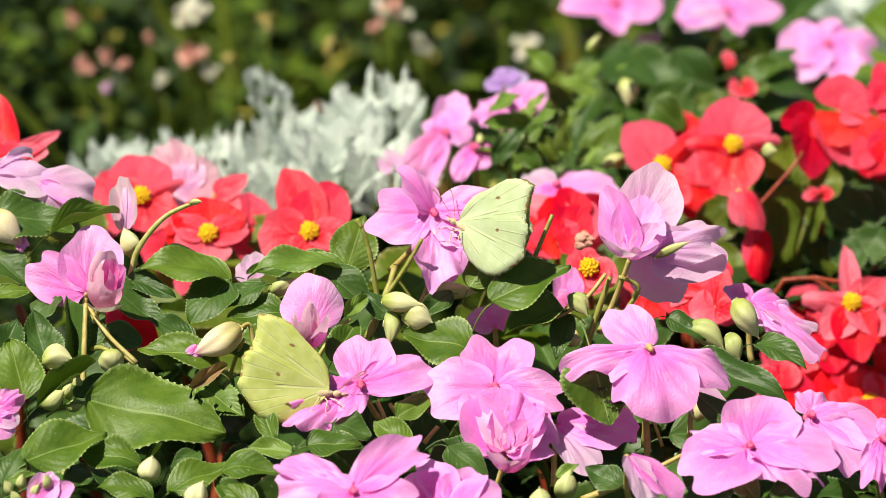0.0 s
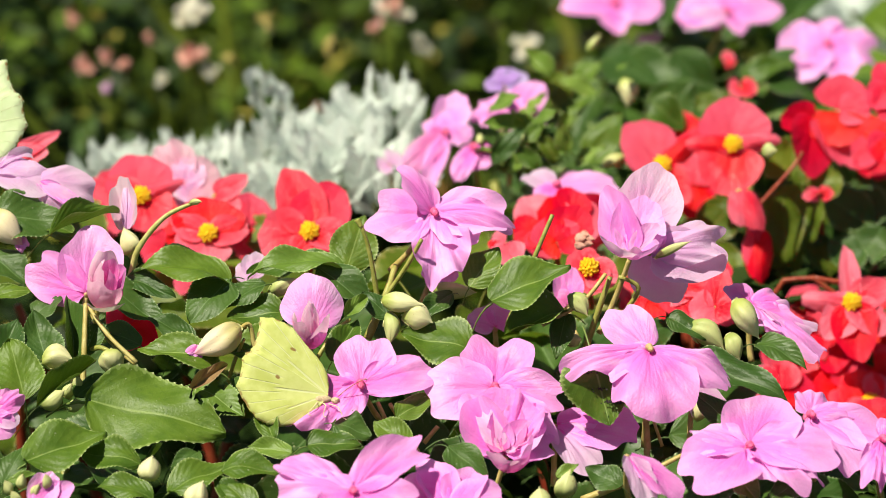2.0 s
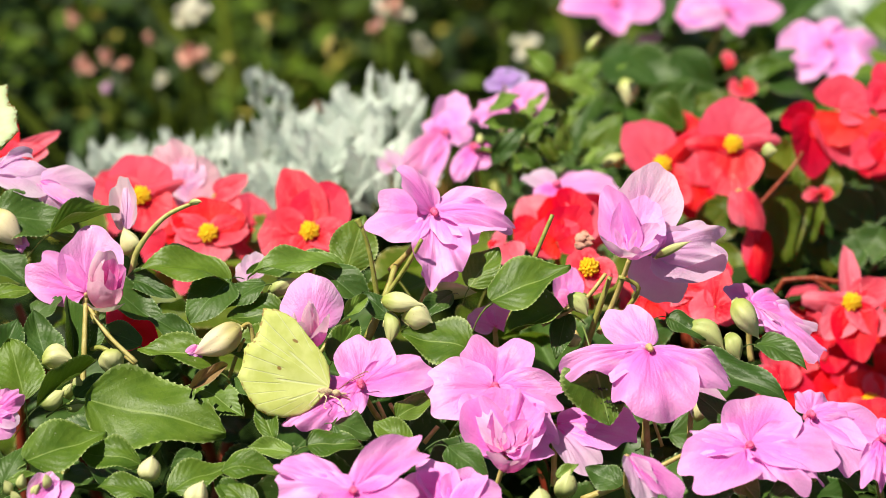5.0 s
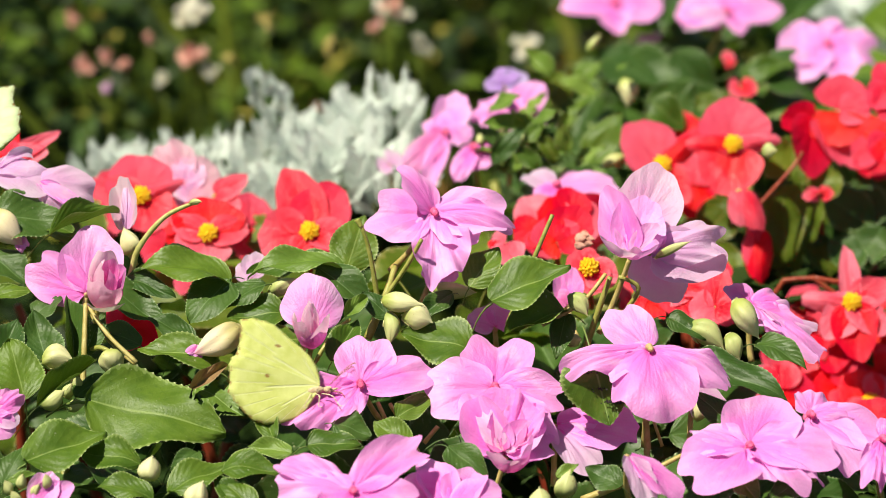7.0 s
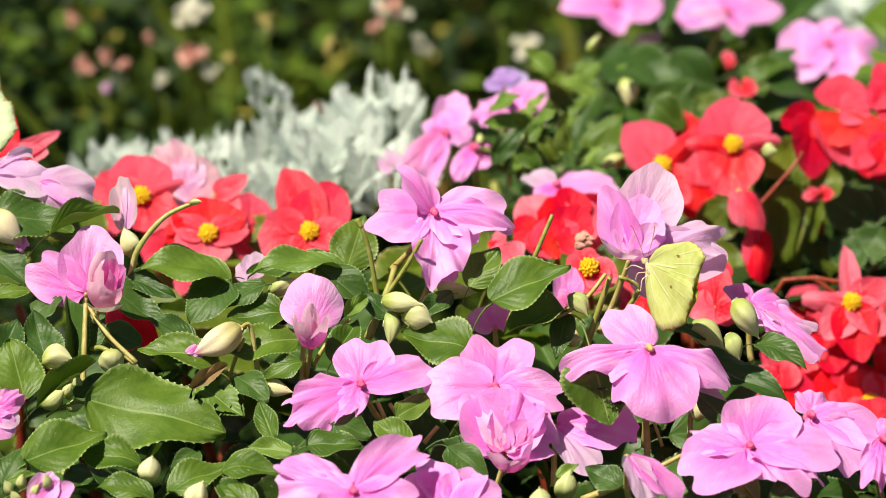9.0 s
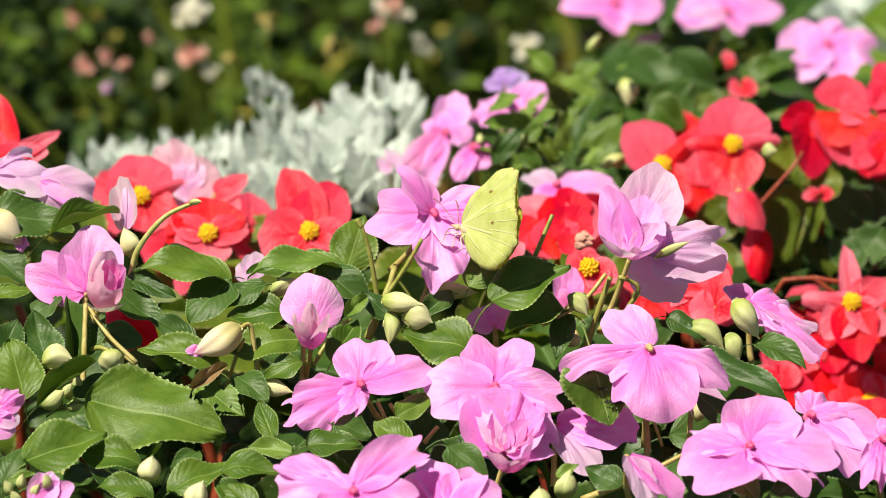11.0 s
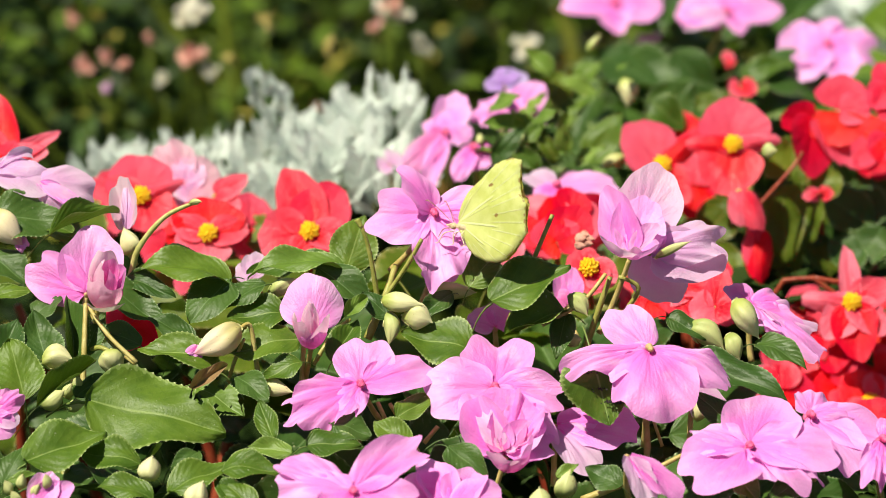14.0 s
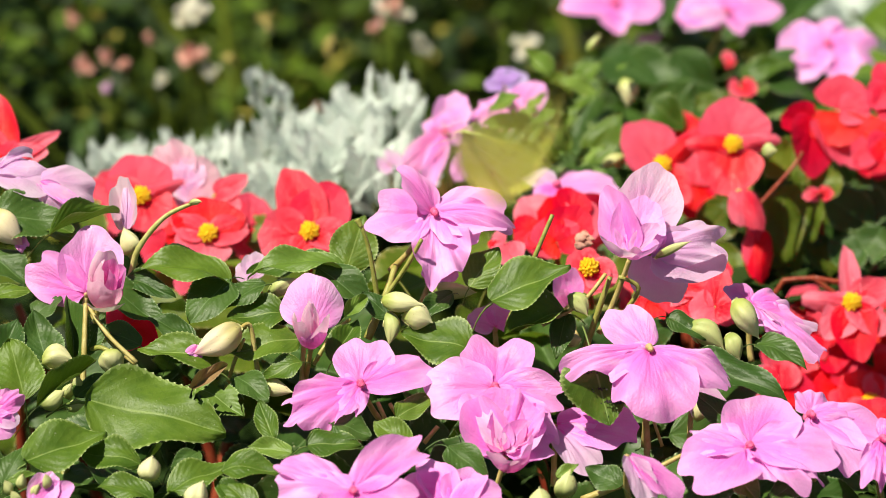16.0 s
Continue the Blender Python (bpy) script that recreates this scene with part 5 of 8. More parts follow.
leaf(lizzie_a, (-0.1170, 0.0031, 0.3284), (-0.1092, 0.0089, 0.3331), 0.0085, "flat", LEAF_DARK, (-0.18, -0.47, 0.87), 1)
grit_on((0.0486, -0.0316, 0.3158), 0.0038, 420, 3)
grit_on((0.0442, -0.0297, 0.3188), 0.0040, 60, 4)
grit_on((0.0407, -0.0275, 0.3230), 0.0034, 40, 6)
bud(begonia_c, (0.0392, 0.0498, 0.3347), (0.0420, 0.0470, 0.3362), 0.0030, DRIED, 1, 0.0)
bud(begonia_c, (0.0404, 0.0503, 0.3353), (0.0428, 0.0474, 0.3371), 0.0026, DRIED, 2, 0.0)
bud(begonia_c, (0.0404, 0.0494, 0.3336), (0.0440, 0.0462, 0.3346), 0.0024, DRIED, 3, 0.0)
bud(begonia_c, (0.0391, 0.0491, 0.3330), (0.0420, 0.0462, 0.3342), 0.0028, DRIED, 0, 0.0)
bud(begonia_c, (0.0414, 0.0501, 0.3350), (0.0446, 0.0470, 0.3360), 0.0022, DRIED, 1, 0.0)

# buds and stems of the front bed
bud(lizzie_d, (0.0606, 0.0060, 0.3452), (0.0708, 0.0040, 0.3509), 0.0022, BUD_GREEN, 2, 0.0)
bud(lizzie_a, (-0.0573, -0.0095, 0.3297), (-0.0711, -0.0149, 0.3236), 0.0092, BUD_PINK, 2, 0.0)
stalk(lizzie_a, [(-0.0576, -0.0096, 0.3294), (-0.0549, -0.0074, 0.3296), (-0.0534, -0.0085, 0.3208), (-0.0520, -0.0068, 0.3080)], 0.00060, 0.00083, STEM_TAN, "stem")
stalk(lizzie_a, [(-0.0565, -0.0087, 0.3260), (-0.0594, -0.0081, 0.3189), (-0.0620, -0.0062, 0.3095)], 0.00045, 0.00068, STEM_TAN, "stem")
bud(lizzie_a, (-0.1139, -0.0109, 0.3200), (-0.1045, -0.0137, 0.3210), 0.0073, BUD, 3, 0.0)
bud(lizzie_a, (-0.0946, -0.0098, 0.3230), (-0.0923, -0.0153, 0.3168), 0.0078, BUD, 0, 0.0)
stalk(lizzie_a, [(-0.1031, 0.0136, 0.3288), (-0.1028, 0.0006, 0.3224), (-0.1030, -0.0035, 0.3171), (-0.1073, -0.0098, 0.3083)], 0.00075, 0.00120, STEM_TAN, "stem")
stalk(lizzie_a, [(-0.1023, 0.0130, 0.3273), (-0.0959, -0.0013, 0.3231), (-0.0875, -0.0093, 0.3185)], 0.00052, 0.00068, STEM_TAN, "stem")
stalk(lizzie_a, [(-0.1030, -0.0048, 0.3193), (-0.0979, -0.0077, 0.3230), (-0.0930, -0.0104, 0.3215)], 0.00090, 0.00068, STEM, "stem")
bud(lizzie_a, (-0.1133, -0.0228, 0.3108), (-0.1067, -0.0239, 0.3164), 0.0051, BUD_GREEN, 1, 0.0)
bud(lizzie_a, (-0.1061, -0.0230, 0.3101), (-0.1008, -0.0253, 0.3127), 0.0031, BUD_GREEN, 2, 0.0)
stalk(lizzie_a, [(-0.0899, 0.0179, 0.3350), (-0.0875, 0.0170, 0.3440), (-0.0800, 0.0163, 0.3537), (-0.0718, 0.0158, 0.3582)], 0.00104, 0.00058, STEM_PALE, "stem")
bud(lizzie_a, (-0.0726, 0.0148, 0.3584), (-0.0688, 0.0122, 0.3600), 0.0017, BUD_GREEN, 3, 0.0)
bud(lizzie_a, (-0.0904, 0.0238, 0.3394), (-0.0922, 0.0238, 0.3481), 0.0060, BUD, 0, 0.0)
bud(lizzie_a, (-0.1303, 0.0262, 0.3519), (-0.1207, 0.0200, 0.3436), 0.0080, BUD_PINK, 1, 0.0)
bud(lizzie_a, (-0.0805, -0.0650, 0.3058), (-0.0800, -0.0655, 0.3134), 0.0063, BUD, 2, 0.0)
bud(lizzie_a, (-0.0675, -0.0714, 0.3000), (-0.0658, -0.0715, 0.3084), 0.0071, BUD, 3, 0.0)
bud(lizzie_b, (-0.0503, 0.0144, 0.3311), (-0.0412, 0.0131, 0.3364), 0.0052, BUD_GREEN, 0, 0.0)
bud(lizzie_b, (-0.0176, 0.0025, 0.3335), (-0.0055, -0.0008, 0.3333), 0.0051, BUD, 1, 0.0)
bud(lizzie_b, (-0.0116, 0.0009, 0.3292), (-0.0029, -0.0025, 0.3285), 0.0068, BUD, 2, 0.2)
bud(lizzie_b, (-0.0152, 0.0033, 0.3297), (-0.0155, -0.0029, 0.3217), 0.0051, BUD_GREEN, 3, 0.0)
bud(lizzie_b, (-0.0031, 0.0186, 0.3309), (0.0099, 0.0154, 0.3310), 0.0055, BUD_GREEN, 0, 0.0)
stalk(lizzie_b, [(-0.0233, 0.0117, 0.3528), (-0.0209, 0.0108, 0.3445), (-0.0188, 0.0101, 0.3310)], 0.00052, 0.00083, STEM, "stem")
stalk(lizzie_b, [(-0.0246, 0.0123, 0.3546), (-0.0233, 0.0116, 0.3525)], 0.00090, 0.00068, STEM, "stem")
stalk(lizzie_b, [(-0.0061, 0.0066, 0.3505), (-0.0103, 0.0078, 0.3422), (-0.0181, 0.0077, 0.3301)], 0.00060, 0.00075, STEM, "stem")
stalk(lizzie_b, [(-0.0137, 0.0191, 0.3380), (-0.0169, 0.0101, 0.3310), (-0.0217, 0.0043, 0.3210)], 0.00083, 0.00135, STEM, "stem")
stalk(lizzie_b, [(-0.0265, 0.0025, 0.3277), (-0.0313, -0.0007, 0.3247), (-0.0369, -0.0056, 0.3170)], 0.00052, 0.00068, STEM, "stem")
stalk(lizzie_b, [(-0.0399, 0.0001, 0.3209), (-0.0405, -0.0062, 0.3095)], 0.00068, 0.00083, STEM_TAN, "stem")
bud(lizzie_b, (-0.0520, -0.0150, 0.3147), (-0.0423, -0.0186, 0.3135), 0.0045, BUD, 1, 0.0)
stalk(lizzie_d, [(0.0313, 0.0109, 0.3565), (0.0252, 0.0078, 0.3422), (0.0185, 0.0076, 0.3241)], 0.00060, 0.00083, STEM, "stem")
stalk(lizzie_d, [(0.0465, 0.0051, 0.3406), (0.0397, 0.0005, 0.3337), (0.0284, 0.0020, 0.3262)], 0.00060, 0.00075, STEM_TAN, "stem")
stalk(lizzie_d, [(0.0478, 0.0067, 0.3391), (0.0450, 0.0058, 0.3308), (0.0407, 0.0051, 0.3172)], 0.00075, 0.00105, STEM, "stem")
stalk(lizzie_d, [(0.0503, 0.0086, 0.3384), (0.0561, 0.0093, 0.3347), (0.0513, 0.0103, 0.3257)], 0.00060, 0.00075, STEM, "stem")
bud(lizzie_d, (0.0361, 0.0012, 0.3357), (0.0412, -0.0037, 0.3310), 0.0048, BUD_GREEN, 2, 0.0)
bud(lizzie_d, (0.0701, 0.0020, 0.3262), (0.0803, -0.0033, 0.3205), 0.0071, BUD_GREEN, 3, 0.0)
bud(lizzie_d, (0.0835, 0.0007, 0.3345), (0.0901, -0.0059, 0.3249), 0.0077, BUD, 0, 0.0)
bud(lizzie_d, (0.0819, 0.0030, 0.3232), (0.0850, -0.0025, 0.3167), 0.0057, BUD_GREEN, 1, 0.0)
bud(lizzie_d, (0.0405, -0.0047, 0.3137), (0.0464, -0.0070, 0.3160), 0.0043, BUD_GREEN, 2, 0.0)
bud(lizzie_d, (0.0357, 0.0001, 0.3209), (0.0397, -0.0022, 0.3235), 0.0037, BUD_GREEN, 3, 0.0)
bud(lizzie_d, (0.0726, -0.0130, 0.3026), (0.0720, -0.0136, 0.3098), 0.0037, BUD, 0, 0.0)
stalk(lizzie_d, [(0.0575, -0.0159, 0.3064), (0.0581, -0.0173, 0.2966), (0.0574, -0.0175, 0.2845)], 0.00090, 0.00105, STEM_TAN, "stem")
stalk(lizzie_d, [(0.0596, -0.0164, 0.3049), (0.0624, -0.0173, 0.2966)], 0.00045, 0.00052, STEM_TAN, "stem")
stalk(lizzie_d, [(0.0671, -0.0478, 0.3064), (0.0530, -0.0502, 0.2997), (0.0389, -0.0475, 0.2926)], 0.00060, 0.00112, STEM_TAN, "stem")
stalk(lizzie_c, [(-0.0185, -0.0223, 0.3120), (-0.0158, -0.0225, 0.3056), (-0.0135, -0.0210, 0.2981)], 0.00060, 0.00075, STEM_TAN, "stem")
stalk(lizzie_c, [(-0.0150, -0.0225, 0.3116), (-0.0111, -0.0210, 0.3041), (-0.0071, -0.0197, 0.2958)], 0.00060, 0.00075, STEM_TAN, "stem")
stalk(lizzie_c, [(-0.0014, -0.0247, 0.3056), (-0.0054, -0.0263, 0.3011)], 0.00068, 0.00068, STEM_TAN, "stem")
bud(lizzie_c, (0.0324, -0.0565, 0.2972), (0.0354, -0.0566, 0.3057), 0.0061, BUD_GREEN, 1, 0.0)
bud(lizzie_c, (0.0275, -0.0668, 0.2981), (0.0266, -0.0675, 0.3048), 0.0071, BUD_GREEN, 2, 0.0)


# ---- red begonias behind ----
main_stems(begonia_a, -0.16, 0.0, 0.07, 0.15, 5, 11, STEM_RED)
main_stems(begonia_b, 0.06, 0.22, 0.07, 0.22, 7, 12, STEM_RED)
main_stems(begonia_c, 0.01, 0.09, 0.05, 0.11, 4, 13, STEM_RED)
undergrowth(begonia_a, -0.2, 0.0, 0.06, 0.13, 36, 11, (BEGONIA_LEAF, LEAF_DARK), (0.03, 0.09), (0.03, 0.05), ("begonia", "flat"))
undergrowth(begonia_b, 0.06, 0.26, 0.05, 0.20, 44, 12, (BEGONIA_LEAF,), (0.08, 0.14), (0.03, 0.05), ("begonia",))
undergrowth(begonia_c, 0.0, 0.055, 0.05, 0.11, 16, 13, (BEGONIA_LEAF,), (0.04, 0.09), (0.03, 0.045), ("begonia",))
bloom(begonia_a, "begonia", (-0.0917, 0.1087, 0.3274), (0.00, -0.76, 0.65), [
    ((-0.0940, 0.1176, 0.3378), 0.0209, "shell", RED, (0.00, -0.76, 0.65), 0.00),
    ((-0.1058, 0.1099, 0.3288), 0.0121, "shell", CORAL, (0.00, -0.76, 0.65), 0.00),
    ((-0.0853, 0.1018, 0.3193), 0.0159, "shell", CORAL, (0.00, -0.76, 0.65), 0.00),
    ((-0.0790, 0.1118, 0.3311), 0.0055, "globe", CORAL, (0.00, -0.76, 0.65), 0.00),
], (-0.0915, 0.1168, 0.3113))
bloom(begonia_a, "begonia", (-0.0710, 0.0955, 0.3200), (0.00, -0.76, 0.65), [
    ((-0.0708, 0.1032, 0.3290), 0.0222, "shell", RED, (0.00, -0.76, 0.65), 0.00),
    ((-0.0746, 0.0890, 0.3124), 0.0180, "shell", CORAL, (0.00, -0.76, 0.65), 0.00),
    ((-0.0587, 0.0970, 0.3218), 0.0102, "shell", CORAL, (0.00, -0.76, 0.65), 0.00),
    ((-0.0827, 0.0982, 0.3232), 0.0090, "shell", CORAL, (0.00, -0.76, 0.65), 0.00),
], (-0.0707, 0.1036, 0.3042))
bloom(begonia_a, "begonia", (-0.0404, 0.0957, 0.3206), (0.00, -0.76, 0.65), [
    ((-0.0466, 0.1092, 0.3364), 0.0158, "shell", CORAL, (0.00, -0.76, 0.65), 0.00),
    ((-0.0322, 0.1056, 0.3322), 0.0188, "shell", RED, (0.00, -0.76, 0.65), 0.00),
    ((-0.0556, 0.0927, 0.3172), 0.0189, "shell", CORAL, (0.00, -0.76, 0.65), 0.00),
    ((-0.0269, 0.0942, 0.3188), 0.0109, "shell", CORAL, (0.00, -0.76, 0.65), 0.00),
    ((-0.0388, 0.0887, 0.3125), 0.0136, "shell", CORAL, (0.00, -0.76, 0.65), 0.00),
], (-0.0402, 0.1038, 0.3047))
bloom(begonia_a, "bare", (-0.0698, 0.1193, 0.3240), (0.00, -0.76, 0.65), [
    ((-0.0598, 0.1232, 0.3286), 0.0077, "shell", CORAL, (0.00, -0.76, 0.65), 0.00),
    ((-0.0621, 0.1162, 0.3204), 0.0090, "shell", CORAL, (0.00, -0.76, 0.65), 0.00),
], (-0.0633, 0.1274, 0.3112))
bloom(begonia_a, "bare", (-0.1322, 0.1009, 0.3421), (0.00, -0.76, 0.65), [
    ((-0.1157, 0.1053, 0.3489), 0.0060, "shell", CORAL, (0.00, -0.76, 0.65)),
    ((-0.1192, 0.1015, 0.3444), 0.0080, "shell", CORAL, (0.00, -0.76, 0.65)),
    ((-0.1397, 0.1165, 0.3607), 0.0134, "shell", CORAL, (0.00, -0.76, 0.65)),
    ((-0.1441, 0.1070, 0.3494), 0.0117, "shell", CORAL, (0.00, -0.76, 0.65)),
    ((-0.1285, 0.1024, 0.3470), 0.0067, "shell", RED, (0.00, -0.76, 0.65)),
], (-0.1324, 0.1091, 0.3265))
bloom(begonia_a, "bare", (-0.0846, 0.0987, 0.3142), (0.00, -0.76, 0.65), [
    ((-0.0914, 0.0999, 0.3156), 0.0120, "shell", RED, (0.00, -0.76, 0.65)),
    ((-0.0827, 0.0940, 0.3087), 0.0137, "shell", RED, (0.00, -0.76, 0.65)),
], (-0.0843, 0.1068, 0.2985))
bloom(begonia_a, "bare", (-0.0758, 0.0905, 0.3063), (0.00, -0.76, 0.65), [
    ((-0.0809, 0.0917, 0.3077), 0.0102, "shell", RED, (0.00, -0.76, 0.65)),
    ((-0.0707, 0.0905, 0.3063), 0.0102, "shell", RED, (0.00, -0.76, 0.65)),
], (-0.0755, 0.0986, 0.2905))
bloom(begonia_a, "bare", (-0.0929, 0.0572, 0.3026), (0.00, -0.76, 0.65), [
    ((-0.0972, 0.0601, 0.3060), 0.0067, "shell", RED, (0.00, -0.76, 0.65)),
    ((-0.0865, 0.0561, 0.3012), 0.0101, "shell", RED, (0.00, -0.76, 0.65)),
    ((-0.0919, 0.0538, 0.2985), 0.0067, "shell", RED, (0.00, -0.76, 0.65)),
], (-0.0928, 0.0653, 0.2868))
bloom(begonia_c, "bare", (0.0188, 0.0805, 0.3227), (0.00, -0.76, 0.65), [
    ((0.0171, 0.0776, 0.3192), 0.0101, "shell", CORAL, (0.00, -0.76, 0.65)),
    ((0.0145, 0.0811, 0.3234), 0.0101, "shell", CORAL, (0.00, -0.76, 0.65)),
    ((0.0213, 0.0758, 0.3172), 0.0101, "shell", CORAL, (0.00, -0.76, 0.65)),
], (0.0198, 0.0887, 0.3070))
bloom(begonia_c, "bare", (0.0340, 0.0805, 0.3227), (0.00, -0.76, 0.65), [
    ((0.0324, 0.0858, 0.3289), 0.0152, "shell", RED, (0.00, -0.76, 0.65)),
    ((0.0298, 0.0793, 0.3213), 0.0101, "shell", RED, (0.00, -0.76, 0.65)),
    ((0.0426, 0.0876, 0.3309), 0.0152, "shell", RED, (0.00, -0.76, 0.65)),
    ((0.0399, 0.0817, 0.3240), 0.0101, "shell", RED, (0.00, -0.76, 0.65)),
], (0.0351, 0.0887, 0.3070))
bloom(begonia_c, "begonia", (0.0431, 0.0591, 0.3223), (0.00, -0.76, 0.65), [
    ((0.0378, 0.0621, 0.3258), 0.0112, "shell", CORAL, (0.00, -0.76, 0.65)),
    ((0.0511, 0.0563, 0.3190), 0.0112, "shell", CORAL, (0.00, -0.76, 0.65)),
    ((0.0461, 0.0540, 0.3163), 0.0112, "shell", CORAL, (0.00, -0.76, 0.65)),
    ((0.0462, 0.0621, 0.3258), 0.0112, "shell", CORAL, (0.00, -0.76, 0.65)),
], (0.0443, 0.0672, 0.3067))
bloom(begonia_c, "bare", (0.0662, 0.0577, 0.3185), (0.00, -0.76, 0.65), [
    ((0.0745, 0.0554, 0.3158), 0.0134, "shell", CORAL, (0.00, -0.76, 0.65)),
    ((0.0846, 0.0577, 0.3185), 0.0100, "shell", CORAL, (0.00, -0.76, 0.65)),
    ((0.0777, 0.0508, 0.3104), 0.0150, "shell", CORAL, (0.00, -0.76, 0.65)),
    ((0.0677, 0.0525, 0.3124), 0.0100, "shell", CORAL, (0.00, -0.76, 0.65)),
    ((0.0579, 0.0589, 0.3199), 0.0100, "shell", CORAL, (0.00, -0.76, 0.65)),
], (0.0675, 0.0659, 0.3029))
bloom(begonia_c, "bare", (0.0802, 0.0505, 0.3132), (0.00, -0.76, 0.65), [
    ((0.0829, 0.0591, 0.3233), 0.0083, "shell", CORAL, (0.00, -0.76, 0.65)),
    ((0.0726, 0.0499, 0.3125), 0.0117, "shell", CORAL, (0.00, -0.76, 0.65)),
    ((0.0876, 0.0487, 0.3112), 0.0100, "shell", CORAL, (0.00, -0.76, 0.65)),
], (0.0816, 0.0586, 0.2976))
bloom(begonia_b, "begonia", (0.0680, 0.1497, 0.3230), (0.00, -0.76, 0.65), [
    ((0.0585, 0.1593, 0.3342), 0.0181, "shell", RED, (0.00, -0.76, 0.65), 0.00),
    ((0.0803, 0.1576, 0.3322), 0.0073, "globe", CORAL, (0.00, -0.76, 0.65), 0.00),
    ((0.0753, 0.1414, 0.3133), 0.0115, "shell", CORAL, (0.00, -0.76, 0.65), 0.00),
    ((0.0642, 0.1446, 0.3170), 0.0099, "shell", CORAL, (0.00, -0.76, 0.65), 0.00),
], (0.0696, 0.1578, 0.3069))
bloom(begonia_b, "begonia", (0.0896, 0.1425, 0.3323), (0.00, -0.76, 0.65), [
    ((0.0911, 0.1527, 0.3442), 0.0227, "shell", RED, (0.00, -0.76, 0.65), 0.00),
    ((0.0874, 0.1316, 0.3195), 0.0206, "shell", CORAL, (0.00, -0.76, 0.65), 0.00),
    ((0.1042, 0.1441, 0.3342), 0.0067, "globe", CORAL, (0.00, -0.76, 0.65), 0.00),
    ((0.0755, 0.1431, 0.3331), 0.0083, "globe", CORAL, (0.00, -0.76, 0.65), 0.00),
], (0.0910, 0.1506, 0.3164))
bloom(begonia_b, "bare", (0.1237, 0.1652, 0.3359), (-0.20, -0.80, 0.57), [
    ((0.1277, 0.1708, 0.3452), 0.0188, "shell", RED, (-0.20, -0.80, 0.57), 0.00),
    ((0.1224, 0.1588, 0.3265), 0.0211, "shell", RED, (-0.20, -0.80, 0.57), 0.00),
    ((0.1338, 0.1638, 0.3375), 0.0111, "shell", RED, (-0.20, -0.80, 0.57), 0.00),
], (0.1248, 0.1733, 0.3203))
bloom(begonia_b, "bare", (0.1170, 0.1657, 0.3339), (0.50, -0.82, 0.28), [
    ((0.1135, 0.1539, 0.3185), 0.0188, "shell", RED, (0.50, -0.82, 0.28), 0.00),
    ((0.1056, 0.1635, 0.3328), 0.0110, "shell", RED, (0.50, -0.82, 0.28), 0.00),
    ((0.1263, 0.1574, 0.3211), 0.0111, "shell", RED, (0.50, -0.82, 0.28), 0.00),
], (0.1162, 0.1737, 0.3069))
bloom(begonia_b, "bare", (0.0908, 0.1252, 0.3234), (0.00, -0.85, 0.53), [
    ((0.0978, 0.1183, 0.3123), 0.0088, "globe", CORAL, (0.00, -0.85, 0.53), 0.00),
    ((0.0914, 0.1194, 0.3141), 0.0076, "globe", CORAL, (0.00, -0.85, 0.53), 0.00),
], (0.0973, 0.1332, 0.2980))
bloom(begonia_b, "bare", (0.0970, 0.1263, 0.3109), (0.00, -0.85, 0.53), [
    ((0.0970, 0.1167, 0.2955), 0.0092, "globe", RED, (0.00, -0.85, 0.53), 0.00),
    ((0.0941, 0.1201, 0.3009), 0.0069, "globe", RED, (0.00, -0.85, 0.53), 0.00),
], (0.0993, 0.1343, 0.2864))
bloom(begonia_b, "begonia", (0.1237, 0.0930, 0.2987), (0.00, -0.76, 0.65), [
    ((0.1227, 0.1050, 0.3127), 0.0069, "shell", CORAL, (0.00, -0.76, 0.65), 0.00),
    ((0.1089, 0.0943, 0.3002), 0.0073, "globe", CORAL, (0.00, -0.76, 0.65), 0.00),
    ((0.1351, 0.0974, 0.3038), 0.0106, "shell", CORAL, (0.00, -0.76, 0.65), 0.00),
    ((0.1157, 0.0851, 0.2894), 0.0120, "shell", CORAL, (0.00, -0.76, 0.65), 0.00),
    ((0.1255, 0.0809, 0.2845), 0.0147, "shell", RED, (0.00, -0.76, 0.65), 0.00),
    ((0.1343, 0.0867, 0.2913), 0.0108, "shell", CORAL, (0.00, -0.76, 0.65), 0.00),
], (0.1257, 0.1011, 0.2827))
bloom(begonia_b, "begonia", (0.1298, 0.0873, 0.2682), (0.00, -0.76, 0.65), [
    ((0.1232, 0.0938, 0.2758), 0.0154, "shell", CORAL, (0.00, -0.76, 0.65)),
    ((0.1385, 0.0902, 0.2716), 0.0173, "shell", CORAL, (0.00, -0.76, 0.65)),
    ((0.1313, 0.0820, 0.2620), 0.0173, "shell", RED, (0.00, -0.76, 0.65)),
    ((0.1245, 0.0831, 0.2634), 0.0115, "shell", CORAL, (0.00, -0.76, 0.65)),
], (0.1316, 0.0952, 0.2520))
bloom(begonia_b, "bare", (0.1098, 0.1010, 0.2767), (0.00, -0.76, 0.65), [
    ((0.1011, 0.0986, 0.2739), 0.0121, "shell", CORAL, (0.00, -0.76, 0.65)),
    ((0.1152, 0.1058, 0.2822), 0.0104, "shell", CORAL, (0.00, -0.76, 0.65)),
    ((0.1131, 0.0951, 0.2697), 0.0155, "shell", CORAL, (0.00, -0.76, 0.65)),
    ((0.1044, 0.0939, 0.2683), 0.0104, "shell", RED, (0.00, -0.76, 0.65)),
    ((0.1202, 0.1010, 0.2767), 0.0104, "shell", CORAL, (0.00, -0.76, 0.65)),
], (0.1115, 0.1090, 0.2605))
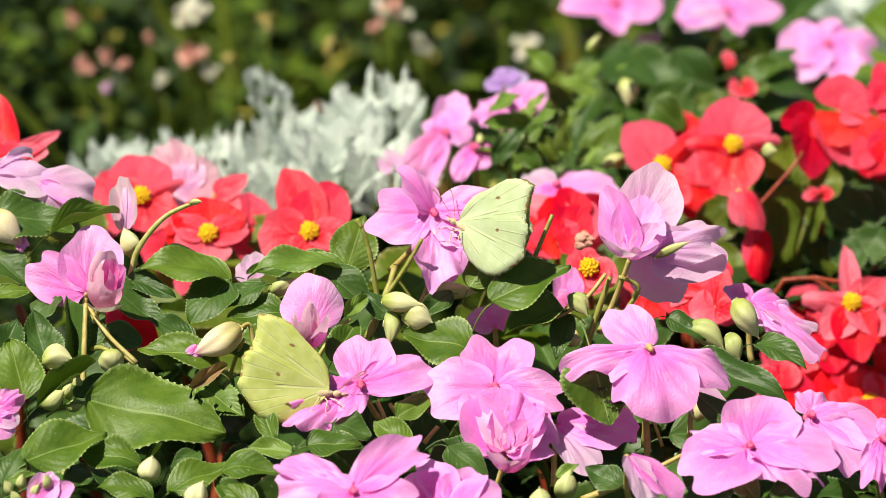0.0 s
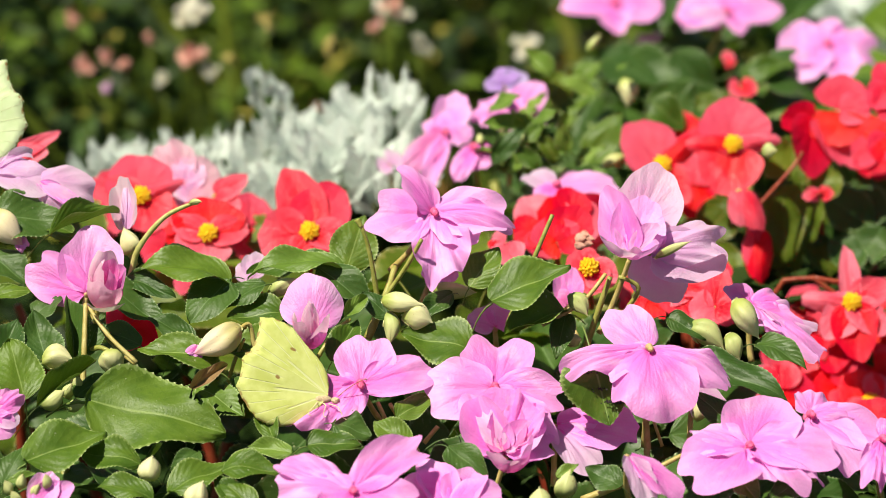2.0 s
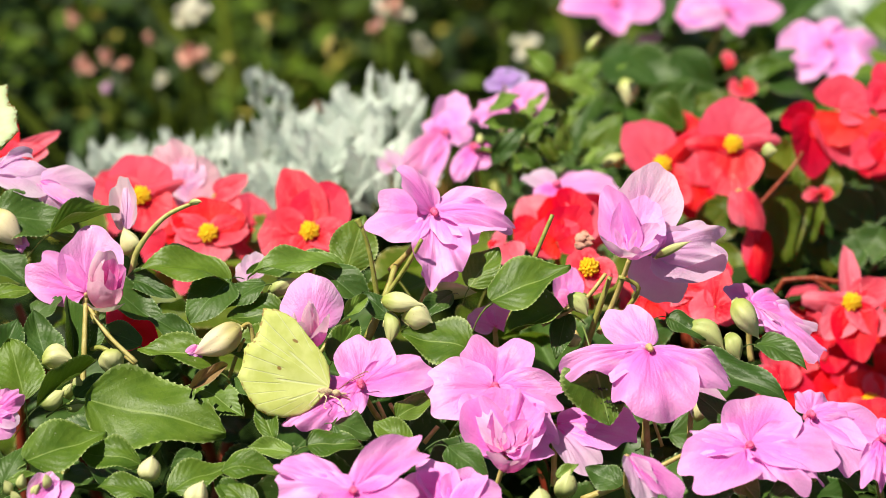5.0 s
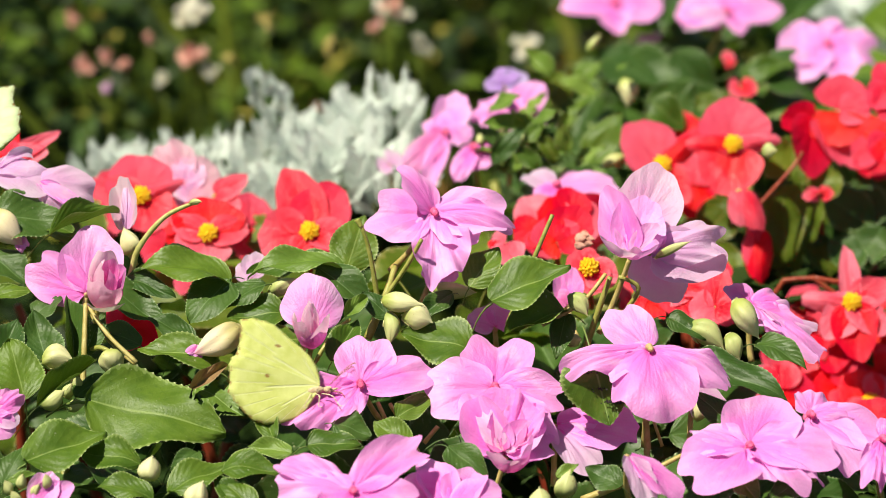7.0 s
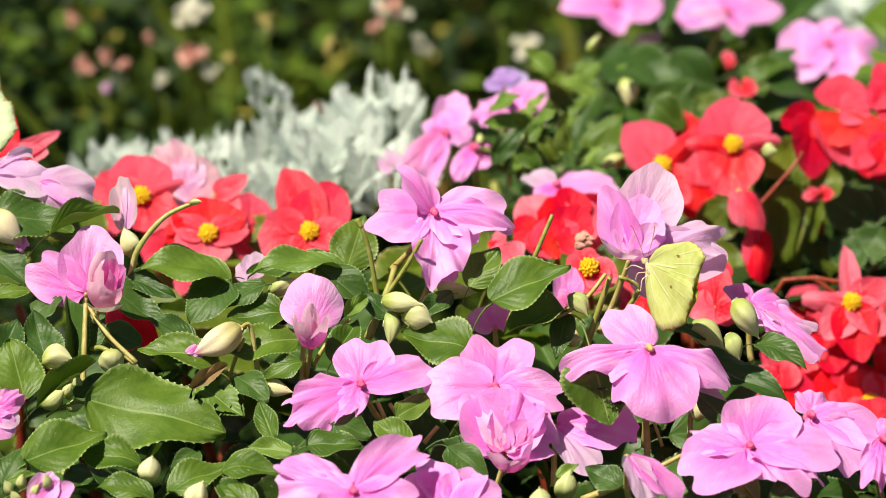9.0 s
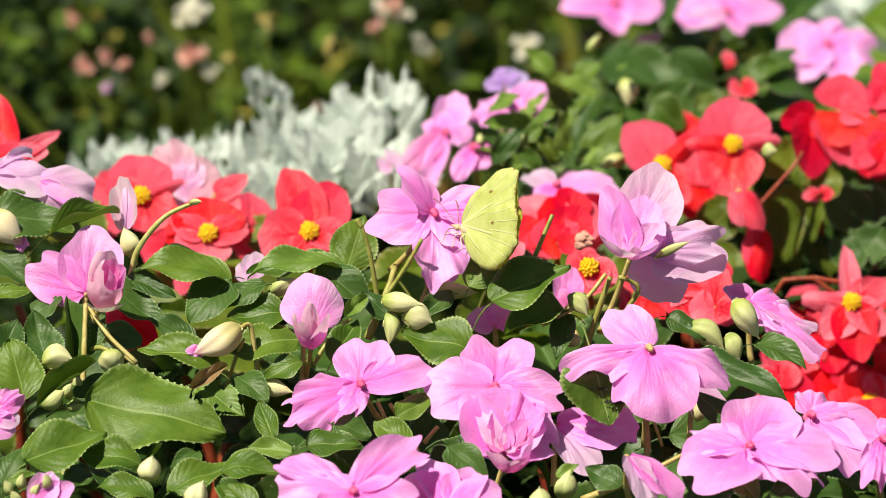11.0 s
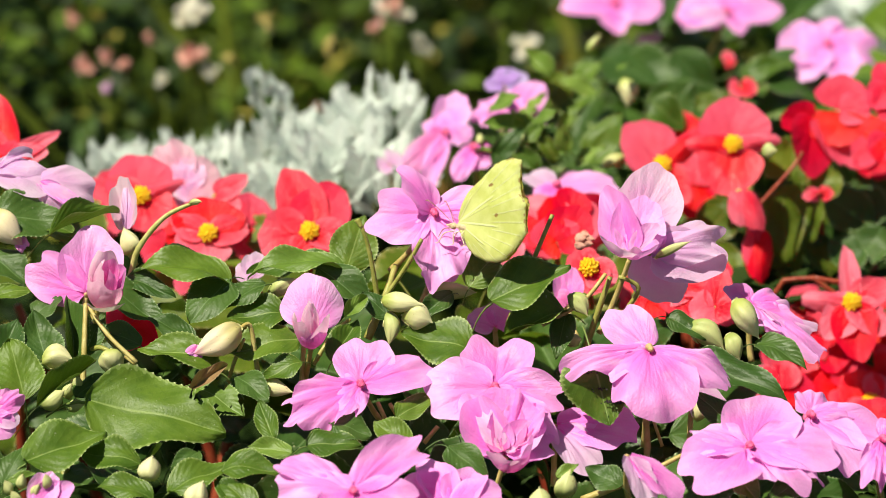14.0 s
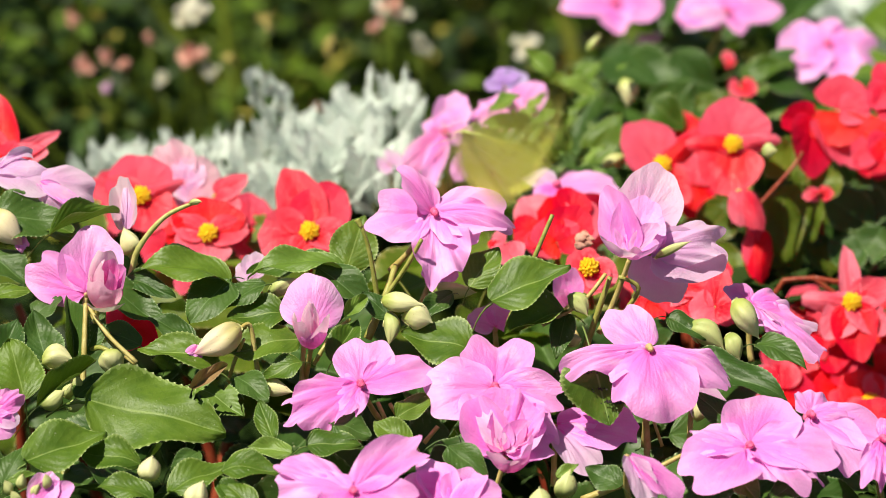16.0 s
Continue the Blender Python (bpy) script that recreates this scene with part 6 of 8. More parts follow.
bloom(begonia_b, "bare", (0.1390, 0.1584, 0.3467), (0.00, -0.76, 0.65), [
    ((0.1365, 0.1634, 0.3525), 0.0105, "shell", RED, (0.00, -0.76, 0.65)),
    ((0.1325, 0.1525, 0.3413), 0.0105, "shell", RED, (0.00, -0.76, 0.65)),
    ((0.1377, 0.1504, 0.3374), 0.0105, "shell", RED, (0.00, -0.76, 0.65)),
], (0.1409, 0.1665, 0.3310))
bloom(begonia_b, "bare", (0.1390, 0.1530, 0.3319), (0.00, -0.76, 0.65), [
    ((0.1335, 0.1481, 0.3261), 0.0105, "shell", RED, (0.00, -0.76, 0.65)),
    ((0.1430, 0.1457, 0.3233), 0.0158, "shell", RED, (0.00, -0.76, 0.65)),
], (0.1409, 0.1611, 0.3160))
bloom(begonia_b, "bare", (0.0945, 0.2655, 0.3192), (0.00, -0.76, 0.65), [
    ((0.0936, 0.2681, 0.3222), 0.0045, "shell", CORAL, (0.00, -0.76, 0.65)),
    ((0.0954, 0.2644, 0.3179), 0.0045, "shell", CORAL, (0.00, -0.76, 0.65)),
], (0.0961, 0.2733, 0.3027))
bloom(begonia_b, "bare", (0.0961, 0.2246, 0.3239), (0.00, -0.76, 0.65), [
    ((0.0924, 0.2240, 0.3231), 0.0073, "shell", CORAL, (0.00, -0.76, 0.65)),
    ((0.1016, 0.2242, 0.3234), 0.0073, "shell", CORAL, (0.00, -0.76, 0.65)),
], (0.0977, 0.2325, 0.3077))
bloom(begonia_b, "bare", (0.1170, 0.1467, 0.3145), (0.00, -0.76, 0.65), [
    ((0.1117, 0.1467, 0.3145), 0.0053, "shell", CORAL, (0.00, -0.76, 0.65)),
    ((0.1214, 0.1473, 0.3153), 0.0053, "shell", CORAL, (0.00, -0.76, 0.65)),
], (0.1188, 0.1547, 0.2986))
bloom(begonia_b, "bare", (0.0714, 0.1017, 0.3077), (0.21, -0.69, 0.69), [
    ((0.0818, 0.1040, 0.3069), 0.0151, "shell", RED, (0.21, -0.69, 0.69)),
    ((0.0712, 0.0925, 0.3001), 0.0124, "shell", RED, (0.21, -0.69, 0.69)),
    ((0.0610, 0.0994, 0.3085), 0.0151, "shell", CORAL, (0.21, -0.69, 0.69)),
    ((0.0715, 0.1087, 0.3161), 0.0124, "shell", CORAL, (0.21, -0.69, 0.69)),
], (0.0726, 0.1094, 0.2938))
bloom(begonia_b, "bare", (0.0626, 0.0935, 0.2998), (-0.11, -0.70, 0.71), [
    ((0.0573, 0.0871, 0.2927), 0.0151, "shell", CORAL, (-0.11, -0.70, 0.71)),
    ((0.0538, 0.0974, 0.3038), 0.0123, "shell", CORAL, (-0.11, -0.70, 0.71)),
    ((0.0680, 0.0998, 0.3069), 0.0151, "shell", RED, (-0.11, -0.70, 0.71)),
    ((0.0713, 0.0874, 0.2965), 0.0123, "shell", RED, (-0.11, -0.70, 0.71)),
], (0.0638, 0.1012, 0.2859))
bloom(begonia_b, "bare", (0.0785, 0.1046, 0.3011), (-0.10, -0.70, 0.71), [
    ((0.0736, 0.1122, 0.3079), 0.0152, "shell", RED, (-0.10, -0.70, 0.71)),
    ((0.0875, 0.1065, 0.3058), 0.0124, "shell", RED, (-0.10, -0.70, 0.71)),
    ((0.0834, 0.0971, 0.2944), 0.0152, "shell", CORAL, (-0.10, -0.70, 0.71)),
    ((0.0694, 0.1006, 0.2972), 0.0124, "shell", CORAL, (-0.10, -0.70, 0.71)),
], (0.0797, 0.1123, 0.2872))
bloom(begonia_c, "bare", (0.0390, 0.1158, 0.3172), (0.21, -0.69, 0.69), [
    ((0.0494, 0.1180, 0.3163), 0.0152, "shell", CORAL, (0.21, -0.69, 0.69)),
    ((0.0387, 0.1065, 0.3096), 0.0124, "shell", CORAL, (0.21, -0.69, 0.69)),
    ((0.0286, 0.1136, 0.3182), 0.0152, "shell", RED, (0.21, -0.69, 0.69)),
    ((0.0393, 0.1229, 0.3257), 0.0124, "shell", RED, (0.21, -0.69, 0.69)),
], (0.0400, 0.1235, 0.3034))
bloom(begonia_c, "bare", (0.0462, 0.1252, 0.3139), (-0.11, -0.70, 0.71), [
    ((0.0407, 0.1188, 0.3067), 0.0153, "shell", RED, (-0.11, -0.70, 0.71)),
    ((0.0373, 0.1294, 0.3181), 0.0125, "shell", RED, (-0.11, -0.70, 0.71)),
    ((0.0517, 0.1316, 0.3211), 0.0153, "shell", CORAL, (-0.11, -0.70, 0.71)),
    ((0.0550, 0.1189, 0.3104), 0.0125, "shell", CORAL, (-0.11, -0.70, 0.71)),
], (0.0472, 0.1329, 0.3000))
bloom(begonia_c, "bare", (0.0304, 0.1152, 0.3156), (-0.10, -0.70, 0.71), [
    ((0.0255, 0.1229, 0.3226), 0.0152, "shell", CORAL, (-0.10, -0.70, 0.71)),
    ((0.0395, 0.1171, 0.3202), 0.0124, "shell", CORAL, (-0.10, -0.70, 0.71)),
    ((0.0352, 0.1075, 0.3087), 0.0152, "shell", RED, (-0.10, -0.70, 0.71)),
    ((0.0213, 0.1112, 0.3118), 0.0124, "shell", RED, (-0.10, -0.70, 0.71)),
], (0.0313, 0.1229, 0.3017))
bloom(begonia_b, "bare", (0.1184, 0.1034, 0.2832), (0.21, -0.69, 0.69), [
    ((0.1290, 0.1054, 0.2820), 0.0152, "shell", RED, (0.21, -0.69, 0.69)),
    ((0.1177, 0.0941, 0.2756), 0.0124, "shell", RED, (0.21, -0.69, 0.69)),
    ((0.1079, 0.1013, 0.2843), 0.0152, "shell", CORAL, (0.21, -0.69, 0.69)),
    ((0.1190, 0.1105, 0.2915), 0.0124, "shell", CORAL, (0.21, -0.69, 0.69)),
], (0.1200, 0.1110, 0.2691))
bloom(begonia_b, "bare", (0.1296, 0.1127, 0.2796), (-0.11, -0.70, 0.71), [
    ((0.1238, 0.1065, 0.2725), 0.0153, "shell", CORAL, (-0.11, -0.70, 0.71)),
    ((0.1209, 0.1170, 0.2839), 0.0125, "shell", CORAL, (-0.11, -0.70, 0.71)),
    ((0.1354, 0.1189, 0.2867), 0.0153, "shell", RED, (-0.11, -0.70, 0.71)),
    ((0.1380, 0.1064, 0.2761), 0.0125, "shell", RED, (-0.11, -0.70, 0.71)),
], (0.1312, 0.1203, 0.2654))
bloom(begonia_b, "bare", (0.1139, 0.1151, 0.2861), (-0.10, -0.70, 0.71), [
    ((0.1094, 0.1228, 0.2931), 0.0153, "shell", RED, (-0.10, -0.70, 0.71)),
    ((0.1232, 0.1169, 0.2906), 0.0125, "shell", RED, (-0.10, -0.70, 0.71)),
    ((0.1184, 0.1075, 0.2792), 0.0153, "shell", CORAL, (-0.10, -0.70, 0.71)),
    ((0.1045, 0.1112, 0.2824), 0.0125, "shell", CORAL, (-0.10, -0.70, 0.71)),
], (0.1154, 0.1227, 0.2720))
bloom(begonia_b, "bare", (0.1233, 0.0934, 0.2704), (0.21, -0.69, 0.69), [
    ((0.1338, 0.0953, 0.2691), 0.0152, "shell", CORAL, (0.21, -0.69, 0.69)),
    ((0.1223, 0.0842, 0.2630), 0.0124, "shell", CORAL, (0.21, -0.69, 0.69)),
    ((0.1128, 0.0915, 0.2717), 0.0152, "shell", RED, (0.21, -0.69, 0.69)),
    ((0.1240, 0.1005, 0.2787), 0.0124, "shell", RED, (0.21, -0.69, 0.69)),
], (0.1248, 0.1010, 0.2562))
bloom(begonia_b, "bare", (0.1064, 0.1022, 0.2799), (-0.12, -0.70, 0.70), [
    ((0.1005, 0.0962, 0.2730), 0.0152, "shell", RED, (-0.12, -0.70, 0.70)),
    ((0.0978, 0.1066, 0.2843), 0.0124, "shell", RED, (-0.12, -0.70, 0.70)),
    ((0.1122, 0.1083, 0.2869), 0.0152, "shell", CORAL, (-0.12, -0.70, 0.70)),
    ((0.1147, 0.0958, 0.2763), 0.0124, "shell", CORAL, (-0.12, -0.70, 0.70)),
], (0.1078, 0.1098, 0.2658))
bloom(begonia_b, "bare", (0.1314, 0.0998, 0.2734), (-0.09, -0.70, 0.71), [
    ((0.1271, 0.1075, 0.2804), 0.0152, "shell", CORAL, (-0.09, -0.70, 0.71)),
    ((0.1407, 0.1015, 0.2777), 0.0124, "shell", CORAL, (-0.09, -0.70, 0.71)),
    ((0.1357, 0.0922, 0.2665), 0.0152, "shell", RED, (-0.09, -0.70, 0.71)),
    ((0.1220, 0.0961, 0.2699), 0.0124, "shell", RED, (-0.09, -0.70, 0.71)),
], (0.1330, 0.1074, 0.2593))
bloom(begonia_b, "bare", (0.1017, 0.0794, 0.2759), (0.21, -0.69, 0.69), [
    ((0.1121, 0.0811, 0.2745), 0.0150, "shell", RED, (0.21, -0.69, 0.69)),
    ((0.1007, 0.0703, 0.2685), 0.0123, "shell", RED, (0.21, -0.69, 0.69)),
    ((0.0914, 0.0777, 0.2773), 0.0150, "shell", CORAL, (0.21, -0.69, 0.69)),
    ((0.1026, 0.0865, 0.2841), 0.0123, "shell", CORAL, (0.21, -0.69, 0.69)),
], (0.1031, 0.0871, 0.2618))
bloom(begonia_b, "bare", (0.1355, 0.1244, 0.2826), (-0.12, -0.70, 0.70), [
    ((0.1294, 0.1185, 0.2756), 0.0154, "shell", CORAL, (-0.12, -0.70, 0.70)),
    ((0.1271, 0.1290, 0.2871), 0.0126, "shell", CORAL, (-0.12, -0.70, 0.70)),
    ((0.1417, 0.1305, 0.2896), 0.0154, "shell", RED, (-0.12, -0.70, 0.70)),
    ((0.1438, 0.1178, 0.2788), 0.0126, "shell", RED, (-0.12, -0.70, 0.70)),
], (0.1372, 0.1321, 0.2684))
bloom(begonia_b, "bare", (0.1316, 0.0661, 0.2684), (-0.09, -0.70, 0.71), [
    ((0.1276, 0.0736, 0.2753), 0.0149, "shell", RED, (-0.09, -0.70, 0.71)),
    ((0.1408, 0.0676, 0.2725), 0.0122, "shell", RED, (-0.09, -0.70, 0.71)),
    ((0.1357, 0.0586, 0.2615), 0.0149, "shell", CORAL, (-0.09, -0.70, 0.71)),
    ((0.1223, 0.0625, 0.2650), 0.0122, "shell", CORAL, (-0.09, -0.70, 0.71)),
], (0.1333, 0.0737, 0.2543))
bloom(begonia_b, "bare", (0.1181, 0.0916, 0.2655), (0.21, -0.69, 0.69), [
    ((0.1285, 0.0932, 0.2640), 0.0152, "shell", CORAL, (0.21, -0.69, 0.69)),
    ((0.1168, 0.0824, 0.2582), 0.0124, "shell", CORAL, (0.21, -0.69, 0.69)),
    ((0.1077, 0.0901, 0.2671), 0.0152, "shell", RED, (0.21, -0.69, 0.69)),
    ((0.1192, 0.0988, 0.2738), 0.0124, "shell", RED, (0.21, -0.69, 0.69)),
], (0.1196, 0.0992, 0.2513))
bloom(begonia_b, "bare", (0.1367, 0.1897, 0.3156), (-0.09, -0.70, 0.71), [
    ((0.1326, 0.1978, 0.3232), 0.0158, "shell", RED, (-0.09, -0.70, 0.71)),
    ((0.1466, 0.1912, 0.3198), 0.0129, "shell", RED, (-0.09, -0.70, 0.71)),
    ((0.1408, 0.1816, 0.3080), 0.0158, "shell", RED, (-0.09, -0.70, 0.71)),
    ((0.1268, 0.1860, 0.3121), 0.0129, "shell", RED, (-0.09, -0.70, 0.71)),
], (0.1384, 0.1973, 0.3015))
bloom(begonia_b, "bare", (0.0797, 0.1759, 0.3071), (0.21, -0.69, 0.69), [
    ((0.0905, 0.1775, 0.3054), 0.0157, "shell", RED, (0.21, -0.69, 0.69)),
    ((0.0783, 0.1662, 0.2992), 0.0129, "shell", RED, (0.21, -0.69, 0.69)),
    ((0.0689, 0.1744, 0.3087), 0.0157, "shell", CORAL, (0.21, -0.69, 0.69)),
    ((0.0809, 0.1836, 0.3157), 0.0129, "shell", CORAL, (0.21, -0.69, 0.69)),
], (0.0810, 0.1836, 0.2930))
bloom(begonia_b, "bare", (0.0837, 0.1872, 0.3088), (-0.12, -0.70, 0.70), [
    ((0.0772, 0.1812, 0.3017), 0.0158, "shell", CORAL, (-0.12, -0.70, 0.70)),
    ((0.0751, 0.1923, 0.3138), 0.0129, "shell", CORAL, (-0.12, -0.70, 0.70)),
    ((0.0902, 0.1932, 0.3160), 0.0158, "shell", RED, (-0.12, -0.70, 0.70)),
    ((0.0922, 0.1800, 0.3046), 0.0129, "shell", RED, (-0.12, -0.70, 0.70)),
], (0.0850, 0.1948, 0.2947))
bloom(begonia_b, "bare", (0.0752, 0.1997, 0.3140), (-0.08, -0.70, 0.71), [
    ((0.0710, 0.2080, 0.3217), 0.0159, "shell", RED, (-0.08, -0.70, 0.71)),
    ((0.0851, 0.2012, 0.3181), 0.0130, "shell", RED, (-0.08, -0.70, 0.71)),
    ((0.0793, 0.1915, 0.3064), 0.0159, "shell", CORAL, (-0.08, -0.70, 0.71)),
    ((0.0652, 0.1961, 0.3107), 0.0130, "shell", CORAL, (-0.08, -0.70, 0.71)),
], (0.0764, 0.2074, 0.2999))
bloom(begonia_a, "bare", (-0.0601, 0.1340, 0.3088), (0.21, -0.69, 0.69), [
    ((-0.0497, 0.1353, 0.3071), 0.0154, "shell", CORAL, (0.21, -0.69, 0.69)),
    ((-0.0611, 0.1246, 0.3012), 0.0126, "shell", CORAL, (0.21, -0.69, 0.69)),
    ((-0.0704, 0.1327, 0.3106), 0.0154, "shell", RED, (0.21, -0.69, 0.69)),
    ((-0.0590, 0.1414, 0.3173), 0.0126, "shell", RED, (0.21, -0.69, 0.69)),
], (-0.0598, 0.1417, 0.2949))
bloom(begonia_a, "bare", (-0.0548, 0.1322, 0.3039), (-0.13, -0.70, 0.70), [
    ((-0.0611, 0.1265, 0.2971), 0.0154, "shell", RED, (-0.13, -0.70, 0.70)),
    ((-0.0633, 0.1373, 0.3088), 0.0126, "shell", RED, (-0.13, -0.70, 0.70)),
    ((-0.0486, 0.1380, 0.3108), 0.0154, "shell", CORAL, (-0.13, -0.70, 0.70)),
    ((-0.0463, 0.1251, 0.2998), 0.0126, "shell", CORAL, (-0.13, -0.70, 0.70)),
], (-0.0545, 0.1399, 0.2899))
bloom(begonia_a, "bare", (-0.0824, 0.1446, 0.3088), (-0.08, -0.70, 0.71), [
    ((-0.0867, 0.1527, 0.3163), 0.0155, "shell", CORAL, (-0.08, -0.70, 0.71)),
    ((-0.0727, 0.1459, 0.3126), 0.0126, "shell", CORAL, (-0.08, -0.70, 0.71)),
    ((-0.0781, 0.1366, 0.3013), 0.0155, "shell", RED, (-0.08, -0.70, 0.71)),
    ((-0.0920, 0.1412, 0.3057), 0.0126, "shell", RED, (-0.08, -0.70, 0.71)),
], (-0.0822, 0.1523, 0.2948))
bloom(begonia_a, "bare", (-0.1035, 0.1458, 0.3121), (0.21, -0.69, 0.69), [
    ((-0.0931, 0.1470, 0.3102), 0.0155, "shell", RED, (0.21, -0.69, 0.69)),
    ((-0.1045, 0.1363, 0.3044), 0.0126, "shell", RED, (0.21, -0.69, 0.69)),
    ((-0.1138, 0.1446, 0.3140), 0.0155, "shell", CORAL, (0.21, -0.69, 0.69)),
    ((-0.1023, 0.1533, 0.3205), 0.0126, "shell", CORAL, (0.21, -0.69, 0.69)),
], (-0.1035, 0.1535, 0.2981))
bloom(begonia_a, "bare", (-0.0911, 0.0220, 0.3181), (0.20, -0.80, 0.56), [
    ((-0.0963, 0.0242, 0.3231), 0.0102, "shell", RED, (0.20, -0.80, 0.56), 0.00),
    ((-0.0856, 0.0263, 0.3223), 0.0095, "shell", RED, (0.20, -0.80, 0.56), 0.00),
    ((-0.0831, 0.0178, 0.3145), 0.0100, "shell", RED, (-0.10, -0.75, 0.65), 0.00),
    ((-0.0930, 0.0170, 0.3116), 0.0092, "shell", RED, (0.20, -0.80, 0.56), 0.00),
], None)
leaf(begonia_b, (0.1084, 0.1407, 0.2878), (0.1052, 0.1594, 0.3095), 0.0133, "begonia", BEGONIA_LEAF, (-0.30, -0.75, 0.60), 0)
leaf(begonia_b, (0.1216, 0.1530, 0.2851), (0.1168, 0.1670, 0.3023), 0.0166, "begonia", BEGONIA_LEAF, (0.30, -0.70, 0.65), 0)
leaf(begonia_b, (0.1373, 0.1640, 0.2981), (0.1279, 0.1760, 0.3071), 0.0155, "begonia", LEAF_DARK, (0.00, -0.60, 0.80), 1)
leaf(begonia_b, (0.1298, 0.1460, 0.2914), (0.1372, 0.1541, 0.3016), 0.0130, "begonia", LEAF_DARK, (-0.20, -0.69, 0.69), 0)
leaf(begonia_b, (0.1138, 0.1788, 0.3061), (0.1107, 0.1912, 0.3189), 0.0129, "begonia", BEGONIA_LEAF, (0.10, -0.70, 0.70), 0)
leaf(begonia_b, (0.0862, 0.1590, 0.2961), (0.0919, 0.1710, 0.3088), 0.0108, "begonia", BEGONIA_LEAF, (-0.10, -0.70, 0.70), 0)
leaf(begonia_b, (0.1229, 0.1510, 0.2990), (0.1293, 0.1391, 0.2921), 0.0115, "begonia", LEAF_DARK, (0.00, -0.50, 0.86), 0)
leaf(begonia_b, (0.0905, 0.1355, 0.2897), (0.0855, 0.1445, 0.2995), 0.0110, "begonia", BEGONIA_LEAF, (0.10, -0.70, 0.70), 0)
leaf(begonia_b, (0.1056, 0.1467, 0.3145), (0.1065, 0.1395, 0.2947), 0.0130, "begonia", BEGONIA_LEAF, (-0.31, -0.33, 0.89), 1)
leaf(begonia_b, (0.1170, 0.1467, 0.3145), (0.1138, 0.1416, 0.3005), 0.0070, "begonia", BEGONIA_LEAF, (-0.31, -0.33, 0.89), 2)
leaf(begonia_b, (0.1000, 0.1558, 0.3104), (0.1088, 0.1504, 0.2954), 0.0159, "begonia", BEGONIA_LEAF, (0.11, -0.61, 0.78), 3)
leaf(begonia_b, (0.1088, 0.1583, 0.3170), (0.1000, 0.1619, 0.3270), 0.0141, "begonia", BEGONIA_LEAF, (0.11, -0.61, 0.78), 4)
leaf(begonia_b, (0.0912, 0.1552, 0.3087), (0.0806, 0.1516, 0.2988), 0.0141, "begonia", BEGONIA_LEAF, (0.11, -0.61, 0.78), 0)
leaf(begonia_b, (0.0735, 0.1498, 0.2938), (0.0841, 0.1528, 0.3021), 0.0141, "begonia", BEGONIA_LEAF, (0.11, -0.61, 0.78), 1)
leaf(begonia_b, (0.1124, 0.1571, 0.3137), (0.1053, 0.1528, 0.3021), 0.0124, "begonia", BEGONIA_LEAF, (0.11, -0.61, 0.78), 2)
leaf(begonia_b, (0.1230, 0.1589, 0.3187), (0.1159, 0.1558, 0.3104), 0.0106, "begonia", BEGONIA_LEAF, (0.11, -0.61, 0.78), 3)
# blades that close a gap, its shade put into their darker green
leaf(begonia_b, (0.1205, 0.1656, 0.3079), (0.1352, 0.1622, 0.2987), 0.0149, "begonia", LEAF_DARK, (0.36, -0.81, 0.46), 4)
leaf(begonia_b, (0.1287, 0.1857, 0.3046), (0.1448, 0.1834, 0.2984), 0.0137, "begonia", LEAF_DARK, (0.36, -0.81, 0.46), 0)
leaf(begonia_b, (0.1148, 0.1613, 0.2962), (0.1281, 0.1581, 0.2873), 0.0160, "begonia", LEAF_DARK, (0.36, -0.81, 0.46), 1)
leaf(begonia_b, (0.1333, 0.1720, 0.2962), (0.1458, 0.1683, 0.2861), 0.0150, "begonia", LEAF_DARK, (0.36, -0.81, 0.46), 2)
stalk(begonia_b, [(0.0975, 0.0980, 0.2962), (0.1009, 0.0980, 0.3003), (0.1035, 0.0980, 0.3043)], 0.00080, 0.00070, STEM_RED, "stem")
stalk(begonia_b, [(0.1029, 0.0980, 0.3041), (0.1076, 0.0980, 0.3047), (0.1128, 0.0980, 0.3050)], 0.00080, 0.00070, STEM_RED, "stem")
stalk(begonia_b, [(0.1116, 0.0960, 0.3060), (0.1161, 0.0960, 0.3028), (0.1217, 0.0960, 0.2988)], 0.00080, 0.00070, STEM_RED, "stem")
stalk(begonia_b, [(0.1126, 0.1000, 0.3043), (0.1229, 0.1000, 0.3028), (0.1366, 0.1000, 0.3039)], 0.00080, 0.00080, STEM_RED, "stem")
stalk(begonia_b, [(0.0913, 0.1246, 0.3122), (0.1076, 0.1400, 0.3253), (0.1111, 0.1418, 0.3302)], 0.00068, 0.00060, STEM_RED, "stem")


# ---- pink busy lizzies further back ----
lizzie_e = thing("impatiens_plant", (0.05, 0.24, 0.0), "busy lizzie with soft pink flowers and broad leaves", "flowering plant", "busy lizzies")
lizzie_f = thing("impatiens_plant", (0.11, 0.36, 0.0), "tall busy lizzie with pale pink flowers on top", "flowering plant", "busy lizzies")
main_stems(lizzie_e, 0.0, 0.1, 0.14, 0.26, 5, 21, STEM)
shoots(lizzie_e, (0.0169, 0.1550, 0.3327), 0.0055, 8, 31)
shoots(lizzie_e, (0.0247, 0.1500, 0.3301), 0.0060, 9, 32)
shoots(lizzie_e, (0.0318, 0.1500, 0.3227), 0.0070, 9, 33)
shoots(lizzie_e, (0.0360, 0.1850, 0.3238), 0.0070, 5, 34)
shoots(lizzie_e, (0.0470, 0.2000, 0.3358), 0.0080, 5, 35)
main_stems(lizzie_f, 0.06, 0.2, 0.24, 0.38, 5, 22, STEM)
